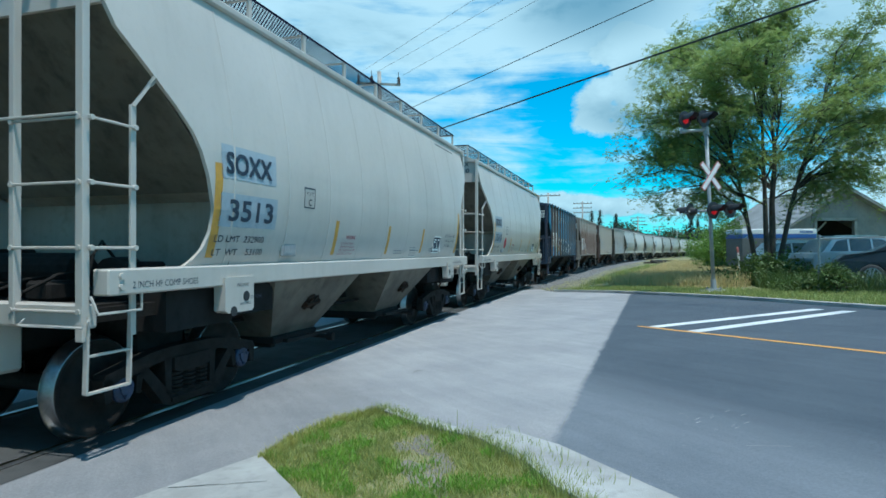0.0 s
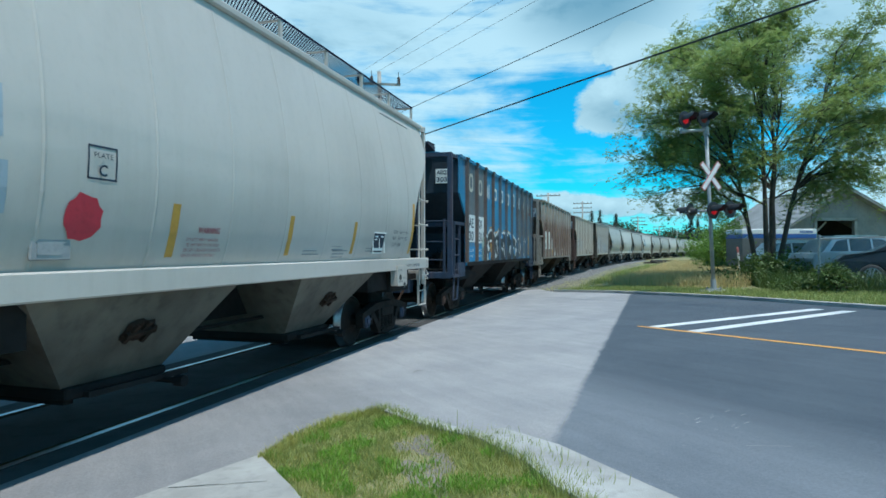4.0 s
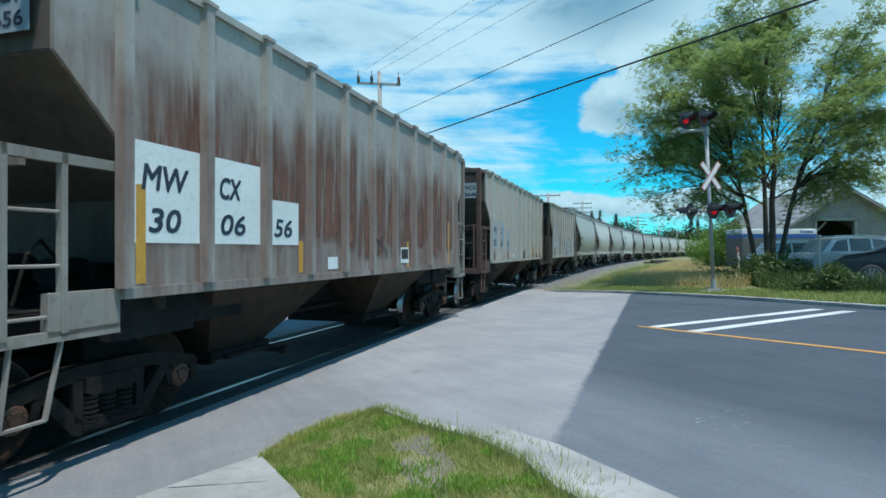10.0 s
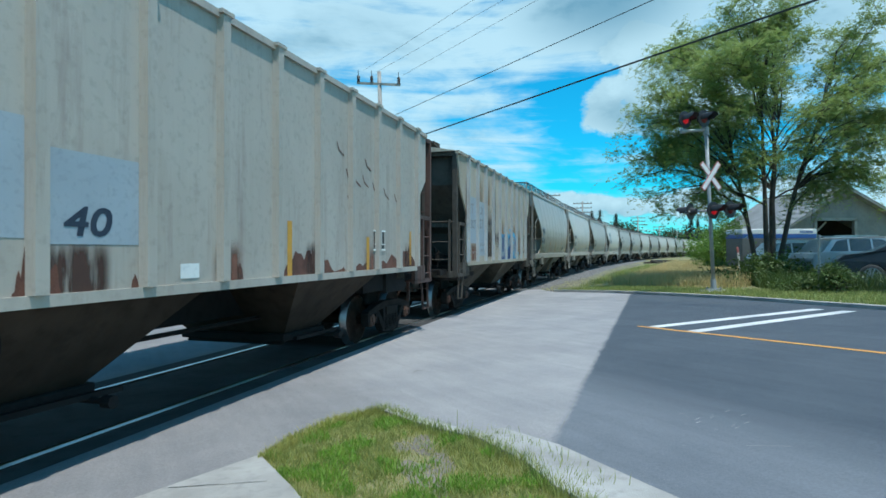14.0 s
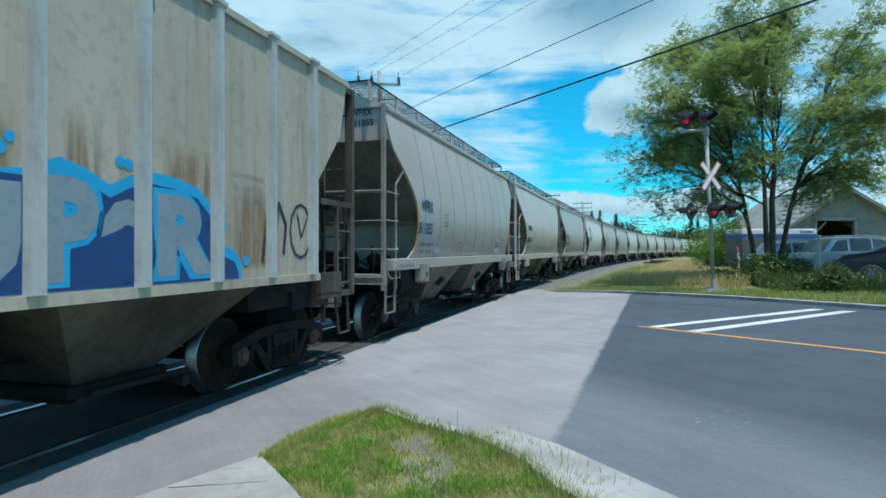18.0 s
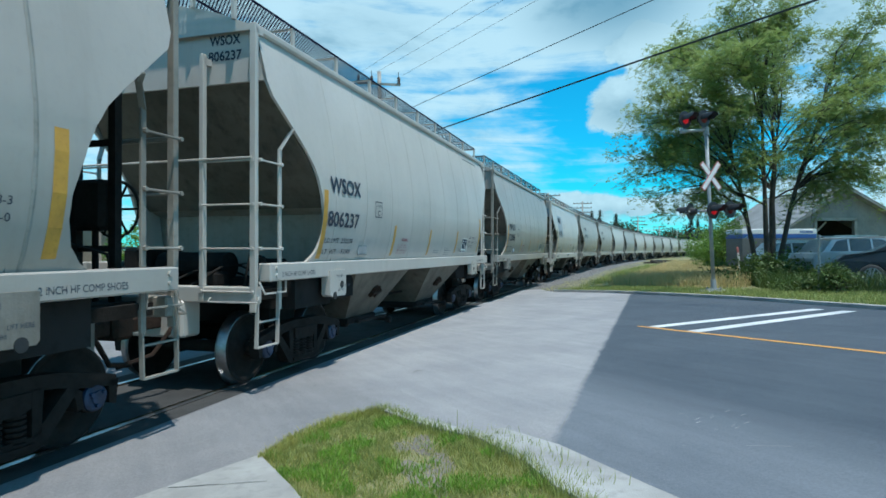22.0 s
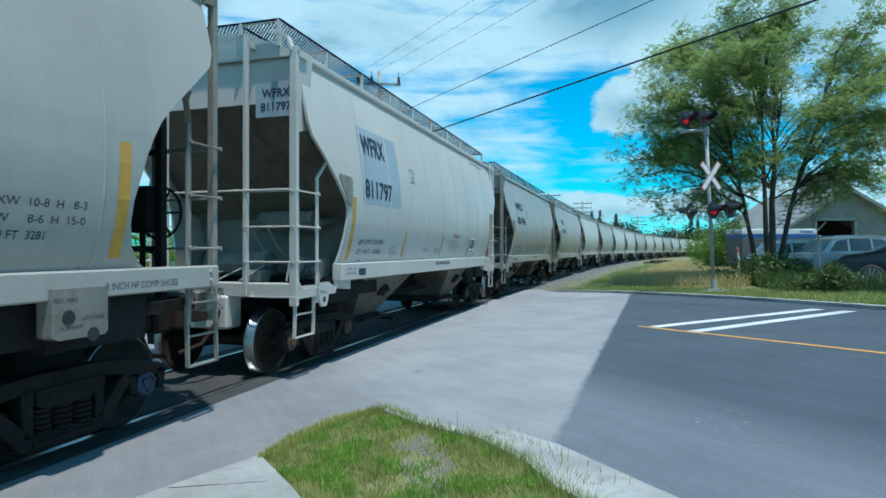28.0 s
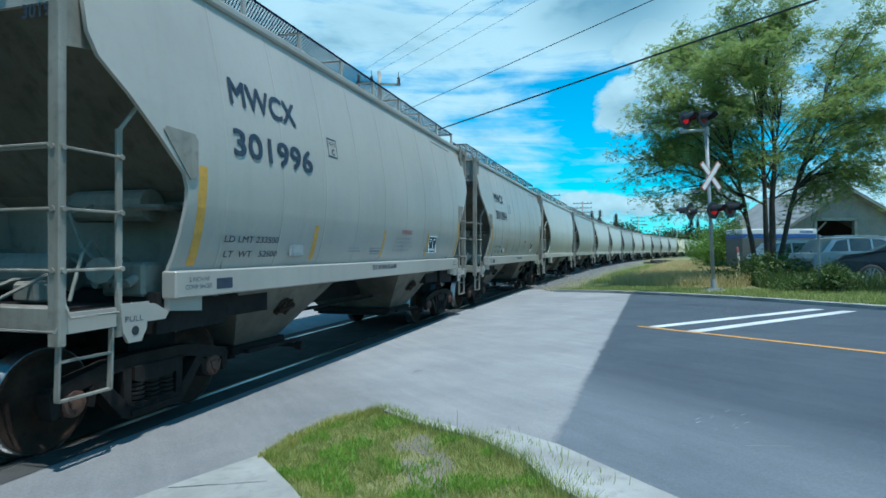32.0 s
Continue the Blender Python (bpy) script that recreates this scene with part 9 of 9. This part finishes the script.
tagged(blades("clover", scatter(near, 9000, 31, 0.03, lambda x, y, r: noise.noise(Vector((x * 3.1, y * 3.1, 7))) > 0.06 and bare(x, y, r)), BRIGHTGRASS, 0.03, 0.075, 0.009, 1.0), "bright green clover tufts in the lawn", "clover")
fringe = [(-1.55, 4.80), (-1.40, 5.3), (-1.15, 5.85), (-0.72, 6.26), (-0.45, 6.12), (-0.70, 5.98), (-1.05, 5.6), (-1.28, 5.1), (-1.36, 4.78)]
tagged(drape("dirt_fringe", fringe, DIRT, 0.016, step=0.2), "worn dirt along the lawn edge", "dirt")
tagged(blades("lawn_grass", scatter(fringe, 900, 21, 0.016), GRASSM, 0.015, 0.05, 0.005, 1.2), "sparse grass creeping over the asphalt edge", "grass")
kerbside = [(-0.62, 6.1), (-0.1, 5.52), (0.3, 5.06), (0.5, 5.12), (0.85, 4.6), (1.2, 3.8), (0.73, 3.84), (0.6, 4.33), (0.31, 4.93), (-0.15, 5.38)]
tagged(blades("lawn_grass", scatter(kerbside, 260, 22, 0.07), GRASSM, 0.02, 0.09, 0.005, 1.0), "grass creeping over the broken kerb", "grass")
lip = offset_line(CORNER[3:9], 0.05) + list(reversed(offset_line(CORNER[3:9], -0.07)))
tagged(blades("lawn_grass", scatter(lip, 3200, 23, 0.035), GRASSM, 0.05, 0.12, 0.006, 0.9), "longer tufts hanging over the kerb's inner edge", "grass")
rimpts = [(-1.47, 4.72), (-1.36, 5.2), (-1.08, 5.8), (-0.64, 6.16), (-0.58, 6.0), (-0.96, 5.66), (-1.2, 5.15), (-1.3, 4.7)]
tagged(blades("lawn_grass", scatter(rimpts, 2600, 24, 0.03), YELLOWGRASS, 0.04, 0.10, 0.006, 0.9), "yellowing tufts along the worn lawn edge", "grass")
strip_poly = FK2[:6] + [(15, 8), (13.2, 15), (11.0, 18.6), (9.6, 20.9), (8.2, 23.6), (6.6, 25.6)]
tagged(blades("verge_grass", scatter(strip_poly, 24000, 4, 0.055), GRASSM, 0.05, 0.16, 0.014, 0.7), "mown green grass along the kerb", "grass")
field = [(7.0, 25.8), (8.6, 23.2), (10.2, 20.6), (11.8, 22.5), (12.8, 27), (20, 29), (27, 46), (36, 70), (27.5, 72), (16.5, 47), (11.0, 34)]
tagged(blades("field_grass", scatter(field, 34000, 5, 0.05), DRYGRASS, 0.28, 0.62, 0.024, 1.1), "tall dry straw-coloured field grass", "grass")
tagged(blades("field_grass", scatter(field, 2500, 6, 0.05), GRASSM, 0.2, 0.5, 0.03, 0.7), "green grass among the dry straw", "grass")
weeds = [(10.8, 20.2), (11.2, 18.3), (12.3, 15.8), (14, 17), (18, 27), (13, 26.5)]
tagged(blades("rank_weeds", scatter(weeds, 9000, 7, 0.05), WEEDS, 0.2, 0.65, 0.03, 0.8), "rank green weeds under the tree and fence", "weeds")
trackside = [(6.2, 27.2), (7.6, 27.8), (16.5, 47), (26, 68), (22.5, 66), (13.0, 45)]
tagged(blades("trackside_grass", scatter(trackside, 5000, 8, -0.03), GRASSM, 0.1, 0.35, 0.025, 0.7), "green grass at the ballast edge", "grass")
back = [(-4, 22), (-14, 12), (-40, 20), (-40, 60), (5, 60)]
tagged(blades("back_lawn", scatter(back, 9000, 10, -0.06), GRASSM, 0.1, 0.3, 0.05, 0.7), "green lawn beyond the railway", "grass")


# ---- motions ----
def car_pose(s):
    xa, ya, a = track(s - 4.86)
    xb, yb, b = track(s + 4.86)
    h = math.atan2(xb - xa, yb - ya)
    return Matrix.Translation(((xa + xb) / 2, (ya + yb) / 2, 0)) @ pose(0, 0, 0, 0, 0, -math.degrees(h))


def motions():
    for ob, s0 in TRAIN:
        walk(ob, [(t, car_pose(s0 - travelled(t))) for t in range(0, 33, 2)])
    for ob, y in WHEELS:
        rows = []
        for k in range(0, 961, 4):
            t = k / 30
            rows.append((t, pose(0, y, 0.457, math.degrees((travelled(t) - travelled(0)) / 0.46))))
        walk(ob, rows)
    walk(CLOUDS, [(0, pose(0, 0, 0)), (16, pose(0, 0, 0, 0, 0, -1.0)), (32, pose(0, 0, 0, 0, 0, -2.0))])


motions()
